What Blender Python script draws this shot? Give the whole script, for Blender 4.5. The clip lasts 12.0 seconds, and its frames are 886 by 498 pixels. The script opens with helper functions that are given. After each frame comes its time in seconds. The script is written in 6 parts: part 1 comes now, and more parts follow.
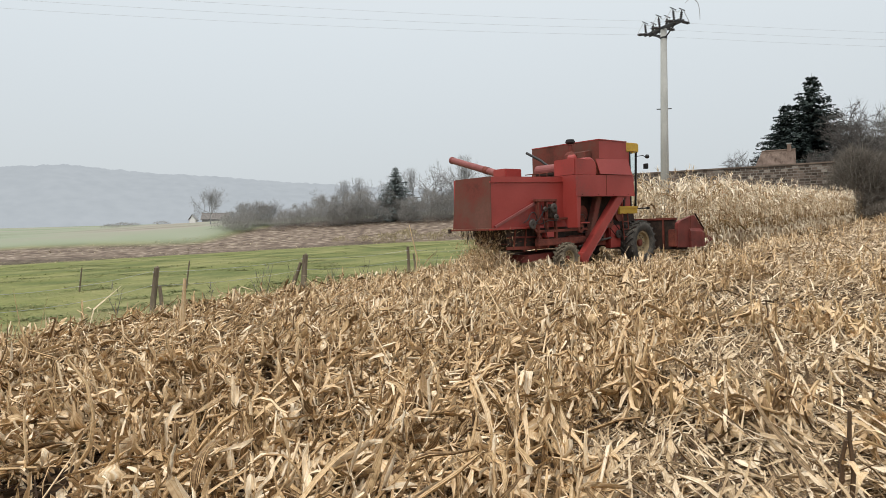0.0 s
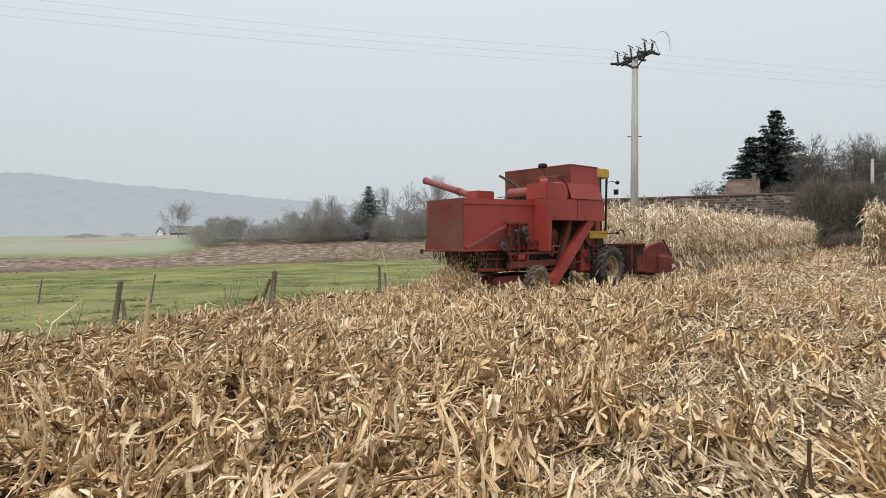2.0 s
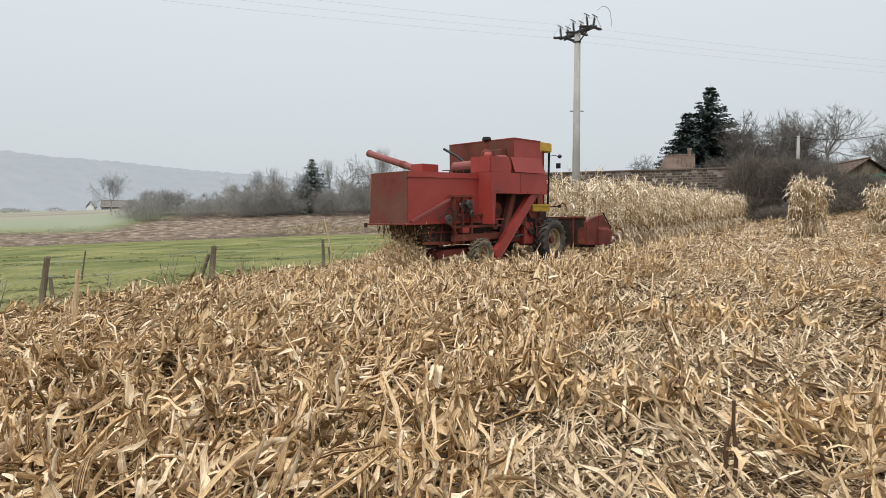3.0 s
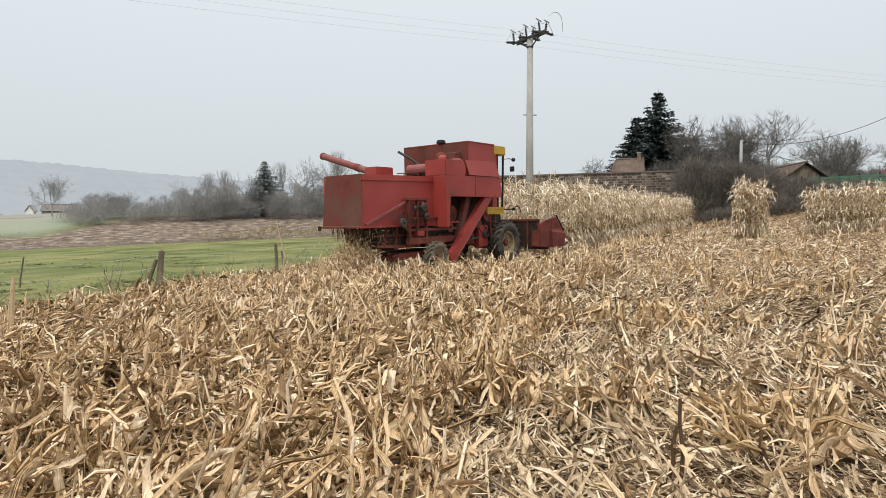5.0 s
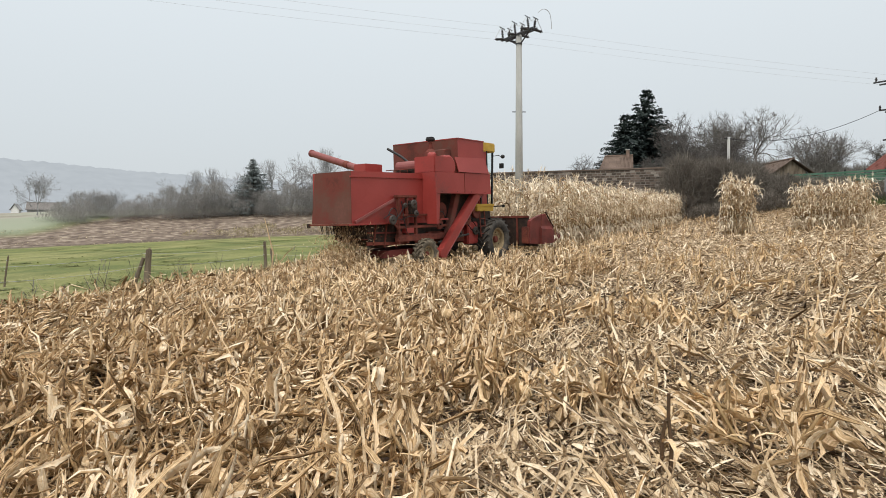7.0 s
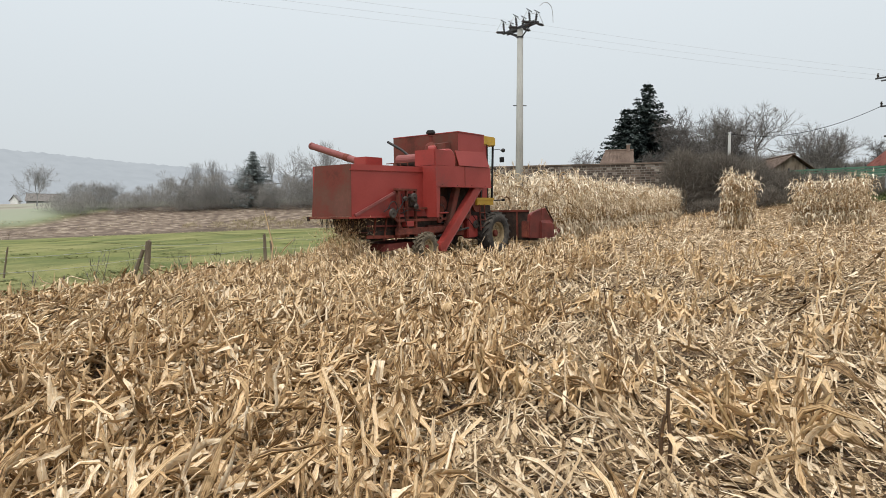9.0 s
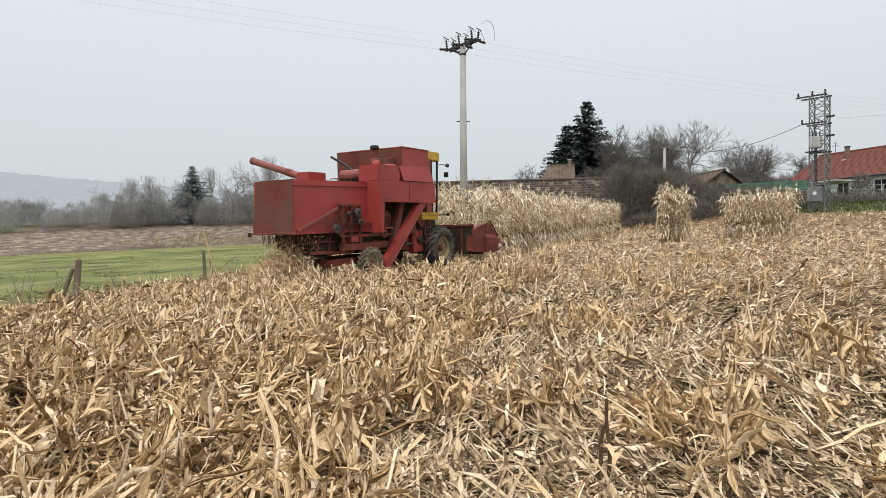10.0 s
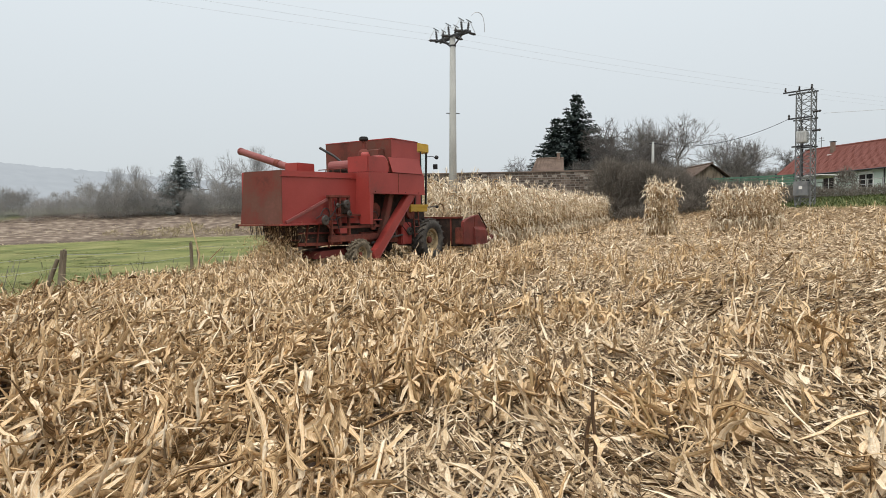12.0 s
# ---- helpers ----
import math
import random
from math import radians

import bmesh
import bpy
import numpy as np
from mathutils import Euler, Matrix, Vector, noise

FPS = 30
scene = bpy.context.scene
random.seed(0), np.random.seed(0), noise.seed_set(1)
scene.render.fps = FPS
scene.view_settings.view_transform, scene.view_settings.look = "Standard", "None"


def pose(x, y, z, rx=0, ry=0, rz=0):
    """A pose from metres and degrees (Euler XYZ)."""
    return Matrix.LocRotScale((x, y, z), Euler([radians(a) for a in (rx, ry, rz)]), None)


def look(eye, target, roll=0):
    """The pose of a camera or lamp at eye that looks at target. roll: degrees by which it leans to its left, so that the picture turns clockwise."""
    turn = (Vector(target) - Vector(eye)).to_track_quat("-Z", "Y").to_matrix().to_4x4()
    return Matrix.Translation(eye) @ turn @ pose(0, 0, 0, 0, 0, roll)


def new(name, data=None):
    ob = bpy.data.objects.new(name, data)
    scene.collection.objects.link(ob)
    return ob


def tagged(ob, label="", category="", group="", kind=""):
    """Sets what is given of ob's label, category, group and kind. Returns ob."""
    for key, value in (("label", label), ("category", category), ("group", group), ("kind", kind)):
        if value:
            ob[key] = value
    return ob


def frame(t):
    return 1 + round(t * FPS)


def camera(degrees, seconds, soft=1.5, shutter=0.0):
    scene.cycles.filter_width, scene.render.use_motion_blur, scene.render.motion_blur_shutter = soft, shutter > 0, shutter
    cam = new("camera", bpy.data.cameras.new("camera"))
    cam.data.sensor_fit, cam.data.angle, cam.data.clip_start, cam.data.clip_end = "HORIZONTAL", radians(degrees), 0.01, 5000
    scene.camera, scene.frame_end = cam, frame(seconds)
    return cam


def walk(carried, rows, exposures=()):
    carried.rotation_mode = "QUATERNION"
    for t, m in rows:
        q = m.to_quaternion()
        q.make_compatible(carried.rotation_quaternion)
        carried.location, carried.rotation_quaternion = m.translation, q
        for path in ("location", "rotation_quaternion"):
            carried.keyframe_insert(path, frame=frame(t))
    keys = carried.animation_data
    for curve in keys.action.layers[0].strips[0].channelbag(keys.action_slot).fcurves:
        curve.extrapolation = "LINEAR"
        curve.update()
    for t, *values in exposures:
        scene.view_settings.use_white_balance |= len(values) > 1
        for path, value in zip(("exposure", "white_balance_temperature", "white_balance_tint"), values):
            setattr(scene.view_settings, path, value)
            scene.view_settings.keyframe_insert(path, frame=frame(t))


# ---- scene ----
cam = camera(70.74, 12.0, soft=0.7)
walk(cam, [
    (0.0, pose(-0.058, -0.041, 1.603, 88.73, 0.91, 0.42)),
    (0.5, pose(-0.066, -0.042, 1.603, 88.88, 0.79, 0.78)),
    (1.0, pose(-0.072, -0.032, 1.604, 88.83, 0.17, 1.28)),
    (1.5, pose(-0.079, -0.032, 1.612, 89.37, -0.36, 0.89)),
    (2.0, pose(-0.051, -0.034, 1.615, 90.54, -0.49, -2.15)),
    (2.5, pose(-0.023, -0.020, 1.601, 89.57, -0.44, -5.95)),
    (3.0, pose(-0.021, -0.014, 1.601, 88.18, -0.24, -7.15)),
    (3.5, pose(-0.014, -0.014, 1.609, 89.25, -0.20, -8.43)),
    (5.5, pose(0.013, 0.008, 1.604, 88.29, 0.18, -11.47)),
    (6.0, pose(0.018, 0.017, 1.601, 88.57, 0.28, -11.59)),
    (6.5, pose(0.020, 0.013, 1.600, 88.44, 0.40, -11.98)),
    (7.0, pose(0.019, 0.014, 1.597, 88.20, 0.28, -12.12)),
    (9.0, pose(0.016, 0.022, 1.596, 87.62, -0.06, -12.14)),
    (9.5, pose(0.027, 0.013, 1.601, 88.25, 0.27, -13.56)),
    (10.0, pose(0.057, 0.029, 1.598, 88.96, 0.46, -17.07)),
    (10.5, pose(0.054, 0.029, 1.600, 89.28, 0.60, -18.54)),
    (11.0, pose(0.058, 0.030, 1.602, 88.88, 0.60, -17.72)),
    (11.5, pose(0.057, 0.028, 1.603, 88.41, 0.50, -17.74)),
    (12.0, pose(0.059, 0.023, 1.597, 88.23, 0.16, -18.08)),
], exposures=((0.0, 0.0), (1.5, 0.0), (2.5, -0.10), (3.2, 0.03), (5.0, 0.05), (12.0, 0.05)))

# ---- sky and sun: bright overcast, hazy ----
world = bpy.data.worlds.new("overcast_sky")
scene.world = world
world.use_nodes = True
wn, wl = world.node_tree.nodes, world.node_tree.links
wn.clear()
w_out = wn.new("ShaderNodeOutputWorld")
w_bg = wn.new("ShaderNodeBackground")
w_sky = wn.new("ShaderNodeTexSky")
w_sky.sky_type, w_sky.sun_disc = "NISHITA", False
w_sky.sun_elevation, w_sky.sun_rotation = radians(38), radians(150)
w_sky.air_density, w_sky.dust_density = 1.5, 4.0
w_dim = wn.new("ShaderNodeVectorMath")
w_dim.operation = "SCALE"
w_dim.inputs["Scale"].default_value = 0.08
w_geo = wn.new("ShaderNodeTexCoord")
w_sep = wn.new("ShaderNodeSeparateXYZ")
w_ramp = wn.new("ShaderNodeValToRGB")
w_ramp.color_ramp.elements[0].position = 0.0
w_ramp.color_ramp.elements[0].color = (0.61, 0.66, 0.70, 1)
w_ramp.color_ramp.elements[1].position = 0.95
w_ramp.color_ramp.elements[1].color = (2.15, 2.17, 2.18, 1)
for at, col in ((0.10, (0.66, 0.71, 0.745, 1)), (0.32, (0.76, 0.82, 0.86, 1)), (0.5, (0.86, 0.90, 0.93, 1))):
    el = w_ramp.color_ramp.elements.new(at)
    el.color = col
w_mix = wn.new("ShaderNodeMixRGB")
w_mix.inputs["Fac"].default_value = 0.92
wl.new(w_sky.outputs["Color"], w_dim.inputs[0])
wl.new(w_geo.outputs["Generated"], w_sep.inputs[0])
wl.new(w_sep.outputs["Z"], w_ramp.inputs["Fac"])
wl.new(w_dim.outputs["Vector"], w_mix.inputs["Color1"])
wl.new(w_ramp.outputs["Color"], w_mix.inputs["Color2"])
wl.new(w_mix.outputs["Color"], w_bg.inputs["Color"])
w_bg.inputs["Strength"].default_value = 1.0
wl.new(w_bg.outputs["Background"], w_out.inputs["Surface"])

sun = new("sun", bpy.data.lights.new("sun", "SUN"))
sun.data.energy, sun.data.angle, sun.data.color = 1.5, radians(12), (1.0, 0.94, 0.85)
sun.matrix_world = look((-30, -40, 60), (0, 0, 0))
scene.view_settings.exposure = 0.0

# ---- materials ----
MATS = {}


def mat(name, stops, rough=0.8, scale=6.0, metal=0.0, bump=0.3, by="noise", detail=0.35, fine=60.0, stretch=(1, 1, 1), translucent=0.0, spec=0.3, veins=0.0):
    """A grained material: stops are (position, colour) along a ramp, driven by noise, by the piece or by the mesh island."""
    m = bpy.data.materials.new(name)
    m.use_nodes = True
    n, l = m.node_tree.nodes, m.node_tree.links
    bsdf = n["Principled BSDF"]
    bsdf.inputs["Roughness"].default_value = rough
    bsdf.inputs["Metallic"].default_value = metal
    bsdf.inputs["Specular IOR Level"].default_value = spec
    tc = n.new("ShaderNodeTexCoord")
    mp = n.new("ShaderNodeMapping")
    mp.inputs["Scale"].default_value = stretch
    l.new(tc.outputs["Object"], mp.inputs["Vector"])
    big = n.new("ShaderNodeTexNoise")
    big.inputs["Scale"].default_value, big.inputs["Detail"].default_value = scale, 6.0
    small = n.new("ShaderNodeTexNoise")
    small.inputs["Scale"].default_value, small.inputs["Detail"].default_value = fine, 4.0
    l.new(mp.outputs["Vector"], big.inputs["Vector"])
    l.new(mp.outputs["Vector"], small.inputs["Vector"])
    add = n.new("ShaderNodeMath")
    add.operation = "MULTIPLY_ADD"
    add.inputs[1].default_value = detail
    l.new(small.outputs["Fac"], add.inputs[0])
    if by == "noise":
        lo = n.new("ShaderNodeMath")
        lo.operation = "SUBTRACT"
        lo.inputs[1].default_value = detail / 2
        l.new(big.outputs["Fac"], lo.inputs[0])
        l.new(lo.outputs[0], add.inputs[2])
    else:
        if by == "island":
            src = n.new("ShaderNodeNewGeometry").outputs["Random Per Island"]
        else:
            src = n.new("ShaderNodeObjectInfo").outputs["Random"]
        lo = n.new("ShaderNodeMath")
        lo.operation = "SUBTRACT"
        lo.inputs[1].default_value = detail / 2
        l.new(src, lo.inputs[0])
        l.new(lo.outputs[0], add.inputs[2])
    tone = add.outputs[0]
    if veins:
        # parallel veins, from the blade's own cross coordinate
        at = n.new("ShaderNodeAttribute")
        at.attribute_name = "across"
        isl = n.new("ShaderNodeNewGeometry")
        far = n.new("ShaderNodeMath")
        far.operation = "MULTIPLY_ADD"
        far.inputs[1].default_value = 57.0
        l.new(isl.outputs["Random Per Island"], far.inputs[0])
        l.new(at.outputs["Fac"], far.inputs[2])
        vn = n.new("ShaderNodeTexNoise")
        vn.noise_dimensions = "1D"
        vn.inputs["Scale"].default_value, vn.inputs["Detail"].default_value = 12.0, 3.0
        l.new(far.outputs[0], vn.inputs["W"])
        vm = n.new("ShaderNodeMath")
        vm.operation = "MULTIPLY_ADD"
        vm.inputs[1].default_value = veins
        l.new(vn.outputs["Fac"], vm.inputs[0])
        sh = n.new("ShaderNodeMath")
        sh.operation = "SUBTRACT"
        sh.inputs[1].default_value = veins / 2
        l.new(add.outputs[0], sh.inputs[0])
        l.new(sh.outputs[0], vm.inputs[2])
        tone = vm.outputs[0]
    ramp = n.new("ShaderNodeValToRGB")
    els = ramp.color_ramp.elements
    els[0].position, els[0].color = stops[0][0], (*stops[0][1], 1)
    els[1].position, els[1].color = stops[-1][0], (*stops[-1][1], 1)
    for at, col in stops[1:-1]:
        els.new(at).color = (*col, 1)
    l.new(tone, ramp.inputs["Fac"])
    l.new(ramp.outputs["Color"], bsdf.inputs["Base Color"])
    if bump:
        b = n.new("ShaderNodeBump")
        b.inputs["Strength"].default_value, b.inputs["Distance"].default_value = bump, 0.01
        l.new(small.outputs["Fac"], b.inputs["Height"])
        l.new(b.outputs["Normal"], bsdf.inputs["Normal"])
    if translucent:
        tr = n.new("ShaderNodeBsdfTranslucent")
        mx = n.new("ShaderNodeMixShader")
        mx.inputs["Fac"].default_value = translucent
        l.new(ramp.outputs["Color"], tr.inputs["Color"])
        l.new(bsdf.outputs["BSDF"], mx.inputs[1])
        l.new(tr.outputs["BSDF"], mx.inputs[2])
        l.new(mx.outputs["Shader"], n["Material Output"].inputs["Surface"])
    MATS[name] = m
    return m


STRAW = mat("dry_maize_leaf", [(0.0, (0.078, 0.042, 0.018)), (0.13, (0.265, 0.163, 0.076)), (0.32, (0.515, 0.35, 0.18)), (0.60, (0.70, 0.505, 0.295)), (0.85, (0.82, 0.645, 0.43)), (1.0, (0.89, 0.765, 0.58))],
            rough=0.65, scale=9, fine=45, by="island", detail=0.5, bump=1.0, translucent=0.04, veins=1.3)
MULCH = mat("chopped_maize_mulch", [(0.0, (0.06, 0.036, 0.018)), (0.18, (0.215, 0.14, 0.074)), (0.42, (0.45, 0.325, 0.19)), (0.70, (0.62, 0.475, 0.305)), (1.0, (0.82, 0.70, 0.525))],
            rough=0.7, scale=9, fine=45, by="island", detail=0.5, bump=0.9, translucent=0.03, veins=1.2)
CORN = mat("standing_maize_leaf", [(0.0, (0.15, 0.088, 0.042)), (0.16, (0.44, 0.31, 0.18)), (0.42, (0.72, 0.585, 0.405)), (0.8, (0.90, 0.81, 0.66))],
           rough=0.7, scale=7, fine=50, by="island", detail=0.4, bump=0.3, translucent=0.12, veins=0.45)
STALK = mat("maize_stalk", [(0.0, (0.15, 0.09, 0.04)), (0.5, (0.31, 0.205, 0.095)), (1.0, (0.45, 0.33, 0.17))], rough=0.65, scale=14, fine=90, detail=0.4, stretch=(1, 1, 0.2))
BROAD = mat("broad_tan_leaf", [(0.25, (0.36, 0.235, 0.12)), (0.5, (0.60, 0.44, 0.26)), (0.75, (0.76, 0.61, 0.42))], rough=0.7, scale=7, fine=60, detail=0.5, bump=0.5, veins=0.5)
DARKSTALK = mat("weathered_stalk", [(0.2, (0.045, 0.028, 0.016)), (0.8, (0.17, 0.105, 0.06))], rough=0.8, scale=14, fine=90, stretch=(1, 1, 0.2))
# Near-black leaf brown that paints the shade deep between the stalks.
GAPSHADE = mat("damp_rotted_leaf", [(0.0, (0.022, 0.012, 0.006)), (0.5, (0.055, 0.031, 0.016)), (1.0, (0.12, 0.07, 0.036))], rough=0.85, by="island", detail=0.4, bump=0.3)
CONCRETE = mat("grey_concrete", [(0.3, (0.27, 0.275, 0.26)), (0.7, (0.40, 0.40, 0.38))], rough=0.9, scale=2.5, fine=45, detail=0.3, stretch=(1, 1, 0.25))
BARK = mat("bare_bark", [(0.3, (0.09, 0.08, 0.074)), (0.7, (0.17, 0.155, 0.145))], rough=0.95, scale=4, fine=30)
# MIDBARK, MIDTWIG, FARBARK, FARTWIG and FARNEEDLE have distance haze painted into their colours.
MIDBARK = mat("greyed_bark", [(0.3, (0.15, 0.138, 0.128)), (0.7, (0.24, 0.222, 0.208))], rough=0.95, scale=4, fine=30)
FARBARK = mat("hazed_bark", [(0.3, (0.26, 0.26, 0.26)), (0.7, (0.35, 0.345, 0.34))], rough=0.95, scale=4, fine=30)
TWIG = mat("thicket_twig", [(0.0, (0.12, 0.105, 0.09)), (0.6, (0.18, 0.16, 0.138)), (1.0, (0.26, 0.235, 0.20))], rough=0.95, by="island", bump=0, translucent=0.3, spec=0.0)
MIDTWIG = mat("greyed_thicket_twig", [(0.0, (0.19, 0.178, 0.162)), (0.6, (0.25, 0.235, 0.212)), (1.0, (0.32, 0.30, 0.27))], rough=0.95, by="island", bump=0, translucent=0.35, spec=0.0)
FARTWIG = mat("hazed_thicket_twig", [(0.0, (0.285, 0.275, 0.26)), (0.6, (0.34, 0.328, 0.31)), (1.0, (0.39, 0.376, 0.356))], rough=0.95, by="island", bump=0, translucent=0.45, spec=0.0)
NEEDLE = mat("fir_needle", [(0.0, (0.018, 0.028, 0.027)), (0.6, (0.032, 0.047, 0.043)), (1.0, (0.055, 0.072, 0.062))], rough=0.8, by="island", bump=0)
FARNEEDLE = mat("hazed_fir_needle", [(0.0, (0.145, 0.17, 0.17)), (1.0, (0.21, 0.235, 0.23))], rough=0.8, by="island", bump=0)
GRASS = mat("pasture_grass", [(0.0, (0.135, 0.165, 0.05)), (0.5, (0.18, 0.21, 0.066)), (0.85, (0.25, 0.25, 0.10)), (1.0, (0.38, 0.34, 0.18))], rough=0.85, by="island", bump=0, translucent=0.2)
DRYGRASS = mat("dry_grass", [(0.0, (0.16, 0.13, 0.07)), (0.6, (0.36, 0.30, 0.17)), (1.0, (0.55, 0.47, 0.30))], rough=0.9, by="island", bump=0)
OLDWOOD = mat("weathered_post_wood", [(0.3, (0.085, 0.066, 0.048)), (0.7, (0.25, 0.205, 0.155))], rough=0.95, scale=5, fine=55, stretch=(1, 1, 0.12), bump=0.7)
WIRE = mat("grey_wire", [(0.3, (0.38, 0.39, 0.40)), (0.7, (0.48, 0.49, 0.50))], rough=0.5, metal=0.6, bump=0)
STEEL = mat("galvanised_steel", [(0.3, (0.15, 0.157, 0.162)), (0.7, (0.25, 0.258, 0.262))], rough=0.55, metal=0.5, scale=3, fine=30, bump=0.1)
DARKSTEEL = mat("dark_steel", [(0.3, (0.035, 0.036, 0.04)), (0.7, (0.075, 0.075, 0.08))], rough=0.6, metal=0.4, bump=0.1)
INSUL = mat("dark_glazed_insulator", [(0.3, (0.022, 0.020, 0.022)), (0.7, (0.05, 0.045, 0.045))], rough=0.25, bump=0, spec=0.5)
TILE = mat("red_clay_tile", [(0.0, (0.115, 0.040, 0.031)), (0.5, (0.16, 0.052, 0.039)), (1.0, (0.20, 0.072, 0.055))], rough=0.8, scale=2, fine=30, detail=0.3)
OLDTILE = mat("mossy_old_tile", [(0.2, (0.075, 0.06, 0.05)), (0.5, (0.15, 0.115, 0.092)), (0.8, (0.24, 0.185, 0.15))], rough=0.92, scale=1.2, fine=14, detail=0.6, bump=0.6)
BROWNTILE = mat("weathered_brown_tile", [(0.2, (0.10, 0.07, 0.054)), (0.8, (0.20, 0.145, 0.115))], rough=0.9, scale=1.2, fine=14, detail=0.6, bump=0.6)
BRICK = mat("weathered_brick", [(0.2, (0.13, 0.085, 0.065)), (0.8, (0.28, 0.21, 0.17))], rough=0.9, scale=2, fine=20, detail=0.5)
PLASTER = mat("pale_green_plaster", [(0.3, (0.48, 0.56, 0.50)), (0.7, (0.62, 0.69, 0.63))], rough=0.9, scale=1.0, fine=22, detail=0.3)
WHITE = mat("white_paint", [(0.3, (0.62, 0.62, 0.60)), (0.7, (0.78, 0.78, 0.76))], rough=0.6, scale=3, fine=30, bump=0.05)
GREEN = mat("green_sheet_metal", [(0.3, (0.055, 0.13, 0.085)), (0.7, (0.10, 0.20, 0.14))], rough=0.5, scale=2, fine=30, bump=0.1)
DARKGLASS = mat("dark_window_glass", [(0.3, (0.012, 0.014, 0.016)), (0.7, (0.03, 0.032, 0.034))], rough=0.08, bump=0, spec=0.6)


# ---- builders ----
def mesh_object(name, verts, faces, material, parent=None, label="", smooth=False):
    me = bpy.data.meshes.new(name)
    me.from_pydata(verts, [], faces)
    me.update()
    if smooth:
        me.polygons.foreach_set("use_smooth", [True] * len(me.polygons))
    me.materials.append(material)
    ob = new(name, me)
    if parent is not None:
        ob.parent = parent
    return tagged(ob, label)


def part(name, bm, material, parent=None, label="", smooth=False):
    """Link a bmesh as one mesh object, under a thing or a part."""
    me = bpy.data.meshes.new(name)
    bmesh.ops.recalc_face_normals(bm, faces=bm.faces)
    bm.to_mesh(me)
    bm.free()
    if smooth:
        me.polygons.foreach_set("use_smooth", [True] * len(me.polygons))
    me.materials.append(material)
    ob = new(name, me)
    if parent is not None:
        ob.parent = parent
    return tagged(ob, label)


def box(bm, x0, x1, y0, y1, z0, z1, m=None, bevel=0.0):
    made = bmesh.ops.create_cube(bm, size=1.0)["verts"]
    t = Matrix.Translation(((x0 + x1) / 2, (y0 + y1) / 2, (z0 + z1) / 2)) @ Matrix.Diagonal((x1 - x0, y1 - y0, z1 - z0, 1))
    bmesh.ops.transform(bm, matrix=(m @ t) if m else t, verts=made)
    if bevel:
        edges = {e for v in made for e in v.link_edges}
        bmesh.ops.bevel(bm, geom=list(edges), offset=bevel, segments=2, affect="EDGES")
    return bm


def prism(bm, outline, y0, y1):
    """An outline in x and z, pushed from y0 to y1."""
    a = [bm.verts.new((x, y0, z)) for x, z in outline]
    b = [bm.verts.new((x, y1, z)) for x, z in outline]
    bm.faces.new(a)
    bm.faces.new(b[::-1])
    for i in range(len(a)):
        j = (i + 1) % len(a)
        bm.faces.new((a[j], a[i], b[i], b[j]))
    return bm


def rod(bm, a, b, r, r2=None, sides=8):
    a, b = Vector(a), Vector(b)
    d = b - a
    made = bmesh.ops.create_cone(bm, cap_ends=True, segments=sides, radius1=r, radius2=r if r2 is None else r2, depth=d.length)["verts"]
    m = Matrix.Translation((a + b) / 2) @ d.to_track_quat("Z", "Y").to_matrix().to_4x4()
    bmesh.ops.transform(bm, matrix=m, verts=made)
    return bm


def tube(bm, pts, r, sides=6):
    for a, b in zip(pts[:-1], pts[1:]):
        rod(bm, a, b, r, sides=sides)
    return bm


def lathe(bm, profile, m, sides=24, caps=True):
    """A profile of (radius, along) turned about the local z axis of m."""
    rings = []
    for r, z in profile:
        rings.append([bm.verts.new(m @ Vector((r * math.cos(2 * math.pi * k / sides), r * math.sin(2 * math.pi * k / sides), z))) for k in range(sides)])
    for a, b in zip(rings[:-1], rings[1:]):
        for k in range(sides):
            j = (k + 1) % sides
            bm.faces.new((a[k], a[j], b[j], b[k]))
    if caps and profile[0][0] > 1e-4:
        bm.faces.new(rings[0][::-1])
    if caps and profile[-1][0] > 1e-4:
        bm.faces.new(rings[-1])
    return bm


def empty(name, label, category, m=None, group="", kind=""):
    ob = new(name)
    if m is not None:
        ob.matrix_world = m
    return tagged(ob, label, category, group, kind)


def smooth01(v, lo, hi):
    t = np.clip((v - lo) / (hi - lo), 0, 1)
    return t * t * (3 - 2 * t)


def curve_part(name, points, r, material, parent, sides=1):
    """A smooth bent rod through the points."""
    cu = bpy.data.curves.new(name, "CURVE")
    cu.dimensions, cu.bevel_depth, cu.bevel_resolution, cu.resolution_u = "3D", r, sides, 4
    sp = cu.splines.new("BEZIER")
    sp.bezier_points.add(len(points) - 1)
    for b, p in zip(sp.bezier_points, points):
        b.co, b.handle_left_type, b.handle_right_type = p, "AUTO", "AUTO"
    tmp = bpy.data.objects.new(name, cu)
    me = bpy.data.meshes.new_from_object(tmp)
    bpy.data.objects.remove(tmp)
    me.materials.clear()
    me.materials.append(material)
    ob = new(name, me)
    ob.parent = parent
    return ob


# ---- the lie of the land ----
# The site plan's depths along the main view are drawn a little long: DEEP brings a plan place to its true one.
AHEAD, DEEP = np.array((math.sin(radians(11.5)), math.cos(radians(11.5)))), 0.9685


def nearer(x, y, k=DEEP):
    """A place of the site plan, at its true depth."""
    deep = (x * AHEAD[0] + y * AHEAD[1]) * (k - 1)
    return x + deep * AHEAD[0], y + deep * AHEAD[1]


def on_plan(x, y):
    return nearer(x, y, 1 / DEEP)


EDGE_P, EDGE_N = np.array((-2.6, 17.9)), np.array((-0.893, 0.45))


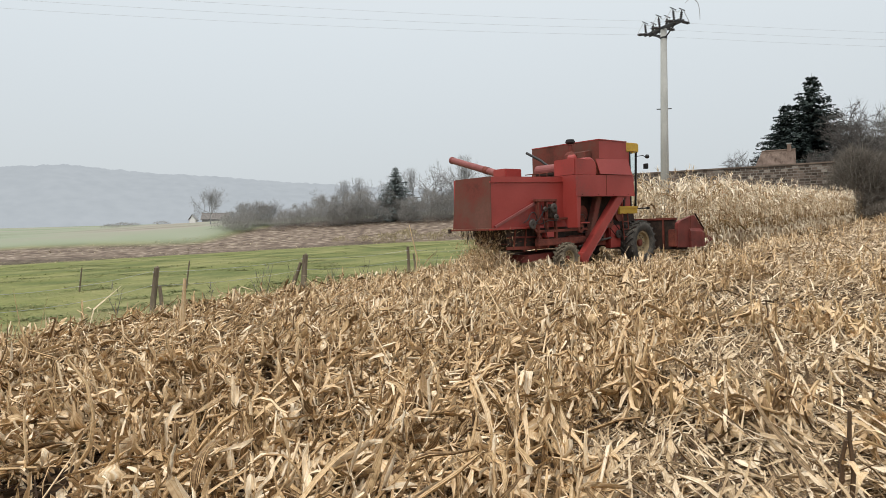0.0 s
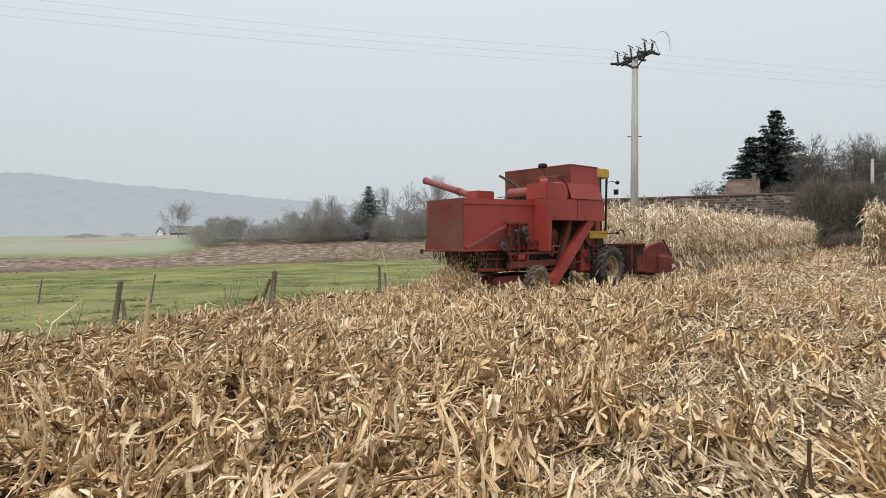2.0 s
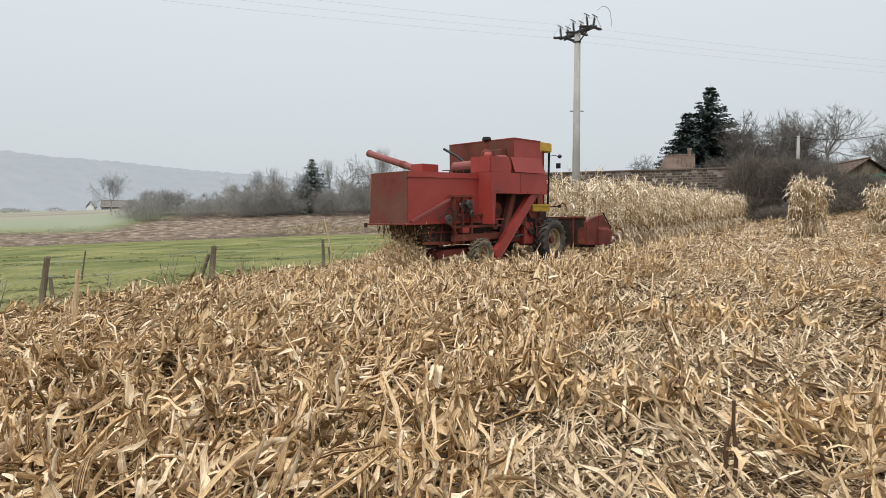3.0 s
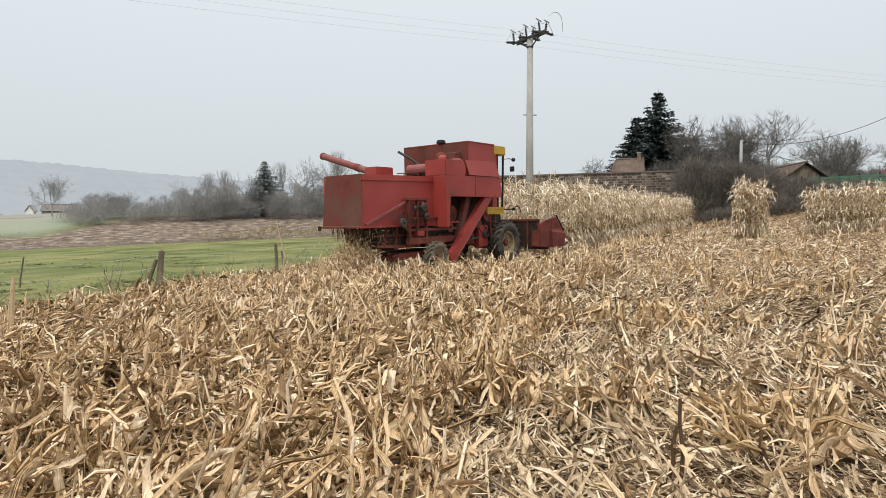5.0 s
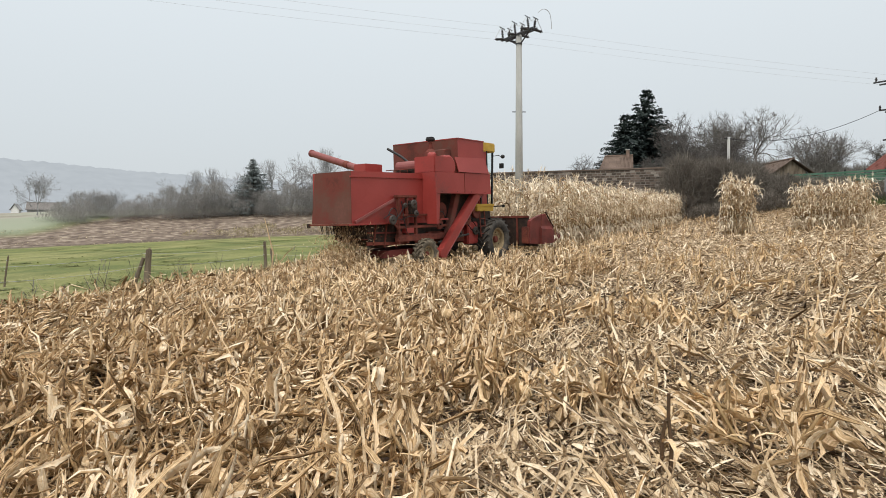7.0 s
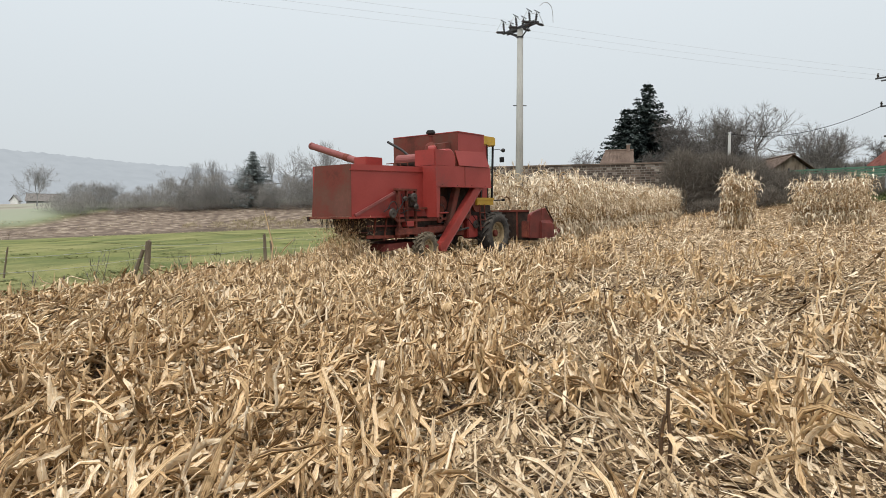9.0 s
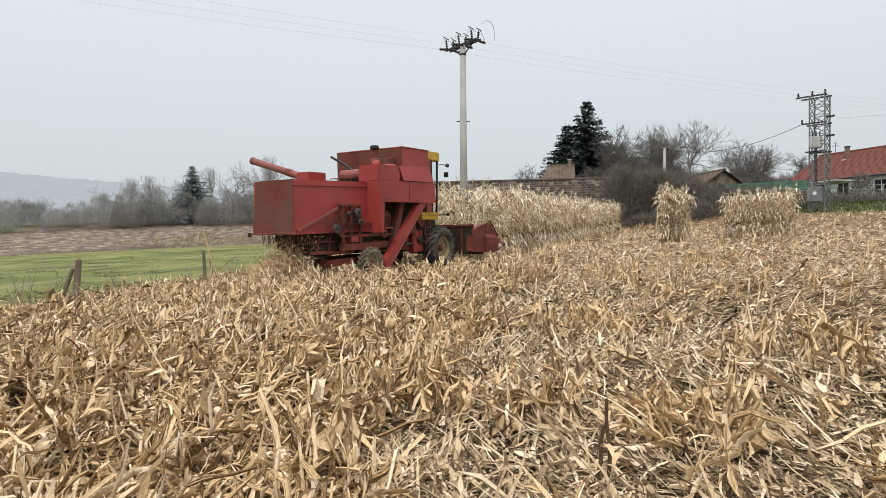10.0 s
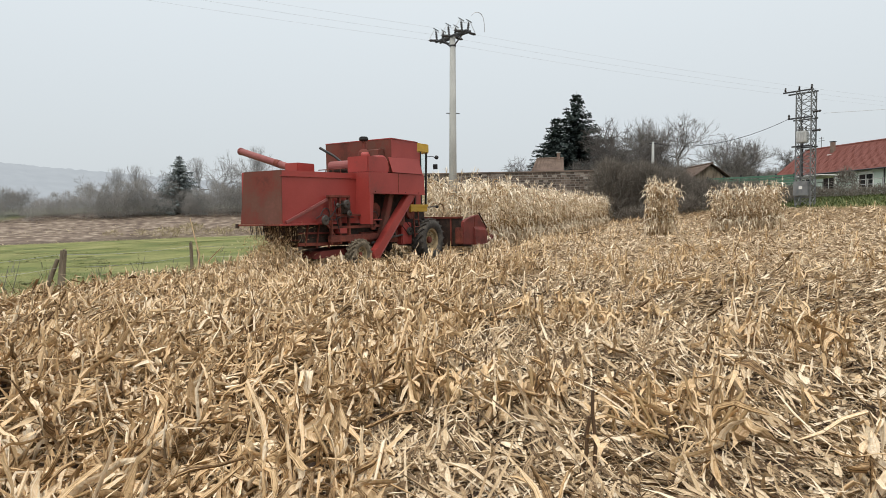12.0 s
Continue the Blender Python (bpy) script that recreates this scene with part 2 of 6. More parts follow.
def off_field(x, y):
    """Metres beyond the field's edge, towards the pasture."""
    x, y = on_plan(x, y)
    return (x - EDGE_P[0]) * EDGE_N[0] + (y - EDGE_P[1]) * EDGE_N[1]


def height(x, y):
    x, y = np.asarray(x, float), np.asarray(y, float)
    e = off_field(x, y)
    x, y = on_plan(x, y)
    h = 0.034 * np.clip(x, -160, 90) + 0.0125 * np.clip(y, -80, 200)
    xp = np.clip(x, 0, 25)
    h = h + 0.0004 * xp * xp + 0.05 * np.clip(x - 25, 0, 50)
    h = h - 0.28 * smooth01(e, 0.2, 2.6)
    r = np.hypot(x, y)
    bearing = np.degrees(np.arctan2(x, y))
    left = 1 - smooth01(bearing, 8, 26)
    h = h + left * (0.145 * np.clip(r - 92, 0, 28) + 0.036 * np.clip(r - 120, 0, 330)) * np.interp(bearing, [-40, -19], [0.76, 1.0])
    # the house's bank
    h = h + 0.7 * smooth01(np.hypot(x - 52, y - 42), 26, 10)  * 1.0
    h = h + 0.035 * np.sin(x * 0.9 + 0.6 * y) * np.sin(0.7 * y - 0.3 * x) * (r < 90)
    return h


def hz(x, y):
    return float(height(x, y))


def polar(bearing, d, up=None):
    """A point at a bearing (degrees, clockwise from ahead) and distance from the path, on the land or at height up."""
    x, y = nearer(d * math.sin(radians(bearing)), d * math.cos(radians(bearing)))
    return Vector((x, y, hz(x, y) if up is None else up))


def flattened(x, y):
    """1 where the stover is chopped and pressed flat, 0 where broken stalks still stand."""
    b = np.degrees(np.arctan2(x, y)) + 5 * np.sin(x * 0.8) * np.sin(y * 0.5) + 2.5 * np.sin(1.7 * y + x)
    r = np.hypot(x, y)
    return smooth01(b - np.interp(r, [3, 8, 20, 45], [14, 20, 26, 31]), -4, 4) * (1 - smooth01(b, 80, 115))



# ---- ground: one sheet out to the horizon ----
def ground_sheet():
    radii = np.concatenate((np.arange(0.5, 40, 0.5), np.arange(40, 130, 2.0), np.geomspace(130, 3500, 40)))
    spokes = 360
    ang = np.linspace(0, 2 * np.pi, spokes, endpoint=False)
    rr, aa = np.meshgrid(radii, ang, indexing="ij")
    x, y = rr * np.sin(aa), rr * np.cos(aa)
    verts = np.stack((x, y, height(x, y)), -1).reshape(-1, 3)
    faces = []
    for i in range(len(radii) - 1):
        a = i * spokes
        for k in range(spokes):
            j = (k + 1) % spokes
            faces.append((a + k, a + spokes + k, a + spokes + j, a + j))
    verts = [tuple(v) for v in verts] + [(0.0, 0.0, hz(0, 0))]
    c = len(verts) - 1
    faces += [(c, k, (k + 1) % spokes) for k in range(spokes)]
    return verts, faces


gv, gf = ground_sheet()
GROUND = bpy.data.materials.new("land_soil_grass_and_ploughed_strips")
GROUND.use_nodes = True
gn, gl = GROUND.node_tree.nodes, GROUND.node_tree.links
g_tc = gn.new("ShaderNodeTexCoord")


def g_noise(scale, detail=6.0):
    n = gn.new("ShaderNodeTexNoise")
    n.inputs["Scale"].default_value, n.inputs["Detail"].default_value = scale, detail
    gl.new(g_tc.outputs["Object"], n.inputs["Vector"])
    return n.outputs["Fac"]


def g_ramp(fac, stops):
    n = gn.new("ShaderNodeValToRGB")
    els = n.color_ramp.elements
    els[0].position, els[0].color = stops[0][0], (*stops[0][1], 1)
    els[1].position, els[1].color = stops[-1][0], (*stops[-1][1], 1)
    for at, col in stops[1:-1]:
        els.new(at).color = (*col, 1)
    gl.new(fac, n.inputs["Fac"])
    return n.outputs["Color"]


def g_mask(name):
    n = gn.new("ShaderNodeAttribute")
    n.attribute_name = name
    return n.outputs["Fac"]


def g_mix(fac, a, b):
    n = gn.new("ShaderNodeMixRGB")
    gl.new(fac, n.inputs["Fac"])
    gl.new(a, n.inputs["Color1"])
    gl.new(b, n.inputs["Color2"])
    return n.outputs["Color"]


# bare soil under the stubble, darkened further to paint its shaded gaps
dark_soil = g_ramp(g_noise(9.0, 10), [(0.3, (0.024, 0.014, 0.008)), (0.55, (0.06, 0.036, 0.02)), (0.75, (0.16, 0.10, 0.052))])
chaff_soil = g_ramp(g_noise(14.0, 10), [(0.3, (0.06, 0.036, 0.018)), (0.5, (0.18, 0.118, 0.062)), (0.7, (0.38, 0.265, 0.15))])
soil_col = g_mix(g_mask("chaffy"), dark_soil, chaff_soil)
patches = gn.new("ShaderNodeMapRange")
patches.inputs["From Min"].default_value, patches.inputs["From Max"].default_value = 0.38, 0.62
gl.new(g_noise(0.13, 8), patches.inputs["Value"])
grass_col = g_mix(patches.outputs["Result"], g_ramp(g_noise(3.0, 8), [(0.3, (0.10, 0.118, 0.035)), (0.7, (0.185, 0.198, 0.062))]),
                  g_ramp(g_noise(5.0, 8), [(0.3, (0.16, 0.168, 0.058)), (0.7, (0.285, 0.262, 0.12))]))
rank = gn.new("ShaderNodeMapRange")
rank.inputs["From Min"].default_value, rank.inputs["From Max"].default_value, rank.inputs["To Max"].default_value = 0.46, 0.60, 0.75
gl.new(g_noise(0.2, 9), rank.inputs["Value"])
grass_col = g_mix(rank.outputs["Result"], grass_col, g_ramp(g_noise(6.0, 6), [(0.3, (0.055, 0.078, 0.024)), (0.7, (0.115, 0.138, 0.045))]))
plough_col = g_ramp(g_noise(0.9, 9), [(0.35, (0.095, 0.07, 0.055)), (0.55, (0.19, 0.148, 0.115)), (0.7, (0.33, 0.275, 0.215))])
# distant fields, paled and greyed to paint in the haze
hazed_far_col = g_ramp(g_noise(0.02, 6), [(0.35, (0.185, 0.225, 0.14)), (0.5, (0.24, 0.262, 0.19)), (0.65, (0.28, 0.255, 0.215))])
col = g_mix(g_mask("pasture"), soil_col, grass_col)
dry_col = g_ramp(g_noise(6.0, 9), [(0.3, (0.16, 0.14, 0.06)), (0.7, (0.36, 0.30, 0.16))])
col = g_mix(g_mask("verge"), col, dry_col)
col = g_mix(g_mask("ploughed"), col, plough_col)
furrow_col = g_ramp(g_noise(1.5, 8), [(0.35, (0.055, 0.042, 0.032)), (0.65, (0.12, 0.094, 0.072))])
col = g_mix(g_mask("furrow"), col, furrow_col)
col = g_mix(g_mask("distance"), col, hazed_far_col)
col = g_mix(g_mask("strip"), col, plough_col)
g_bsdf = gn["Principled BSDF"]
g_bsdf.inputs["Roughness"].default_value = 0.95
g_bsdf.inputs["Specular IOR Level"].default_value = 0.15
gl.new(col, g_bsdf.inputs["Base Color"])
g_bump = gn.new("ShaderNodeBump")
g_bump.inputs["Strength"].default_value, g_bump.inputs["Distance"].default_value = 0.25, 0.012
gl.new(g_noise(22.0, 8), g_bump.inputs["Height"])
gl.new(g_bump.outputs["Normal"], g_bsdf.inputs["Normal"])
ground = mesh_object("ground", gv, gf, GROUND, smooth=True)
tagged(ground, "sloping maize field, green pasture and ploughed valley land", "ground", kind="structure")
gx, gy = np.array([v[0] for v in gv]), np.array([v[1] for v in gv])
px_, py_ = on_plan(gx, gy)
gr, gb = np.hypot(px_, py_), np.degrees(np.arctan2(px_, py_))
wob = 1.2 * np.sin(gx * 0.13) + 0.9 * np.sin(gy * 0.21 + 1)
m_pasture = np.maximum(smooth01(off_field(gx, gy), 0.4, 2.0), smooth01(gx + 0.25 * (gy - 40) + wob, 34.5, 37))
reach = np.interp(gb, [-21, -8], [0, 24])
m_plough = smooth01(gr + 2 * wob, 88, 92) * (1 - smooth01(gr + 2 * wob - reach, 103, 110)) * (gb < 24)
strips = np.clip(1 - np.abs(gr + 3 * wob - 142) / 5, 0, 1) + np.clip(1 - np.abs(gr + 3 * wob - 178) / 9, 0, 1)
m_strip = 0.7 * strips * (gb < -20 + wob)
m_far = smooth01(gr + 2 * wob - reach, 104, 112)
off = off_field(gx, gy)
m_verge = 0.75 * smooth01(off + 0.5 * wob, 0.0, 1.2) * (1 - smooth01(off + 0.9 * wob, 2.0, 7.0))
m_chaffy = flattened(gx, gy)
m_furrow = 0.8 * smooth01(gr + 1.2 * wob, 88, 90) * (1 - smooth01(gr + 1.6 * wob, 92, 95)) * (gb < -6)
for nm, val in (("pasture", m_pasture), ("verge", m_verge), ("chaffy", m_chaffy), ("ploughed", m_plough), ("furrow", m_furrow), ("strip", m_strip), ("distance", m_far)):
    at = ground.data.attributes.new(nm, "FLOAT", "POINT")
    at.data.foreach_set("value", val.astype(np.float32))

# ---- the wooded ridge across the valley, its haze painted in as a pale glow ----
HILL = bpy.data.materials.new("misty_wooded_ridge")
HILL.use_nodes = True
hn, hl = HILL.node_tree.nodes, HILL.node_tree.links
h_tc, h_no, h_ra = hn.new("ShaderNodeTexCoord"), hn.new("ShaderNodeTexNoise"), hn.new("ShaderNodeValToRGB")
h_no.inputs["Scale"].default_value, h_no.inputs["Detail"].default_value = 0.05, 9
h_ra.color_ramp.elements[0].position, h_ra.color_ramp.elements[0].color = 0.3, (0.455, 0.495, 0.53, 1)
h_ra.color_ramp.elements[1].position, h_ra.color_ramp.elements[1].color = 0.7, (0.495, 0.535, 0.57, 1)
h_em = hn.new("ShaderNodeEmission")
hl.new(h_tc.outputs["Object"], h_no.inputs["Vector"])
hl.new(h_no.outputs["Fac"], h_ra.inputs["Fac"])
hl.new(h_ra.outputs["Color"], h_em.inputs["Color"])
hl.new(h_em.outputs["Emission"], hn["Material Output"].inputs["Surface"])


def ridge(name, dist, crest, b0, b1, depth, rough):
    bs = np.arange(b0, b1, 0.12)
    es = np.interp(bs, [c[0] for c in crest], [c[1] for c in crest])
    verts, faces = [], []
    rows = 10
    for k in range(rows + 1):
        f = k / rows
        for b, e in zip(bs, es):
            jag = rough * noise.noise((b * 2.2, 0.3, dist)) + 0.6 * rough * noise.noise((b * 9, 4.3, dist))
            d = dist + depth * f + 12 * noise.noise((b * 0.4, f * 3, 2))
            z = 1.6 + math.tan(radians(e + jag * f * f)) * (dist + depth) * f ** 0.75 - 4 * (1 - f)
            verts.append((*nearer(d * math.sin(radians(b)), d * math.cos(radians(b))), z))
    n = len(bs)
    for k in range(rows):
        for i in range(n - 1):
            faces.append((k * n + i, k * n + i + 1, (k + 1) * n + i + 1, (k + 1) * n + i))
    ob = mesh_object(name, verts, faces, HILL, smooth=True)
    return tagged(ob, "wooded ridge with its fog painted in as pale glowing grey", "hill", kind="structure")


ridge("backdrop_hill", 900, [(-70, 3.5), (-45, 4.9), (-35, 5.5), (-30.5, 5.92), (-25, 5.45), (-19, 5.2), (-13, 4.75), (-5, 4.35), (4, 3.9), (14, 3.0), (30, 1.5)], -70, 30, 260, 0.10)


# ---- ribbons: dry leaves, grass blades and twigs, many in one mesh ----
def ribbons(p, az, el, length, width, bend, k=5, twist=None, taper=0.35, cup=None, crumple=0.0, snap=1.0):
    """Curved blades, one a row: root p, heading, elevation, length, width and bend (radians end to end)."""
    n = len(p)
    s = np.linspace(0, 1, k)
    ang = el[:, None] + bend[:, None] * np.minimum(1, s / snap)[None, :]
    turn = az[:, None] + np.zeros((1, k))
    if crumple:
        ang = ang + np.cumsum(rng.normal(0, crumple, (n, k)), 1)
        turn = turn + np.cumsum(rng.normal(0, crumple * 0.8, (n, k)), 1)
    step = length[:, None] / (k - 1)
    dh = np.cos(ang) * step
    dv = np.sin(ang) * step
    ca, sa = np.cos(turn), np.sin(turn)
    first = np.zeros((n, 1))
    cx = p[:, 0:1] + np.concatenate((first, np.cumsum((dh * ca)[:, :-1], 1)), 1)
    cy = p[:, 1:2] + np.concatenate((first, np.cumsum((dh * sa)[:, :-1], 1)), 1)
    cz = p[:, 2:3] + np.concatenate((first, np.cumsum(dv[:, :-1], 1)), 1)
    prof = np.sin(np.pi * (taper + (1 - taper) * s) ** 1.0) if taper > 0.5 else np.interp(s, [0, 0.25, 0.7, 1], [taper, 1.0, 0.8, 0.08])
    w = 0.5 * width[:, None] * prof[None, :]
    if crumple:
        blunt = (rng.random(n) < 0.45)[:, None]
        w = np.where(blunt, 0.5 * width[:, None] * np.interp(s, [0, 0.2, 0.8, 1], [0.75, 1.0, 0.9, 0.55])[None, :], w) * rng.uniform(0.7, 1.25, (n, k))
    tw = (np.zeros(n) if twist is None else twist)[:, None] * (0.3 + s[None, :]) + (np.cumsum(rng.normal(0, crumple, (n, k)), 1) if crumple else 0)
    # across: level sideways, turned about the blade by the twist
    ox, oy = -sa, ca
    nx, ny, nz = -np.sin(ang) * ca, -np.sin(ang) * sa, np.cos(ang)
    ax = ox * np.cos(tw) + nx * np.sin(tw)
    ay = oy * np.cos(tw) + ny * np.sin(tw)
    az_ = nz * np.sin(tw)
    wa, wb = (w * rng.uniform(0.45, 1.4, (n, k)), w * rng.uniform(0.45, 1.4, (n, k))) if crumple else (w, w)
    a = np.stack((cx - ax * wa, cy - ay * wa, cz - az_ * wa), -1)
    b = np.stack((cx + ax * wb, cy + ay * wb, cz + az_ * wb), -1)
    if cup is None:
        v = np.stack((a, b), 2).reshape(n, k * 2, 3)
        cross = np.tile(np.array((0.0, 1.0)), k)
        f = []
        for i in range(k - 1):
            f.append((2 * i, 2 * i + 1, 2 * i + 3, 2 * i + 2))
        per = k * 2
    else:
        lift = cup[:, None] * w
        c = np.stack((cx - nx * lift, cy - ny * lift, cz - nz * lift), -1)
        v = np.stack((a, c, b), 2).reshape(n, k * 3, 3)
        cross = np.tile(np.array((0.0, 0.5, 1.0)), k)
        f = []
        for i in range(k - 1):
            f += [(3 * i, 3 * i + 1, 3 * i + 4, 3 * i + 3), (3 * i + 1, 3 * i + 2, 3 * i + 5, 3 * i + 4)]
        per = k * 3
    f = np.array(f)
    faces = (f[None] + (np.arange(n) * per)[:, None, None]).reshape(-1, 4)
    return np.concatenate((v.reshape(-1, 3), np.tile(cross, n)[:, None]), 1), faces


def stems(p, az, el, length, r0, r1, sag=None):
    """Straight three-sided stems with a broken, slanting tip."""
    n = len(p)
    d = np.stack((np.cos(el) * np.cos(az), np.cos(el) * np.sin(az), np.sin(el)), -1)
    u = np.stack((-np.sin(az), np.cos(az), np.zeros(n)), -1)
    w = np.cross(d, u)
    out = []
    for s, r in ((0, r0), (0.5, (r0 + r1) / 2), (1, r1)):
        for k in range(4):
            t = math.pi / 2 * k
            off = u * (np.cos(t) * r)[:, None] + w * (np.sin(t) * r)[:, None]
            tip = 0.06 * (k % 2) * length if s == 1 else 0
            q = p + d * (s * length - tip)[:, None] + off
            if sag is not None and s == 0.5:
                q = q + u * sag[:, None]
            out.append(q)
    v = np.stack(out, 1)
    f = []
    for ring in range(2):
        for k in range(4):
            j = (k + 1) % 4
            f.append((ring * 4 + k, ring * 4 + j, ring * 4 + 4 + j, ring * 4 + 4 + k))
    f.append((8, 9, 10, 11))
    f = np.array(f)
    faces = (f[None] + (np.arange(n) * 12)[:, None, None]).reshape(-1, 4)
    v = v.reshape(-1, 3)
    return np.concatenate((v, np.tile(np.array((0.0, 0.25, 0.5, 0.75)), len(v) // 4)[:, None]), 1), faces


def joined(pieces):
    vs, fs, at = [], [], 0
    for v, f in pieces:
        vs.append(v)
        fs.append(f + at)
        at += len(v)
    return np.concatenate(vs), np.concatenate(fs)


def quad_mesh(name, v, f, material, smooth=False):
    me = bpy.data.meshes.new(name)
    me.vertices.add(len(v))
    me.vertices.foreach_set("co", np.asarray(v[:, :3], np.float32).ravel())
    me.loops.add(len(f) * 4)
    me.loops.foreach_set("vertex_index", np.asarray(f, np.int32).ravel())
    me.polygons.add(len(f))
    me.polygons.foreach_set("loop_start", np.arange(len(f), dtype=np.int32) * 4)
    me.update(calc_edges=True)
    if v.shape[1] == 4:
        me.attributes.new("across", "FLOAT", "POINT").data.foreach_set("value", np.asarray(v[:, 3], np.float32))
    if smooth:
        me.polygons.foreach_set("use_smooth", np.ones(len(f), bool))
    me.materials.append(material)
    return me


rng = np.random.default_rng(7)


def scatter(n, r0, r1, b0, b1, power=1.0):
    """Random places in a fan about the path."""
    r = np.sqrt(rng.uniform(r0 * r0, r1 * r1, n))
    b = np.radians(rng.uniform(b0, b1, n))
    return r * np.sin(b), r * np.cos(b)


# ---- maize stover on the harvested field ----
def tufted(x, y):
    """Clumping of the stover, about -1 to 1."""
    return np.array([noise.noise((a * 1.7, b * 1.7, 0.0)) + 0.6 * noise.noise((a * 4.5, b * 4.5, 3.0)) for a, b in zip(x, y)])


def on_field(x, y):
    return (off_field(x, y) < 0.5 * rng.random(len(x))) & (x + 0.25 * (y - 40) < 35 + 1.5 * rng.random(len(x)))


def drift(x, y):
    """The heading that fallen plants share."""
    return 1.2 * np.sin(0.35 * x + 0.8) + 1.1 * np.cos(0.45 * y - 0.4 * x)


def swirl(x, y):
    return 0.8 + 0.9 * np.sin(0.5 * x) + 0.7 * np.cos(0.4 * y)


def fan(r0, r1, density, b0, b1):
    n = int(math.pi * (r1 * r1 - r0 * r0) * (b1 - b0) / 360 * density)
    x, y = scatter(n, r0, r1, b0, b1)
    ok = on_field(x, y)
    return x[ok], y[ok]


def broken_plants(r0, r1, density, leaves, k, grow, b0=-43, b1=60, fold=True):
    """Snapped and fallen plants with their leaves still on, in tufts."""
    x, y = fan(r0, r1, density, b0, b1)
    gap = tufted(x, y)
    flat = flattened(x, y)
    ok = rng.random(len(x)) < np.clip(0.66 + 2.0 * gap, 0.0, 1) * np.where(flat > 0.5, np.clip((gap - 0.38) * 3, 0.012, 1), 1)
    return plants_at(x[ok], y[ok], gap[ok], leaves, k, grow, fold)


def plants_at(x, y, gap, leaves, k, grow, fold=True, tall=1.0):
    n = len(x)
    p = np.stack((x, y, height(x, y)), -1)
    brink = (flattened(x, y) > 0.015) & (flattened(x, y) < 0.5)
    fallen = rng.random(n) < np.where(brink | (tall > 1), 0.12, np.clip(0.36 - 0.5 * gap + 0.34 * smooth01(-np.degrees(np.arctan2(x, y)), -3, 10), 0.15, 0.85))
    az = np.where(fallen, drift(x, y) + rng.normal(0, 0.6, n), rng.uniform(0, 6.28, n))
    el = np.where(fallen, rng.normal(0.16, 0.15, n), rng.normal(1.28, 0.22, n))
    length = np.where(fallen, rng.uniform(0.2, 0.55, n), rng.uniform(0.22, 0.46, n) * np.clip(1 + 0.6 * gap, 0.6, 1.4) * np.where(brink, 1.2, 1) * tall)
    p[:, 2] += np.where(fallen, rng.uniform(0.03, 0.26, n), 0)
    stalks = stems(p, az, el, length, rng.uniform(0.010, 0.015, n) * grow, rng.uniform(0.007, 0.012, n) * grow)
    d = np.stack((np.cos(el) * np.cos(az), np.cos(el) * np.sin(az), np.sin(el)), -1)
    i = np.repeat(np.arange(n), leaves)
    m = len(i)
    t = rng.uniform(0.25, 1.0, m)
    q = p[i] + d[i] * (length[i] * t)[:, None]
    lean = fallen[i]
    way = rng.random(m)
    hang = ~lean & (way < 0.62)
    upright = ~lean & (way > 0.93)
    laz = np.where(lean, az[i] + rng.normal(0, 0.4, m), az[i] + rng.uniform(0, 6.28, m))
    # most leaves hang down the stalk or stand along it; the rest stick out and are folded over
    lel = np.where(lean, el[i] + rng.normal(0.05, 0.28, m), np.where(hang, rng.normal(-1.05, 0.28, m), np.where(upright, rng.normal(1.15, 0.25, m), rng.uniform(0.0, 1.0, m))))
    bend = np.where(lean, rng.normal(-0.25, 0.3, m), np.where(hang, rng.normal(-0.25, 0.2, m), np.where(upright, rng.normal(-0.2, 0.3, m), -lel - rng.uniform(0.3, 1.3, m))))
    long = np.exp(rng.normal(-1.72, 0.48, m)) * np.where(hang, np.clip(length[i] * t / 0.30, 0.45, 1.15), np.where(upright, 0.75, 1.0))
    return [stalks, ribbons(q, laz, lel, long * grow ** 0.4, np.exp(rng.normal(-3.68, 0.48, m)) * grow ** 1.3, bend, k, rng.normal(0, 0.7, m), cup=rng.uniform(0.5, 1.8, m) if fold else None, crumple=0.36, snap=0.34)]


def loose_leaves(r0, r1, density, k, grow, b0=-43, b1=60, fold=True):
    """Torn leaves lying in drifts between the plants."""
    x, y = fan(r0, r1, density, b0, b1)
    ok = flattened(x, y) < 0.5
    x, y = x[ok], y[ok]
    gap = tufted(x, y)
    ok = rng.random(len(x)) < np.clip(0.48 + 2.0 * gap, 0.02, 1)
    x, y, gap = x[ok], y[ok], gap[ok]
    n = len(x)
    p = np.stack((x, y, height(x, y) + rng.uniform(0.02, 1, n) * np.clip(0.20 + 0.26 * gap, 0.05, 0.40)), -1)
    az = np.where(rng.random(n) < 0.65, drift(x, y) + rng.normal(0, 0.4, n), rng.uniform(0, 6.28, n))
    return ribbons(p, az, rng.normal(0.08, 0.34, n), np.exp(rng.normal(-1.85, 0.55, n)) * grow ** 0.4, np.exp(rng.normal(-3.72, 0.50, n)) * grow ** 1.3, rng.normal(-0.15, 0.3, n), k, rng.normal(0, 0.6, n), cup=rng.uniform(0.3, 1.7, n) if fold else None, crumple=0.34)


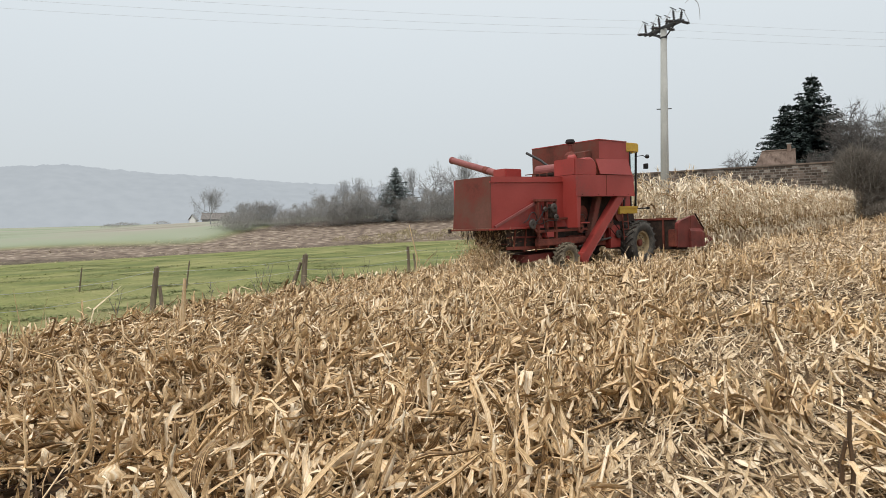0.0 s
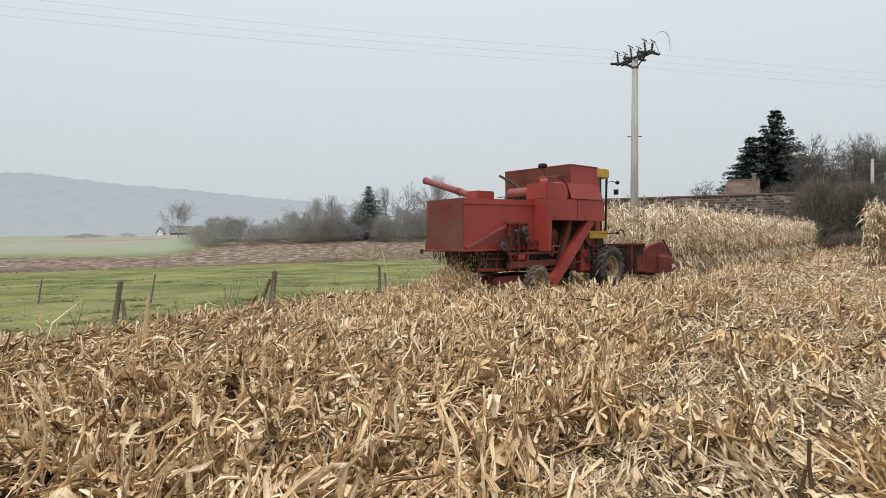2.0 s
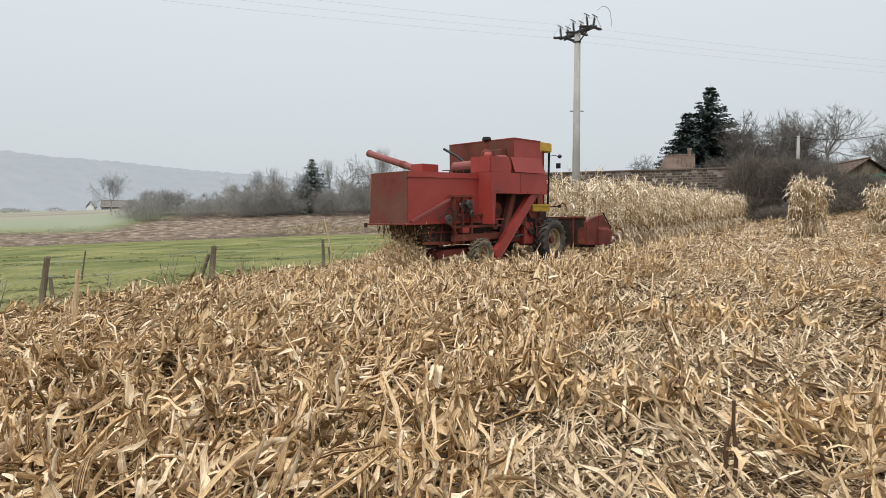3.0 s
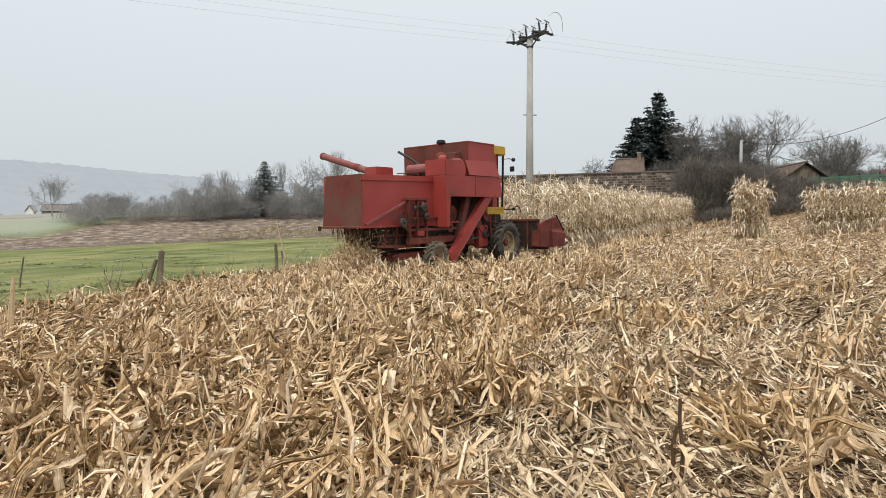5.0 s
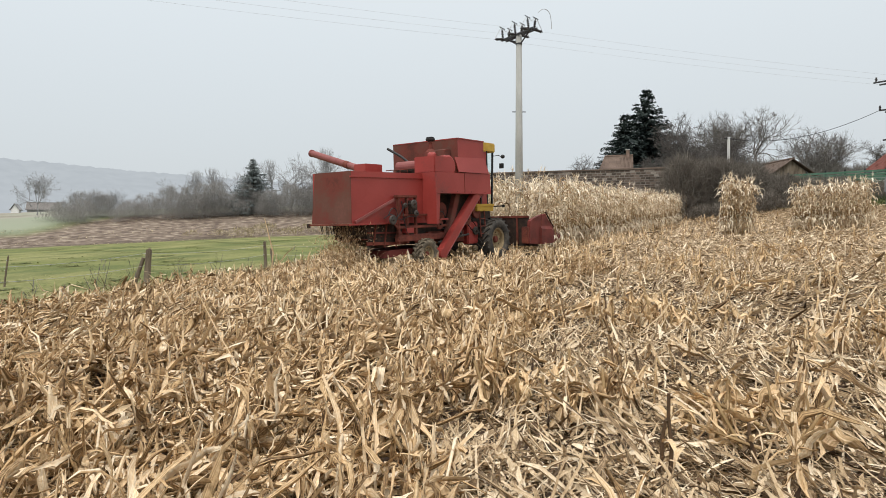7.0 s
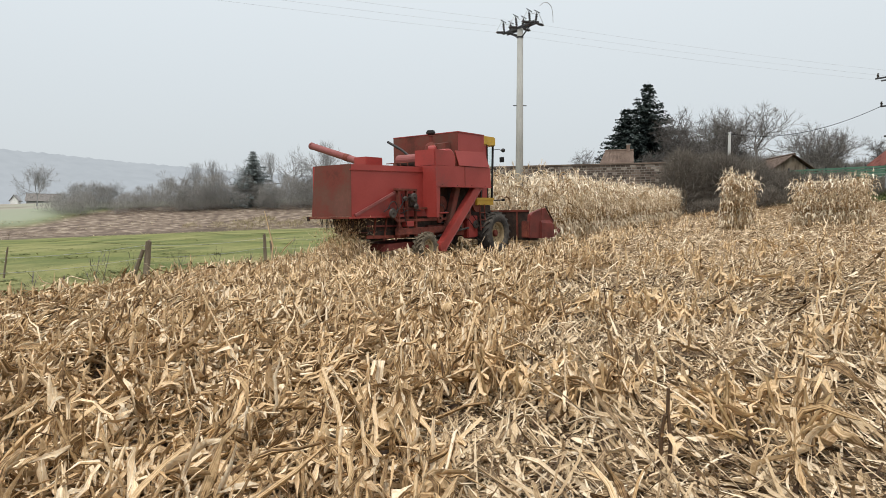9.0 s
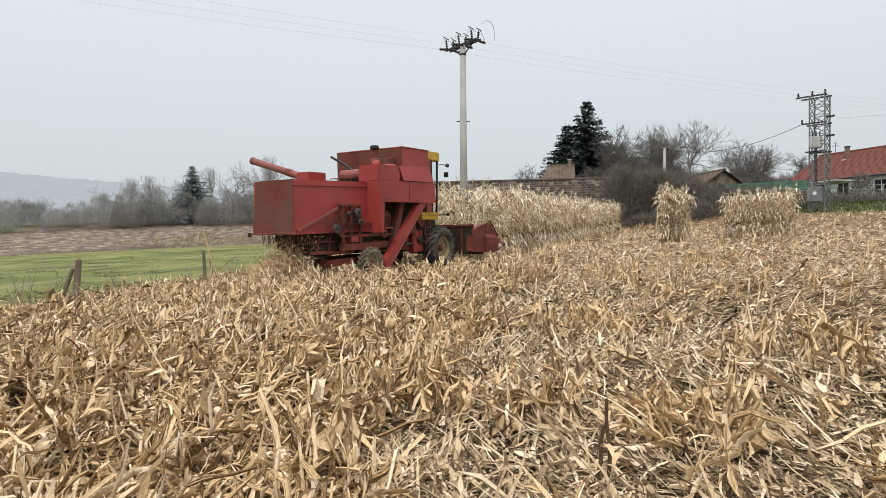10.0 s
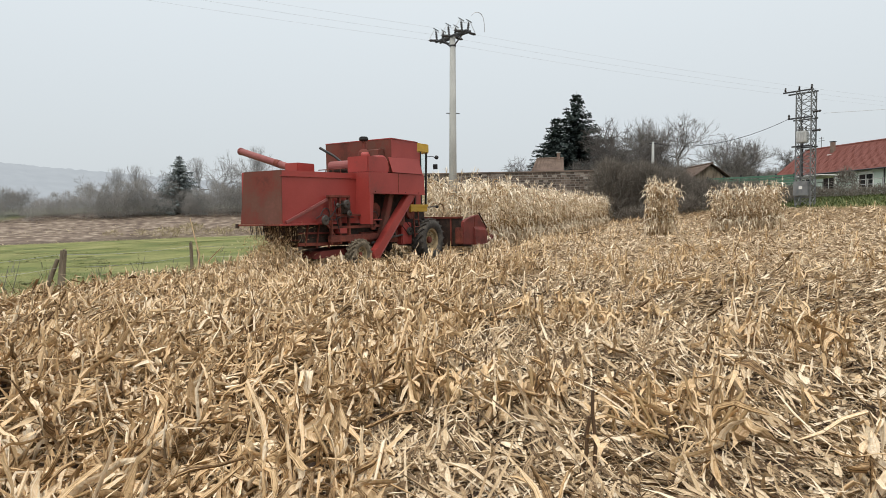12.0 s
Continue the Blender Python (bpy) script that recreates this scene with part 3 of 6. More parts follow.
def mulch(r0, r1, density, k, grow, b0=-43, b1=60, fold=True):
    """Chopped pieces pressed flat, in swirls."""
    x, y = fan(r0, r1, density, b0, b1)
    ok = flattened(x, y) >= 0.5
    x, y = x[ok], y[ok]
    gap = tufted(x * 1.4, y * 1.4)
    ok = rng.random(len(x)) < np.clip(0.85 + 1.1 * gap, 0.2, 1)
    x, y, gap = x[ok], y[ok], gap[ok]
    n = len(x)
    p = np.stack((x, y, height(x, y) + rng.uniform(0.005, 0.07, n) + 0.07 * np.clip(gap, 0, 1)), -1)
    az = swirl(x, y) + rng.normal(0, 0.75, n) + np.where(rng.random(n) < 0.25, rng.uniform(0, 6.28, n), 0)
    return ribbons(p, az, rng.normal(0.05, 0.20, n), np.exp(rng.normal(-1.98, 0.55, n)) * grow ** 0.4, np.exp(rng.normal(-3.88, 0.45, n)) * grow ** 1.3, rng.normal(-0.15, 0.3, n), k, rng.normal(0, 0.5, n), cup=rng.uniform(0.0, 1.1, n) if fold else None, crumple=0.22)


LBL = ("tangled dry tan maize leaves and broken stalks covering the field", "flattened chopped pale maize stover pressed into the soil")
for r0, r1, dp, lp, dl, dm, k, grow, b0, fold in ((1.8, 8.5, 60, 15, 760, 1700, 5, 1.0, -43, True), (8.5, 18, 42, 9, 280, 640, 3, 1.05, -43, True), (18, 36, 13, 6, 50, 130, 3, 1.3, -43, False), (36, 58, 6, 5, 20, 55, 3, 1.7, -5, False)):
    v, f = joined(broken_plants(r0, r1, dp, lp, k, grow, b0, fold=fold) + [loose_leaves(r0, r1, dl, k, grow, b0, fold=fold)])
    tagged(new("maize_stubble", quad_mesh("maize_stubble", v, f, STRAW)), LBL[0], "maize stubble", kind="stuff")
    v, f = mulch(r0, r1, dm, min(k, 4), grow, b0, fold=fold)
    tagged(new("maize_mulch", quad_mesh("maize_mulch", v, f, MULCH)), LBL[1], "maize mulch", kind="stuff")

# tufts left standing in the flattened strip
for b, d, count, wide in ((38.6, 4.7, 20, 0.24), (29.3, 9.3, 26, 0.40), (33.0, 8.8, 14, 0.30), (36.5, 12.5, 18, 0.5), (46.5, 7.6, 12, 0.4), (31.5, 17.0, 22, 0.7), (40.0, 20.0, 24, 0.9), (20.0, 5.0, 16, 0.25)):
    c = polar(b, d)
    tuft = empty("maize_tuft", "ragged tuft of broken tan maize stalks in the flattened strip", "maize tuft", Matrix.Translation(c), "maize tufts in the strip")
    stalks, leaves = plants_at(c.x + rng.normal(0, wide, count), c.y + rng.normal(0, wide * 0.8, count), np.full(count, 0.3), 9, 6, 1.1, tall=1.05)
    for nm, (v, f), mt, many in (("stalk", stalks, STALK, count), ("leaf", leaves, STRAW, count * 9)):
        v[:, :3] -= np.array(c)
        for piece in v.reshape(many, -1, 4):
            new(nm, quad_mesh(nm, piece, f[:len(f) // many], mt)).parent = tuft

# dark leaves low over the soil, coloured to stand in for shade between stalks
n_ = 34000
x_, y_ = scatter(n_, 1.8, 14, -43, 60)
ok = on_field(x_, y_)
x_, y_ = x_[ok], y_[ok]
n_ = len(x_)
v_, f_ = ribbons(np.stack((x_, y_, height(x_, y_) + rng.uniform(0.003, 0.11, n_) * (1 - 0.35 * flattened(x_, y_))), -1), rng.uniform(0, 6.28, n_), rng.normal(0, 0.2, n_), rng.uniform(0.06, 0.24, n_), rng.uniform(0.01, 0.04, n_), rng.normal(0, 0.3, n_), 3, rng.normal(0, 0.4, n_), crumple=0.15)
tagged(new("rotted_leaves", quad_mesh("rotted_leaves", v_, f_, GAPSHADE)), "dark maize leaves low in the stover, put in as gap shade", "leaf litter", kind="stuff")

# fine chaff over the flattened ground
n_ = 44000
x_, y_ = scatter(n_, 1.8, 10, -43, 60)
ok = (flattened(x_, y_) > 0.4) | (rng.random(n_) < 0.15)
x_, y_ = x_[ok], y_[ok]
n_ = len(x_)
v_, f_ = ribbons(np.stack((x_, y_, height(x_, y_) + rng.uniform(0.01, 0.055, n_)), -1), rng.uniform(0, 6.28, n_), rng.normal(0, 0.15, n_), rng.uniform(0.02, 0.09, n_), rng.uniform(0.005, 0.018, n_), rng.normal(0, 0.3, n_), 3, rng.normal(0, 0.4, n_), crumple=0.15)
tagged(new("maize_chaff", quad_mesh("maize_chaff", v_, f_, MULCH)), "fine pale chaff strewn over dark soil", "chaff", kind="stuff")

# the broadest leaves near the path, each a thing of its own
LEAF_MESHES = []
for k_ in range(14):
    one = np.ones(1)
    LEAF_MESHES.append(quad_mesh("dry_leaf", *ribbons(np.zeros((1, 3)), one * 0.0, one * rng.uniform(-0.1, 0.4), one * rng.uniform(0.20, 0.42), one * rng.uniform(0.034, 0.060), one * rng.normal(-0.2, 0.25), 9, one * rng.normal(0, 0.6), cup=one * rng.uniform(0.5, 1.2), crumple=0.16), BROAD))
for k_ in range(130):
    rr0, bb0 = math.sqrt(random.uniform(26, 85)), random.uniform(-40, 54)
    c_ = polar(bb0, rr0)
    up_ = 0.06 if flattened(c_.x, c_.y) > 0.5 else random.uniform(0.12, 0.28)
    ob = new("dry_leaf", LEAF_MESHES[k_ % 14])
    ob.matrix_world = Matrix.Translation((c_.x, c_.y, c_.z + up_)) @ pose(0, 0, 0, random.gauss(0, 20), random.gauss(0, 12), random.uniform(0, 360))
    tagged(ob, "broad curled dry maize leaf lying on the stubble", "leaf", "broad dry leaves")

# sparse stover on the rest of the field round the path
n_ = 9000
rr9, bb9 = np.sqrt(rng.uniform(0.2, 900, n_)), np.radians(rng.uniform(60, 317, n_))
near = rng.random(n_) < 0.2
rr9, bb9 = np.where(near, rng.uniform(0.2, 1.9, n_), rr9), np.where(near, rng.uniform(-3.1, 3.1, n_), bb9)
x_, y_ = rr9 * np.sin(bb9), rr9 * np.cos(bb9)
ok = on_field(x_, y_)
x_, y_ = x_[ok], y_[ok]
n_ = len(x_)
v_, f_ = ribbons(np.stack((x_, y_, height(x_, y_) + rng.uniform(0.01, 0.06, n_)), -1), rng.uniform(0, 6.28, n_), rng.normal(0, 0.2, n_), rng.uniform(0.1, 0.5, n_), rng.uniform(0.02, 0.06, n_), rng.normal(0, 0.3, n_), 3, rng.normal(0, 0.4, n_), crumple=0.15)
tagged(new("maize_mulch", quad_mesh("maize_mulch", v_, f_, MULCH)), LBL[1], "maize mulch", kind="stuff")

# ---- the combine harvester ----
RED = mat("faded_red_paint", [(0.25, (0.16, 0.042, 0.033)), (0.42, (0.275, 0.038, 0.031)), (0.68, (0.33, 0.052, 0.043)), (0.85, (0.35, 0.105, 0.086))], rough=0.5, scale=0.8, fine=16, detail=0.22, bump=0.08, spec=0.4)
PINKRED = mat("sunbleached_red_paint", [(0.25, (0.20, 0.055, 0.050)), (0.75, (0.27, 0.098, 0.09))], rough=0.6, scale=1.5, fine=22, bump=0.08)
DUSTRED = mat("dust_caked_red_paint", [(0.3, (0.085, 0.036, 0.028)), (0.45, (0.155, 0.045, 0.035)), (0.6, (0.13, 0.062, 0.048)), (0.8, (0.19, 0.08, 0.065))], rough=0.9, scale=0.9, fine=14, detail=0.2, bump=0.05, spec=0.15)
# near-black brown for the inner body, engine, axles, bolts and edges
DARKBROWN = mat("oily_grime", [(0.3, (0.018, 0.013, 0.011)), (0.7, (0.06, 0.038, 0.028))], rough=0.75, scale=5, fine=40, detail=0.6, bump=0.5)
RUSTRED = mat("rusty_red_frame", [(0.3, (0.075, 0.024, 0.017)), (0.7, (0.21, 0.055, 0.037))], rough=0.8, scale=3, fine=30, detail=0.6, bump=0.3)
YELLOW = mat("yellow_cab_paint", [(0.3, (0.42, 0.25, 0.025)), (0.7, (0.54, 0.35, 0.05))], rough=0.5, scale=2, fine=25, bump=0.05)
RUBBER = mat("dusty_tyre_rubber", [(0.3, (0.028, 0.026, 0.024)), (0.6, (0.07, 0.063, 0.055)), (0.85, (0.19, 0.16, 0.12))], rough=0.9, scale=4, fine=25, detail=0.7, bump=0.4)
MUDRUBBER = mat("mud_caked_tyre_rubber", [(0.3, (0.075, 0.062, 0.046)), (0.55, (0.17, 0.14, 0.10)), (0.8, (0.31, 0.26, 0.185))], rough=0.95, scale=5, fine=25, detail=0.7, bump=0.5)
RIM = mat("muddy_tan_wheel_rim", [(0.3, (0.21, 0.155, 0.085)), (0.7, (0.34, 0.26, 0.15))], rough=0.75, scale=4, fine=30, bump=0.2)
DARKRED = mat("scuffed_dark_red_paint", [(0.3, (0.085, 0.020, 0.016)), (0.7, (0.18, 0.036, 0.028))], rough=0.65, scale=2.0, fine=25, detail=0.4, bump=0.1)
IRON = mat("worn_bare_metal", [(0.3, (0.05, 0.042, 0.038)), (0.7, (0.115, 0.10, 0.09))], rough=0.55, metal=0.5, scale=6, fine=40, bump=0.2)
BLACK = mat("black_rubber_and_paint", [(0.3, (0.012, 0.012, 0.013)), (0.7, (0.03, 0.03, 0.031))], rough=0.5, bump=0.1)
GLASS = bpy.data.materials.new("cab_glass")
GLASS.use_nodes = True
gb_ = GLASS.node_tree.nodes["Principled BSDF"]
gb_.inputs["Base Color"].default_value = (0.92, 0.96, 0.95, 1)
gb_.inputs["Roughness"].default_value = 0.03
gb_.inputs["Transmission Weight"].default_value = 1.0
gb_.inputs["IOR"].default_value = 1.1

AXLE = Vector((*nearer(5.75, 22.50), 0.53))
combine = empty("combine_harvester", "old faded red combine harvester with yellow cab roof, cutting maize", "combine harvester")
COMBINE_M = Matrix.Translation(AXLE) @ pose(0, 0, 0, 0, 0, 41.1) @ pose(0, 0, 0, 0, -1.8, 0)
combine.matrix_world = COMBINE_M


def plate(bm, corners, thick):
    """A flat sheet through the corners, given a thickness along its normal."""
    vs = [Vector(c) for c in corners]
    n = (vs[1] - vs[0]).cross(vs[2] - vs[0]).normalized() * thick / 2
    a = [bm.verts.new(v + n) for v in vs]
    b = [bm.verts.new(v - n) for v in vs]
    bm.faces.new(a)
    bm.faces.new(b[::-1])
    for i in range(len(a)):
        j = (i + 1) % len(a)
        bm.faces.new((a[i], b[i], b[j], a[j]))
    return bm


def beam(bm, a, b, w, h):
    """A box section from a to b."""
    a, b = Vector(a), Vector(b)
    d = b - a
    m = Matrix.Translation((a + b) / 2) @ d.to_track_quat("X", "Z").to_matrix().to_4x4()
    return box(bm, -d.length / 2, d.length / 2, -w / 2, w / 2, -h / 2, h / 2, m, bevel=min(w, h) * 0.08)


B = bmesh.new
# straw hood
hood = part("straw_hood", prism(B(), [(-6.60, 1.44), (-6.55, 2.84), (-3.30, 2.89), (-3.30, 1.38)], -0.80, 0.70), RED, combine)
part("rear_panel", plate(B(), [(-6.612, -0.82, 1.44), (-6.612, 0.73, 1.44), (-6.562, 0.60, 2.845), (-6.562, -0.80, 2.845)], 0.02), DUSTRED, hood, "rear sheet caked with brown dust")
bm = box(B(), -6.70, -4.35, -0.90, -0.80, 1.385, 1.435, bevel=0.008)
part("lower_rail", bm, RED, hood)
part("rear_rail", box(B(), -6.70, -6.60, -0.80, 0.78, 1.385, 1.435, bevel=0.008), RUSTRED, hood)
part("corner_bracket", box(B(), -6.74, -6.66, 0.74, 0.82, 1.33, 1.45, bevel=0.01), DARKBROWN, hood)
part("diagonal_brace", beam(B(), (-6.50, -0.845, 1.47), (-4.62, -0.845, 2.19), 0.06, 0.075), PINKRED, hood)
bm = B()
for i in range(14):
    y = -0.7 + i * 0.1
    rod(bm, (-6.45 + 0.03 * (i % 3), y, 1.42), (-6.40 + 0.05 * (i % 2), y + 0.02, 1.20 - 0.06 * (i % 4)), 0.012, sides=5)
part("straw_comb", bm, DARKBROWN, hood)
part("hood_lip", box(B(), -6.58, -3.3, -0.83, -0.78, 2.835, 2.875, pose(0, 0, 0, 0, -0.8, 0) @ pose(0, 0, -0.07), bevel=0.01), RED, hood)

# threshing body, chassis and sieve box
body = part("threshing_body", prism(B(), [(-4.7, 0.95), (-4.7, 2.6), (0.25, 2.6), (0.55, 1.3), (0.1, 0.75), (-3.6, 0.72)], -0.68, 0.68), DARKBROWN, combine)
part("sieve_box", prism(B(), [(-5.85, 0.95), (-5.95, 1.40), (-4.55, 1.40), (-4.55, 0.78), (-5.2, 0.74)], -0.66, 0.62), DARKBROWN, combine)
for k in range(7):
    part("sieve_slat", beam(B(), (-5.9 + k * 0.2, -0.67, 0.98 + 0.05 * (k % 2)), (-5.9 + k * 0.2, 0.62, 0.98 + 0.05 * (k % 2)), 0.10, 0.02), RUSTRED, combine)
for x, z0, z1 in ((-5.7, 0.80, 1.38), (-5.25, 0.72, 1.38), (-4.75, 0.70, 1.38)):
    part("shaker_hanger", beam(B(), (x, -0.74, z0), (x + 0.12, -0.74, z1), 0.05, 0.03), RUSTRED, combine)
part("shaker_rail", beam(B(), (-5.95, -0.72, 0.86), (-4.3, -0.72, 0.80), 0.05, 0.09), RUSTRED, combine)
part("shaker_rail", beam(B(), (-5.9, -0.72, 1.16), (-4.3, -0.72, 1.12), 0.04, 0.05), DARKRED, combine)
part("crank_arm", beam(B(), (-5.18, -0.98, 1.50), (-4.5, -0.86, 0.95), 0.04, 0.06), RUSTRED, combine)
part("hydraulic_ram", tube(B(), [(-3.0, -0.95, 0.75), (-2.3, -0.95, 0.85), (-1.3, -0.95, 0.95)], 0.035, 8), IRON, combine)
part("tool_box", box(B(), -4.55, -4.2, -1.0, -0.8, 1.10, 1.26, bevel=0.015), RED, combine)
part("fan_housing", lathe(B(), [(0.10, 0.0), (0.34, 0.0), (0.36, 0.03), (0.36, 0.10)], Matrix.Translation((-2.1, -0.70, 1.05)) @ pose(0, 0, 0, 90), 24), DARKBROWN, combine)
part("variator_disc", lathe(B(), [(0.03, 0.0), (0.24, 0.02), (0.26, 0.05), (0.10, 0.09), (0.03, 0.10)], Matrix.Translation((-2.6, -0.78, 1.75)) @ pose(0, 0, 0, 90), 24), RUSTRED, combine)
part("side_beam", box(B(), -4.9, -2.6, -0.98, -0.84, 0.86, 1.06, bevel=0.015), RUSTRED, combine)
part("side_beam", box(B(), -4.9, -2.4, -0.96, -0.88, 1.24, 1.32, bevel=0.01), RUSTRED, combine)
part("side_beam", box(B(), -4.9, -3.2, -0.96, -0.88, 1.60, 1.66, bevel=0.01), RUSTRED, combine)
part("side_beam", box(B(), -4.95, -4.0, -0.98, -0.86, 2.14, 2.21, bevel=0.01), RUSTRED, combine)
for x in (-4.86, -4.48, -4.08):
    part("frame_post", box(B(), x, x + 0.07, -0.97, -0.88, 0.80, 2.18, bevel=0.01), RUSTRED, combine)
part("chassis_sheet", box(B(), -3.3, -0.5, -0.80, -0.70, 0.72, 1.10, bevel=0.01), RUSTRED, combine)
part("belly_sheet", prism(B(), [(-5.3, 0.42), (-5.1, 0.62), (-2.9, 0.66), (-2.9, 0.50)], -0.78, 0.5), DARKRED, combine, "low scuffed red skid sheet")
# engine bits behind the frame
part("engine_block", box(B(), -4.40, -4.02, -1.02, -0.78, 1.66, 2.06, bevel=0.04), DARKBROWN, combine)
for x, z, r, y in ((-4.30, 1.95, 0.13, -1.06), (-4.20, 1.68, 0.09, -1.06), (-5.18, 1.50, 0.14, -1.0), (-4.62, 1.92, 0.07, -1.0), (-2.9, 1.32, 0.16, -0.92), (-1.45, 1.45, 0.20, -0.98), (-0.95, 1.05, 0.14, -0.98), (-1.8, 0.98, 0.11, -0.92)):
    m = Matrix.Translation((x, y, z)) @ pose(0, 0, 0, 90)
    p_ = part("pulley", lathe(B(), [(0.02, 0.0), (r * 0.85, 0.0), (r, 0.012), (r * 0.86, 0.03), (r, 0.048), (r * 0.85, 0.06), (0.02, 0.06)], m, 20), IRON if r < 0.15 else RUSTRED, combine)
    part("hub_bolt", lathe(B(), [(0.03, 0.06), (0.03, 0.10), (0.0, 0.10)], m, 8), DARKBROWN, p_)


def hose(points, r=0.014):
    return curve_part("hose", points, r, BLACK, combine)


hose([(-5.30, -0.95, 1.62), (-5.12, -1.0, 1.84), (-4.95, -1.0, 1.66), (-5.05, -1.0, 1.45), (-5.25, -0.98, 1.52), (-5.0, -1.0, 1.55), (-4.6, -1.02, 1.9), (-4.1, -1.02, 2.02)])
hose([(-5.45, -0.93, 1.55), (-5.2, -1.0, 1.66), (-4.9, -1.02, 1.5), (-4.5, -1.02, 1.58), (-3.9, -1.0, 1.56)], 0.012)
hose([(-4.75, -1.0, 2.05), (-4.70, -1.04, 1.5), (-4.55, -1.02, 1.1)], 0.012)
hose([(-3.2, -1.0, 1.62), (-2.9, -1.06, 1.72), (-2.75, -1.06, 1.5), (-2.65, -1.0, 1.42)], 0.012)
# drive belts
for a, b, r in (((-1.45, -1.01, 1.45), (-2.9, -0.95, 1.32), 0.16), ((-1.45, -1.03, 1.45), (-0.95, -1.01, 1.05), 0.13)):
    a, b = Vector(a), Vector(b)
    side = (b - a).cross(Vector((0, 1, 0))).normalized() * r
    bm = B()
    beam(bm, a + side, b + side, 0.03, 0.012)
    beam(bm, a - side, b - side, 0.03, 0.012)
    part("drive_belt", bm, BLACK, combine)

# fuel tank, step and mudguard plate under the casing
part("rear_guard_panel", plate(B(), [(-3.50, -1.30, 2.90), (-3.50, -0.48, 2.90), (-3.50, -0.52, 2.25), (-3.50, -0.95, 1.35), (-3.50, -1.30, 1.35)], 0.02), RED, combine)
part("guard_side_panel", plate(B(), [(-3.50, -1.30, 2.28), (-3.50, -1.30, 1.35), (-3.38, -1.30, 1.35), (-3.30, -1.30, 2.28)], 0.02), RED, combine)
bm = box(B(), -3.35, -2.9, -1.32, -1.22, 1.46, 1.50, bevel=0.01)
part("step_bar", bm, RED, combine)
# engine casing
casing = part("engine_casing", prism(B(), [(-3.49, 2.28), (-3.49, 2.91), (-0.46, 2.95), (-0.42, 2.28)], -1.30, -0.60), RED, combine)
part("casing_box", box(B(), -3.49, -2.72, -1.27, -0.47, 2.90, 3.40, bevel=0.025), RED, casing)
part("screen_drum", lathe(B(), [(0.0, 0.0), (0.31, 0.0), (0.36, 0.03), (0.36, 0.75), (0.0, 0.75)], Matrix.Translation((-2.74, -1.26, 3.10)) @ pose(0, 0, 0, -90), 32), RED, casing, smooth=False)
part("casing_seam", box(B(), -1.98, -1.962, -1.308, -1.299, 2.29, 2.92), RUSTRED, casing)
part("casing_lip", box(B(), -3.5, -0.42, -1.325, -1.27, 2.265, 2.295, bevel=0.008), RED, casing)
for x in (-3.2, -2.4, -1.6, -0.8):
    part("casing_bolt", rod(B(), (x, -1.315, 2.33), (x, -1.30, 2.33), 0.014, sides=6), DARKBROWN, casing)
# grain tank
tank = part("grain_tank", B(), RED, combine)
bm = B()
x0, x1, y0, y1, zb, zt, th = -2.18, -0.68, -1.20, 1.50, 2.55, 4.03, 0.03
box(bm, x0, x1, y0, y0 + th, zb, zt)
box(bm, x0, x1, y1 - th, y1, zb, zt)
box(bm, x1 - th, x1, y0 + th, y1 - th, zb, zt)
box(bm, x0 + th, x1 - th, y0 + th, y1 - th, zb, zb + th)
bm.to_mesh(tank.data)
bm.free()
part("tank_rear_wall", box(B(), x0 - 0.012, x0 + 0.028, y0 + 0.001, y1 - 0.001, zb, zt - 0.01), DUSTRED, tank, "brown dusty rear sheet")
bm = B()
for a, b in (((x0, y0, zt), (x1, y0, zt)), ((x0, y1, zt), (x1, y1, zt)), ((x0, y0, zt), (x0, y1, zt)), ((x1, y0, zt), (x1, y1, zt))):
    beam(bm, a, b, 0.045, 0.03)
part("tank_rim", bm, RED, tank)
part("tank_lower_panel", plate(B(), [(-2.42, -1.24, 3.42), (-2.32, -1.325, 2.95), (-0.56, -1.325, 2.95), (-0.70, -1.24, 3.46)], 0.018), RED, tank)
# rust-red sheet put in as the shadow gap behind the lower panel
part("panel_backing", box(B(), -2.40, -0.66, -1.235, -1.205, 2.95, 3.44), RUSTRED, tank)
part("grain_heap", prism(B(), [(-2.12, 3.3), (-1.4, 3.6), (-0.74, 3.3)], -1.1, 1.4), STALK, tank, "yellow maize grain inside the tank")
# intake, exhaust, muffler
intake = part("air_cleaner", lathe(B(), [(0.17, 0.0), (0.20, 0.06), (0.19, 0.18), (0.12, 0.26), (0.065, 0.29), (0.065, 0.50)], Matrix.Translation((-2.62, -0.45, 3.42)), 20), DUSTRED, combine, smooth=False)
part("rain_cap", lathe(B(), [(0.075, 0.0), (0.135, 0.02), (0.15, 0.045), (0.15, 0.085), (0.13, 0.09), (0.13, 0.125), (0.10, 0.14), (0.0, 0.145)], Matrix.Translation((-2.62, -0.45, 3.955)), 20), BLACK, intake)
part("dust_bowl", lathe(B(), [(0.10, 0.0), (0.12, 0.05), (0.12, 0.2), (0.08, 0.24)], Matrix.Translation((-2.95, -0.62, 3.46)) @ pose(0, 0, 0, 90, 0, 20), 14), RED, intake)
part("intake_duct", prism(B(), [(-2.55, 3.42), (-2.55, 3.66), (-2.25, 3.72), (-2.22, 3.40)], -0.95, -0.35), DUSTRED, intake)
part("muffler", lathe(B(), [(0.05, -0.03), (0.17, 0.0), (0.17, 1.0), (0.05, 1.03)], Matrix.Translation((-3.0, 0.58, 3.18)) @ pose(0, 0, 0, 90), 18), PINKRED, combine)
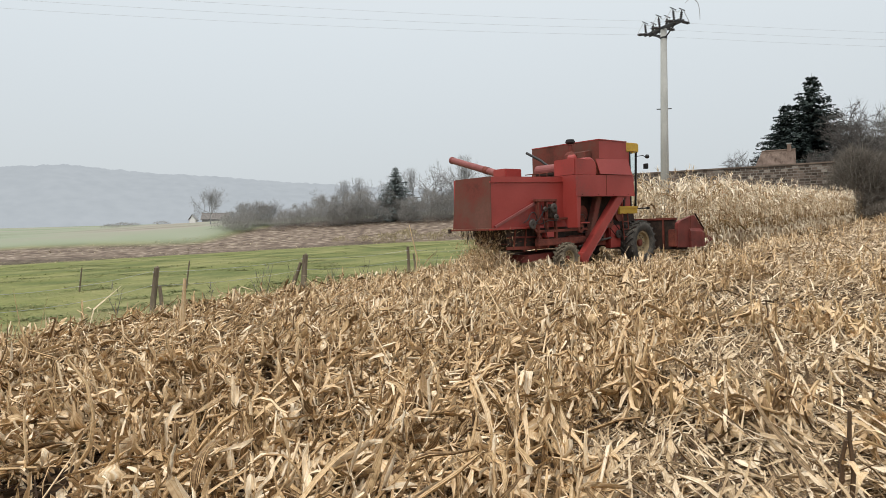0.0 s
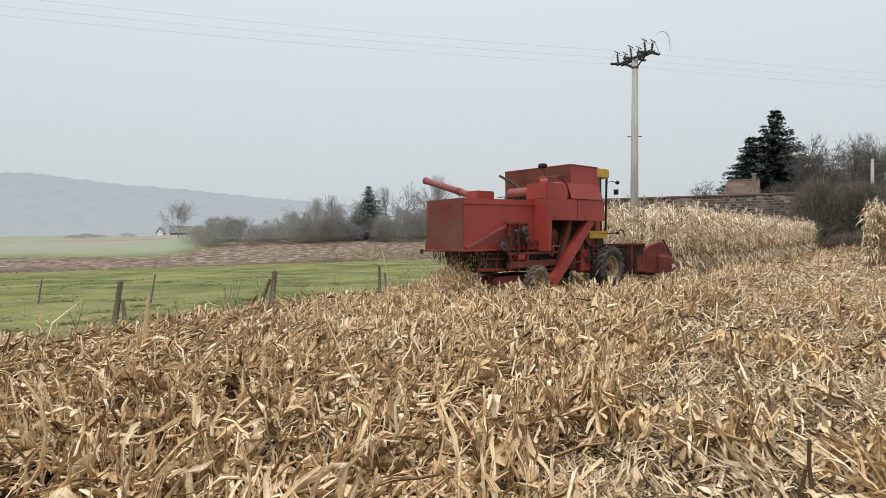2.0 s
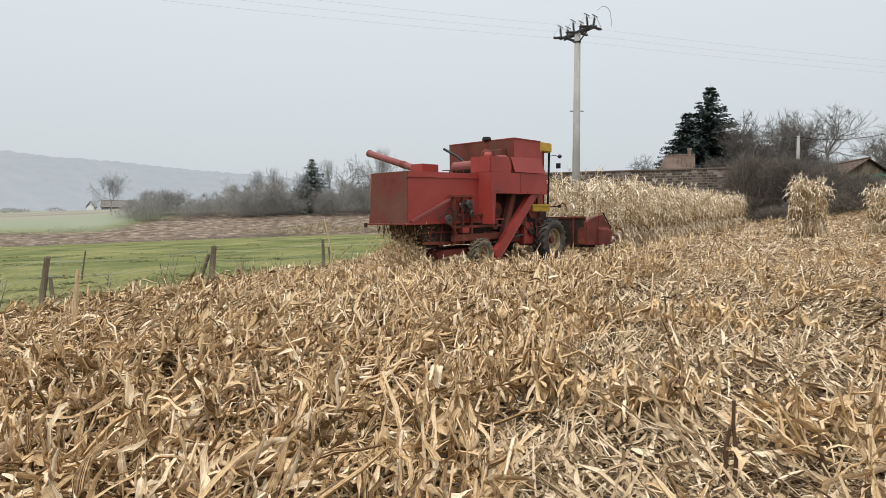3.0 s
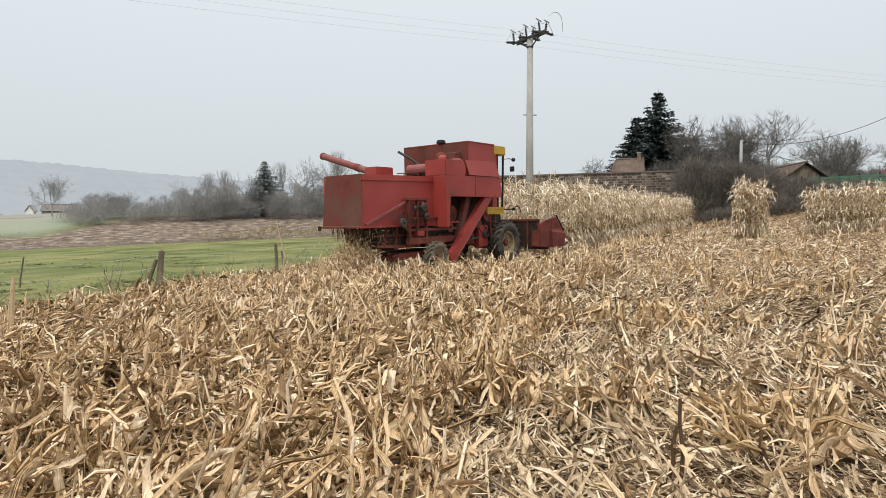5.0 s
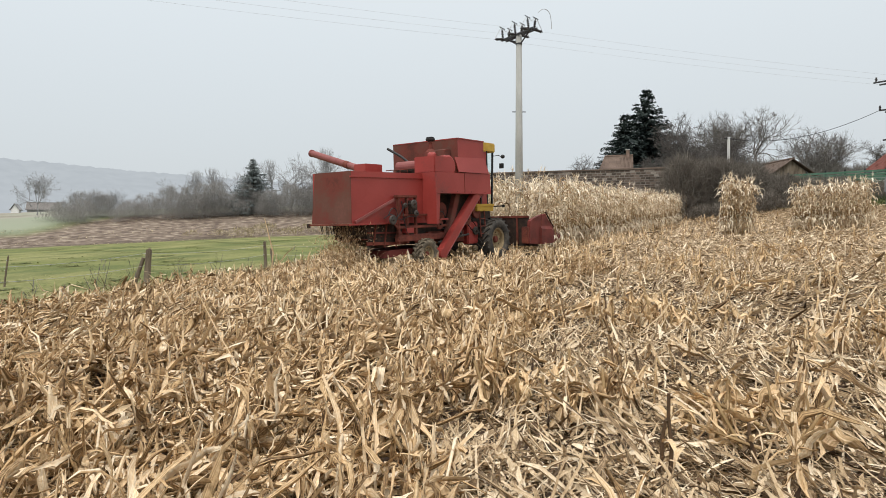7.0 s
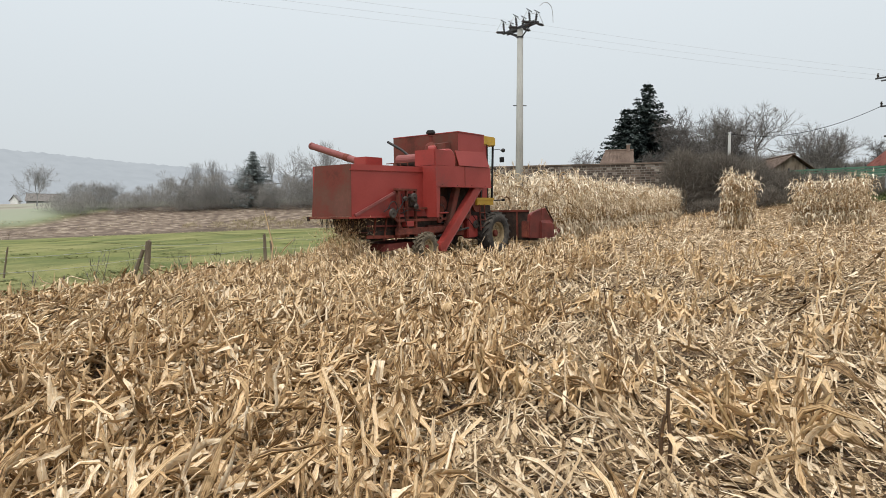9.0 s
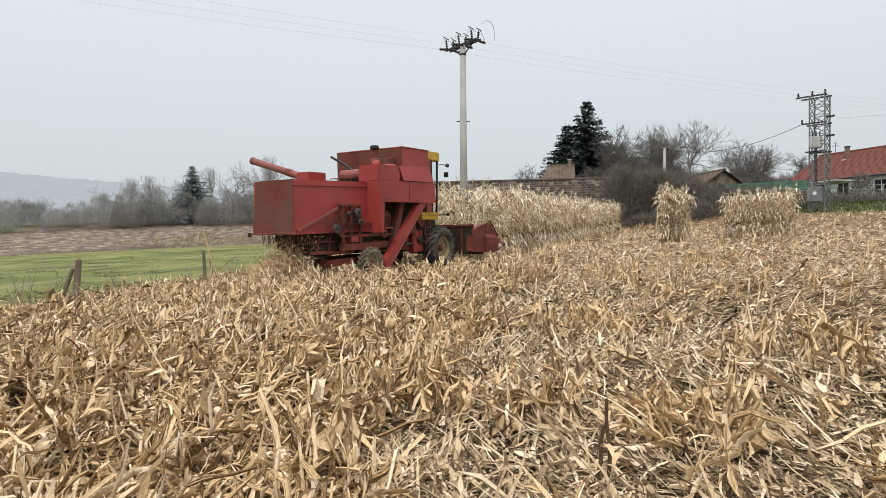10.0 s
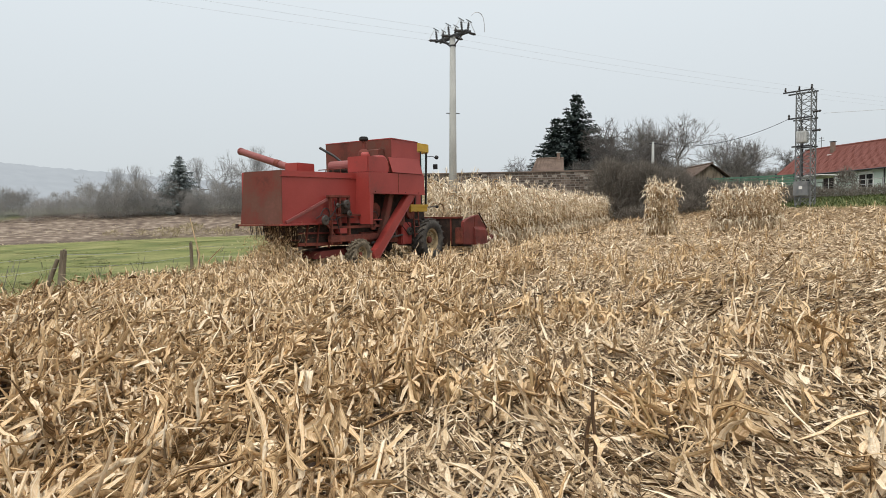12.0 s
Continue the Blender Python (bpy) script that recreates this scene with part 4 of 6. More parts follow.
ex = part("exhaust_pipe", tube(B(), [(-2.95, 0.15, 3.28), (-3.02, 0.45, 3.52), (-3.1, 0.95, 3.80)], 0.042, 10), BLACK, combine)
part("engine_deck", box(B(), -3.35, -2.2, -0.5, 0.9, 2.86, 2.95, bevel=0.02), DARKBROWN, combine)
part("engine_top", box(B(), -3.2, -2.3, -0.35, 0.55, 2.95, 3.10, bevel=0.05), DARKBROWN, combine)
bm = B()
for y in (-0.3, 0.0, 0.3, 0.6):
    rod(bm, (-3.25, y, 2.95), (-3.25, y, 3.08), 0.015, sides=6)
rod(bm, (-3.25, -0.4, 3.08), (-3.25, 0.9, 3.08), 0.015, sides=6)
part("deck_rail", bm, RUSTRED, combine)
# unloading auger, swung out to the far side
auger = part("unloading_auger", rod(B(), (-3.95, 0.75, 2.95), (-3.60, 4.05, 3.86), 0.115, sides=18), PINKRED, combine, smooth=False)
d_ = Vector((0.35, 3.30, 0.92)).normalized()
e_ = Vector((-3.60, 4.05, 3.86))
part("auger_collar", rod(B(), e_ - d_ * 0.06, e_ + d_ * 0.01, 0.128, sides=18), PINKRED, auger)
# dark disc over the closed tube end, painting the shade inside the mouth
part("auger_mouth", rod(B(), e_ + d_ * 0.005, e_ + d_ * 0.016, 0.10, sides=18), DARKBROWN, auger)
part("auger_clamp", rod(B(), (-3.82, 2.0, 3.295), (-3.80, 2.2, 3.35), 0.125, sides=18), RUSTRED, auger)
part("auger_elbow", box(B(), -4.38, -3.62, 0.72, 1.25, 2.55, 3.25, bevel=0.02), RED, combine)
# grain elevators on the side
elev = part("grain_elevator", beam(B(), (-0.98, -1.16, 2.40), (-3.10, -1.16, 0.42), 0.22, 0.33), RED, combine)
part("elevator_foot", rod(B(), (-3.12, -1.28, 0.42), (-3.12, -1.04, 0.42), 0.18, sides=18), RED, elev)
bm = B()
beam(bm, (-1.0, -1.275, 2.22), (-3.02, -1.275, 0.33), 0.02, 0.03)
part("elevator_edge", bm, PINKRED, elev)
part("tailings_elevator", beam(B(), (-1.95, -0.98, 2.45), (-2.62, -0.98, 0.75), 0.18, 0.24), DUSTRED, combine)
part("fuel_filter_box", box(B(), -1.35, -0.75, -0.96, -0.72, 0.62, 1.35, bevel=0.03), RED, combine)
part("gear_guard", lathe(B(), [(0.0, 0.0), (0.24, 0.0), (0.26, 0.03), (0.26, 0.1)], Matrix.Translation((-0.75, -0.85, 1.72)) @ pose(0, 0, 0, 90), 20), RUSTRED, combine)


# wheels
def wheel(name, x, y, z, r, w, lugs, side, rim_r, rubber):
    m = Matrix.Translation((x, y, z)) @ pose(0, 0, 0, 90 * side)
    sh = r - 0.06
    tyre_profile = [(rim_r, -w * 0.40), (rim_r + 0.05, -w * 0.49), ((rim_r + r) / 2, -w * 0.52), (sh, -w * 0.47), (sh + 0.02, -w * 0.3), (sh + 0.025, 0), (sh + 0.02, w * 0.3), (sh, w * 0.47), ((rim_r + r) / 2, w * 0.52), (rim_r + 0.05, w * 0.49), (rim_r, w * 0.40)]
    ob = empty(name, "", "")
    ob.parent = combine
    part("tyre", lathe(B(), tyre_profile, m, 40, caps=False), rubber, ob, smooth=True)
    lug = None
    for k in range(lugs):
        for s in (-1, 1):
            a = 2 * math.pi * (k + (0.5 if s > 0 else 0)) / lugs
            lm = m @ Matrix.Rotation(a, 4, "Z") @ Matrix.Translation((sh + 0.045, 0, s * w * 0.25)) @ Matrix.Rotation(s * radians(42), 4, "X")
            if lug is None:
                lug = part("tread_lug", box(B(), -0.045, 0.02, -0.028, 0.028, -w * 0.30, w * 0.30), rubber, ob)
                lug.matrix_local = lm
            else:
                more = new("tread_lug", lug.data)
                more.parent, more.matrix_local = ob, lm
    part("rim", lathe(B(), [(0.0, w * 0.10), (rim_r * 0.40, w * 0.10), (rim_r * 0.46, w * 0.16), (rim_r * 0.78, w * 0.16), (rim_r * 0.86, w * 0.34), (rim_r * 0.97, w * 0.36), (rim_r + 0.015, w * 0.42), (rim_r + 0.015, -w * 0.42), (rim_r * 0.9, -w * 0.3), (0, -w * 0.28)], m, 32), RIM, ob)
    part("hub", lathe(B(), [(rim_r * 0.30, w * 0.10), (rim_r * 0.28, w * 0.24), (rim_r * 0.18, w * 0.28), (0, w * 0.28)], m, 16), RUSTRED, ob)
    for k in range(8):
        a = 2 * math.pi * k / 8
        c = m @ Vector((rim_r * 0.6 * math.cos(a), rim_r * 0.6 * math.sin(a), w * 0.16))
        d = m @ Vector((rim_r * 0.6 * math.cos(a), rim_r * 0.6 * math.sin(a), w * 0.21))
        part("wheel_nut", rod(B(), c, d, 0.018, sides=6), IRON, ob)
    return ob


wheel("drive_wheel", 0, -1.10, 0.72, 0.74, 0.50, 20, 1, 0.40, RUBBER)
wheel("drive_wheel", 0, 1.10, 0.72, 0.74, 0.50, 20, -1, 0.40, RUBBER)
wheel("steering_wheel_rear", -3.75, -1.05, 0.46, 0.46, 0.30, 18, 1, 0.24, MUDRUBBER)
wheel("steering_wheel_rear", -3.75, 1.00, 0.46, 0.46, 0.30, 18, -1, 0.24, MUDRUBBER)
part("rear_axle", beam(B(), (-3.75, -0.95, 0.5), (-3.75, 0.9, 0.5), 0.14, 0.16), DARKBROWN, combine)
part("front_axle", beam(B(), (0, -0.9, 0.72), (0, 0.9, 0.72), 0.22, 0.24), DARKBROWN, combine)
# cab
cab = empty("cab", "", "")
cab.parent = combine
part("cab_roof", box(B(), -0.62, 0.36, -1.02, 0.98, 3.74, 4.06, bevel=0.035), YELLOW, cab, "yellow cab roof")
for x, y in ((-0.55, -0.96), (-0.16, -0.975), (0.26, -0.96), (-0.55, 0.92), (0.26, 0.92)):
    xb = x - (0.10 if x > 0 else 0)
    part("cab_post", beam(B(), (xb, y, 1.95), (x, y, 3.76), 0.06, 0.06), BLACK, cab)
part("cab_back_wall", box(B(), -0.62, -0.57, -0.96, 0.92, 1.95, 3.74), RED, cab)
part("door_lower_panel", box(B(), -0.5, -0.16, -0.985, -0.955, 1.95, 3.75, bevel=0.01), RED, cab)
w_ = part("door_window", plate(B(), [(-0.18, -0.975, 2.08), (0.17, -0.965, 2.08), (0.25, -0.965, 3.72), (-0.13, -0.975, 3.72)], 0.008), GLASS, cab)
w_.visible_shadow = False
w_ = part("windscreen", plate(B(), [(0.19, -0.92, 2.05), (0.19, 0.88, 2.05), (0.29, 0.88, 3.72), (0.29, -0.92, 3.72)], 0.008), GLASS, cab)
w_.visible_shadow = False
part("cab_floor", box(B(), -0.92, 0.20, -1.05, 0.95, 1.86, 1.95, bevel=0.015), YELLOW, cab, "yellow cab floor edge")
part("cab_platform", box(B(), -0.88, 0.16, -1.03, 0.9, 1.70, 1.86, bevel=0.015), YELLOW, cab)
part("door_handle", rod(B(), (0.10, -1.0, 2.9), (0.11, -1.0, 3.15), 0.012), BLACK, cab)
part("steering_column", rod(B(), (-0.05, -0.1, 1.95), (0.05, -0.1, 2.75), 0.03), BLACK, cab)
part("driver_seat", box(B(), -0.5, -0.1, -0.35, 0.15, 1.95, 2.45, bevel=0.05), BLACK, cab)
part("mirror_arm", tube(B(), [(0.25, -1.0, 3.62), (0.36, -1.16, 3.64), (0.38, -1.24, 3.58)], 0.012), BLACK, cab)
part("mirror", box(B(), 0.36, 0.40, -1.34, -1.16, 3.18, 3.36, bevel=0.012), BLACK, cab)
part("work_lamp", lathe(B(), [(0.03, 0), (0.07, 0.03), (0.07, 0.08), (0.0, 0.09)], Matrix.Translation((0.42, -1.25, 3.60)) @ pose(0, 0, 0, 0, 90), 12), BLACK, cab)
part("lamp_arm", rod(B(), (0.16, -1.04, 1.86), (0.46, -1.22, 1.87), 0.02), BLACK, cab)
part("side_lamp", box(B(), 0.44, 0.50, -1.30, -1.18, 1.82, 1.92, bevel=0.015), BLACK, cab)
lad = part("ladder", B(), RUSTRED, combine)
bm = B()
for x in (-0.86, -0.56):
    beam(bm, (x, -1.10, 1.72), (x, -1.16, 0.85), 0.03, 0.03)
for z in (0.95, 1.2, 1.45):
    beam(bm, (-0.86, -1.14, z), (-0.56, -1.14, z), 0.03, 0.03)
bm.to_mesh(lad.data)
bm.free()
# maize header
part("feeder_house", prism(B(), [(0.2, 0.95), (0.2, 1.65), (2.0, 1.05), (2.0, 0.45)], -0.5, 0.5), RUSTRED, combine)
head = part("header_trough", prism(B(), [(1.88, 0.40), (1.84, 1.44), (1.92, 1.47), (1.96, 0.62), (2.6, 0.42), (2.6, 0.34)], -1.46, 1.46), DARKBROWN, combine)
part("trough_top_rail", box(B(), 1.80, 1.94, -1.48, 1.48, 1.42, 1.50, bevel=0.015), RUSTRED, head)
for y in (-1.0, 0.0, 1.0):
    part("trough_rib", box(B(), 1.80, 1.88, y - 0.03, y + 0.03, 0.45, 1.42, bevel=0.008), RUSTRED, head)
part("cross_auger", rod(B(), (2.2, -1.4, 0.75), (2.2, 1.4, 0.75), 0.16, sides=14), IRON, head)
end = part("end_shield", prism(B(), [(1.70, 0.48), (1.78, 1.30), (2.0, 1.40), (2.55, 1.50), (2.95, 1.55), (3.25, 1.26), (3.6, 1.05), (3.6, 0.55), (2.6, 0.42)], -1.60, -1.47), DARKRED, head)
part("shield_box", box(B(), 1.60, 1.80, -1.56, -1.30, 0.48, 1.10, bevel=0.03), RUSTRED, head)
part("shield_fold", beam(B(), (2.55, -1.61, 0.50), (2.62, -1.61, 1.55), 0.015, 0.03), RUSTRED, end)
part("shield_edge", beam(B(), (2.95, -1.60, 1.62), (3.6, -1.60, 1.03), 0.05, 0.03), DARKBROWN, end)
for y in (-1.53, -0.78, 0.0, 0.78, 1.53):
    bm = B()
    tip = bm.verts.new((4.45, y, 0.62))
    base = [bm.verts.new(c) for c in ((3.3, y - 0.18, 0.42), (3.3, y - 0.16, 0.95), (3.3, y, 1.18), (3.3, y + 0.16, 0.95), (3.3, y + 0.18, 0.42))]
    back = [bm.verts.new(c) for c in ((2.5, y - 0.16, 0.42), (2.5, y - 0.15, 1.0), (2.5, y, 1.2), (2.5, y + 0.15, 1.0), (2.5, y + 0.16, 0.42))]
    for i in range(5):
        j = (i + 1) % 5
        bm.faces.new((base[i], base[j], tip))
        bm.faces.new((back[i], back[j], base[j], base[i]))
    bm.faces.new(back)
    part("row_divider", bm, DARKRED, head)

# shredded straw piling up under the hood
n_ = 2600
hx, hy = rng.normal(-6.1, 0.55, n_), rng.normal(0.0, 0.45, n_)
hz_ = rng.uniform(0.0, 1.0, n_) * np.clip(1.15 - 0.5 * np.abs(hx + 6.1) - 0.5 * np.abs(hy), 0.1, 1.2)
w_ = [COMBINE_M @ Vector((a, b, c)) for a, b, c in zip(hx, hy, hz_)]
v_, f_ = ribbons(np.array([(q.x, q.y, q.z - 0.12) for q in w_]), rng.uniform(0, 6.28, n_), rng.normal(0.5, 0.6, n_), rng.uniform(0.1, 0.4, n_), rng.uniform(0.012, 0.03, n_), rng.normal(-0.6, 0.6, n_), 4, rng.normal(0, 0.6, n_), crumple=0.2)
n_ = 2600
hz_ = rng.uniform(0.15, 1.4, n_)
hx, hy = rng.normal(-6.0, 0.25, n_) - rng.uniform(0, 0.9, n_) * (1.4 - hz_), rng.normal(0.0, 0.4, n_)
w_ = np.array([COMBINE_M @ Vector((a, b, c)) for a, b, c in zip(hx, hy, hz_)])
falling = ribbons(w_, rng.uniform(0, 6.28, n_), rng.normal(0, 0.8, n_), rng.uniform(0.03, 0.13, n_), rng.uniform(0.008, 0.022, n_), rng.normal(-0.4, 0.6, n_), 4, rng.normal(0, 0.8, n_), crumple=0.2)
v_, f_ = joined([(v_, f_), falling])
tagged(new("straw_heap", quad_mesh("straw_heap", v_, f_, STRAW)), "shredded straw pouring from the hood onto a heap", "straw heap", kind="stuff")

# ---- standing maize ----
def maize(r, h):
    """One dry plant: its stalk, leaves, ear and tassel, as ribbons and stems about the origin."""
    lean_az, lean = r.uniform(0, 2 * np.pi), r.normal(1.5, 0.06)
    one = np.ones(1)
    d = np.array((math.cos(lean) * math.cos(lean_az), math.cos(lean) * math.sin(lean_az), math.sin(lean)))
    stalk = stems(np.zeros((1, 3)), one * lean_az, one * lean, one * h * 0.9, one * 0.013, one * 0.006, one * r.normal(0, 0.02))
    n = 19
    at = np.clip(np.linspace(0.14, 0.94, n) + r.normal(0, 0.05, n), 0.12, 0.97) * h * 0.9
    p = d[None] * at[:, None]
    az = lean_az + np.arange(n) * np.pi + r.normal(0, 0.6, n)
    el = r.uniform(0.3, 1.2, n)
    bend = -(np.linspace(1.4, 0.9, n) + r.uniform(0, 0.5, n)) - el
    leaves = ribbons(p, az, el, r.uniform(0.26, 0.62, n), r.uniform(0.032, 0.072, n), bend, 5, r.normal(0, 0.8, n), cup=r.uniform(0.4, 1.4, n), crumple=0.13, snap=0.55)
    m = 7
    tassel = ribbons(np.repeat(d[None] * h * 0.88, m, 0), r.uniform(0, 6.28, m), r.uniform(0.7, 1.5, m), r.uniform(0.18, 0.34, m), np.full(m, 0.016), r.normal(-0.7, 0.5, m), 4)
    ear = stems(d[None] * h * 0.45, one * r.uniform(0, 6.28), one * r.uniform(-1.2, 0.7), one * 0.24, one * 0.016, one * 0.026)
    return stalk, leaves, tassel, ear


PLANTS = []
for i_ in range(6):
    rr_ = np.random.default_rng(40 + i_)
    PLANTS.append(maize(rr_, 2.75 + 0.12 * (i_ - 2)))
PLANT_MESHES = [[quad_mesh(nm, v, f, mt) for nm, (v, f), mt in zip(("stalk", "leaves", "tassel", "ear"), pl, (STALK, CORN, CORN, STALK))] for pl in PLANTS]


def placed(v, x, y, turn, s, tilt):
    c, sn = math.cos(turn), math.sin(turn)
    q = np.stack((v[:, 0] * c - v[:, 1] * sn, v[:, 0] * sn + v[:, 1] * c, v[:, 2], v[:, 3] / s), -1) * s
    q[:, 0] += q[:, 2] * tilt[0] + x
    q[:, 1] += q[:, 2] * tilt[1] + y
    q[:, 2] += hz(x, y) - 0.03
    return q


def plant_thing(k, x, y, turn, s, label, group):
    ob = empty("maize_plant", label, "maize plant", Matrix.Translation((x, y, hz(x, y) - 0.03)) @ pose(0, 0, 0, random.gauss(0, 3), random.gauss(0, 3), math.degrees(turn)) @ Matrix.Diagonal((s, s, s, 1)), group)
    for me in PLANT_MESHES[k]:
        ch = new(me.name.split(".")[0], me)
        ch.parent = ob
    return ob


ROW_O, ROW_U, ROW_N = np.array(nearer(10.0, 24.3)), np.array((0.665, 0.747)), np.array((-0.747, 0.665))
rr_ = np.random.default_rng(5)
rest = []
fwd = np.array((0.7536, 0.6574))
for row in range(9):
    s_ = -3.0
    while s_ < 32.5 - 0.15 * row:
        s_ += rr_.uniform(0.12, 0.22)
        c = ROW_O + ROW_U * s_ + ROW_N * (row * 0.72 + rr_.normal(0, 0.05))
        if (c - np.array((AXLE.x, AXLE.y))) @ fwd < 3.35 + 0.3 * rr_.random():
            continue
        if math.hypot(c[0] - 9.84, c[1] - 28.4) < 0.5:
            continue
        k = int(rr_.integers(6))
        scale = rr_.uniform(0.82, 1.08) * (1.17 - 0.0095 * max(s_, 0)) * (1.0 if row else 0.95)
        turn = rr_.uniform(0, 6.28)
        if row < 1 and s_ < 29:
            plant_thing(k, c[0], c[1], turn, scale, "tall dry tan maize plant with drooping leaves and tassel", "uncut maize beside the combine")
        else:
            tilt = rr_.normal(0, 0.05, 2)
            rest += [(placed(v, c[0], c[1], turn, scale, tilt), f) for v, f in PLANTS[k]]
v_, f_ = joined(rest)
tagged(new("standing_maize", quad_mesh("standing_maize", v_, f_, CORN)), "dense uncut block of tall dry tan maize", "maize crop", kind="stuff")


def clump(b0, b1, d0, d1, count, s, label, group):
    for _ in range(count):
        b, d = radians(rr_.uniform(b0, b1)), rr_.uniform(d0, d1)
        plant_thing(int(rr_.integers(6)), *nearer(d * math.sin(b), d * math.cos(b)), rr_.uniform(0, 6.28), s * rr_.uniform(0.86, 1.05), label, group)


clump(35.6, 37.5, 35.4, 36.4, 75, 1.08, "dry pale maize plant in a small uncut tuft", "small uncut maize tuft")
clump(40.7, 45.7, 36.0, 38.0, 150, 0.90, "dry pale maize plant in an uncut patch", "uncut maize patch")

# dark snapped stalks close to the path
for b, d, hgt, lean_y, lean_x in ((32.0, 3.85, 0.60, 3, 2), (30.7, 3.9, 0.46, 7, -9), (38.5, 4.3, 0.34, -5, 10), (12.5, 5.2, 0.40, 5, -4), (-8.0, 6.0, 0.36, 3, 6), (2.0, 4.4, 0.34, -6, 3), (26.5, 9.2, 0.5, 2, 5), (-2.5, 4.5, 0.4, 6, 2)):
    c = polar(b, d)
    ob = empty("broken_stalk", "dark weathered snapped maize stalk standing in the stubble", "stalk", Matrix.Translation((c.x, c.y, c.z - 0.02)) @ pose(0, 0, 0, lean_x, lean_y, b * 7), "dark snapped stalks")
    bm = bmesh.new()
    for k in range(4):
        z0, z1 = hgt * k / 4, hgt * (k + 1) / 4
        rod(bm, (0.006 * math.sin(k * 2), 0.006 * math.cos(k * 3), z0), (0.006 * math.sin(k * 2 + 2), 0.006 * math.cos(k * 3 + 3), z1 + 0.004), 0.014 - 0.001 * k, 0.0125 - 0.001 * k, sides=7)
        rod(bm, (0.006 * math.sin(k * 2), 0.006 * math.cos(k * 3), z0 - 0.006), (0.006 * math.sin(k * 2), 0.006 * math.cos(k * 3), z0 + 0.008), 0.017 - 0.001 * k, sides=7)
    part("stem", bm, DARKSTALK, ob)
    n_ = 4
    v_, f_ = ribbons(np.stack((np.zeros(n_), np.zeros(n_), rr_.uniform(0.1, hgt * 0.8, n_)), -1), rr_.uniform(0, 6.28, n_), rr_.uniform(0.5, 1.3, n_), rr_.uniform(0.15, 0.3, n_), rr_.uniform(0.02, 0.04, n_), rr_.normal(-2.2, 0.3, n_), 6, cup=rr_.uniform(0.2, 0.7, n_))
    ch = new("dry_leaf", quad_mesh("dry_leaf", v_, f_, STRAW))
    ch.parent = ob

# ---- pasture: fence, weeds and grass ----
def fence_post(b, d, top, r, lean, twin=None):
    c = polar(b, d)
    ob = empty("fence_post", "weathered grey wooden fence post at the pasture's edge", "post", Matrix.Translation((c.x, c.y, c.z - 0.1)) @ pose(0, 0, 0, lean[0], lean[1], 0), "pasture fence posts")
    bm = bmesh.new()
    h = top - c.z + 0.1
    for k in range(5):
        rod(bm, (0, 0, h * k / 5), (0.004 * math.sin(k * 5), 0.004 * math.cos(k * 3), h * (k + 1) / 5), r * (1.08 - 0.03 * k), r * (1.05 - 0.03 * k), sides=9)
    rod(bm, (r * 0.2, 0, h), (r * 0.35, 0.01, h + 0.05), r * 0.7, r * 0.15, sides=7)
    part("post_shaft", bm, OLDWOOD, ob)
    if twin:
        part("brace_stake", rod(bmesh.new(), (twin[0], 0.05, 0), (twin[1], 0.02, h * twin[2]), r * 0.8, r * 0.6, sides=8), OLDWOOD, ob)
    bm = bmesh.new()
    for z in (h - 0.15, h - 0.5):
        rod(bm, (-r - 0.012, -0.01, z), (-r + 0.01, 0.01, z + 0.02), 0.012, sides=6)
    part("wire_staple", bm, WIRE, ob)
    return Vector((c.x, c.y, top))


POSTS = [fence_post(-36.0, 16.2, 0.62, 0.065, (3, 4)), fence_post(-24.9, 19.0, 0.86, 0.075, (2, 8), (0.28, 0.12, 0.62)), fence_post(-12.65, 22.0, 1.02, 0.095, (-2, 4), (-0.42, -0.14, 0.80)),
         fence_post(-3.25, 26.5, 1.13, 0.065, (0, -2), (0.30, 0.22, 0.78)), fence_post(4.75, 31.0, 1.10, 0.07, (1, 3), (0.2, 0.16, 0.7)), fence_post(10.5, 36.0, 1.2, 0.06, (0, 2))]
for b, d, top in ((-22.2, 27.0, 0.75), (-30.0, 30.0, 0.5), (-18.6, 18.6, 0.25)):
    fence_post(b, d, top, 0.03, (3, 9))
fence = empty("fence_wire", "slack rusty wire strung along the pasture posts", "wire")
for drop in (0.12, 0.5):
    for a, b in zip(POSTS[:-1], POSTS[1:]):
        pts = [a.lerp(b, t) - Vector((0, 0, drop + 0.10 * 4 * t * (1 - t))) for t in (0, 0.25, 0.5, 0.75, 1)]
        curve_part("wire_strand", pts, 0.004, WIRE, fence, 0)

n_ = 36000
r_ = rng.uniform(13, 32, n_)
b_ = np.radians(rng.uniform(-42, 16, n_))
x_, y_ = r_ * np.sin(b_), r_ * np.cos(b_)
tuft = np.array([noise.noise((a * 0.35, c * 0.35, 5.0)) + 0.6 * noise.noise((a * 1.6, c * 1.6, 8.0)) for a, c in zip(x_, y_)])
ok = (off_field(x_, y_) > 0.6) & (rng.random(n_) < 0.45 + 1.6 * tuft)
x_, y_, tuft, r_ = x_[ok], y_[ok], tuft[ok], r_[ok]
m_ = len(x_)
grow = 1 + r_ / 30
v_, f_ = ribbons(np.stack((x_, y_, height(x_, y_) + 0.02), -1), rng.uniform(0, 6.28, m_), rng.uniform(0.1, 0.55, m_), rng.uniform(0.04, 0.09, m_) * (1 + 2.0 * np.clip(tuft, 0, 1)), rng.uniform(0.008, 0.016, m_) * grow, rng.normal(-0.6, 0.3, m_), 3)
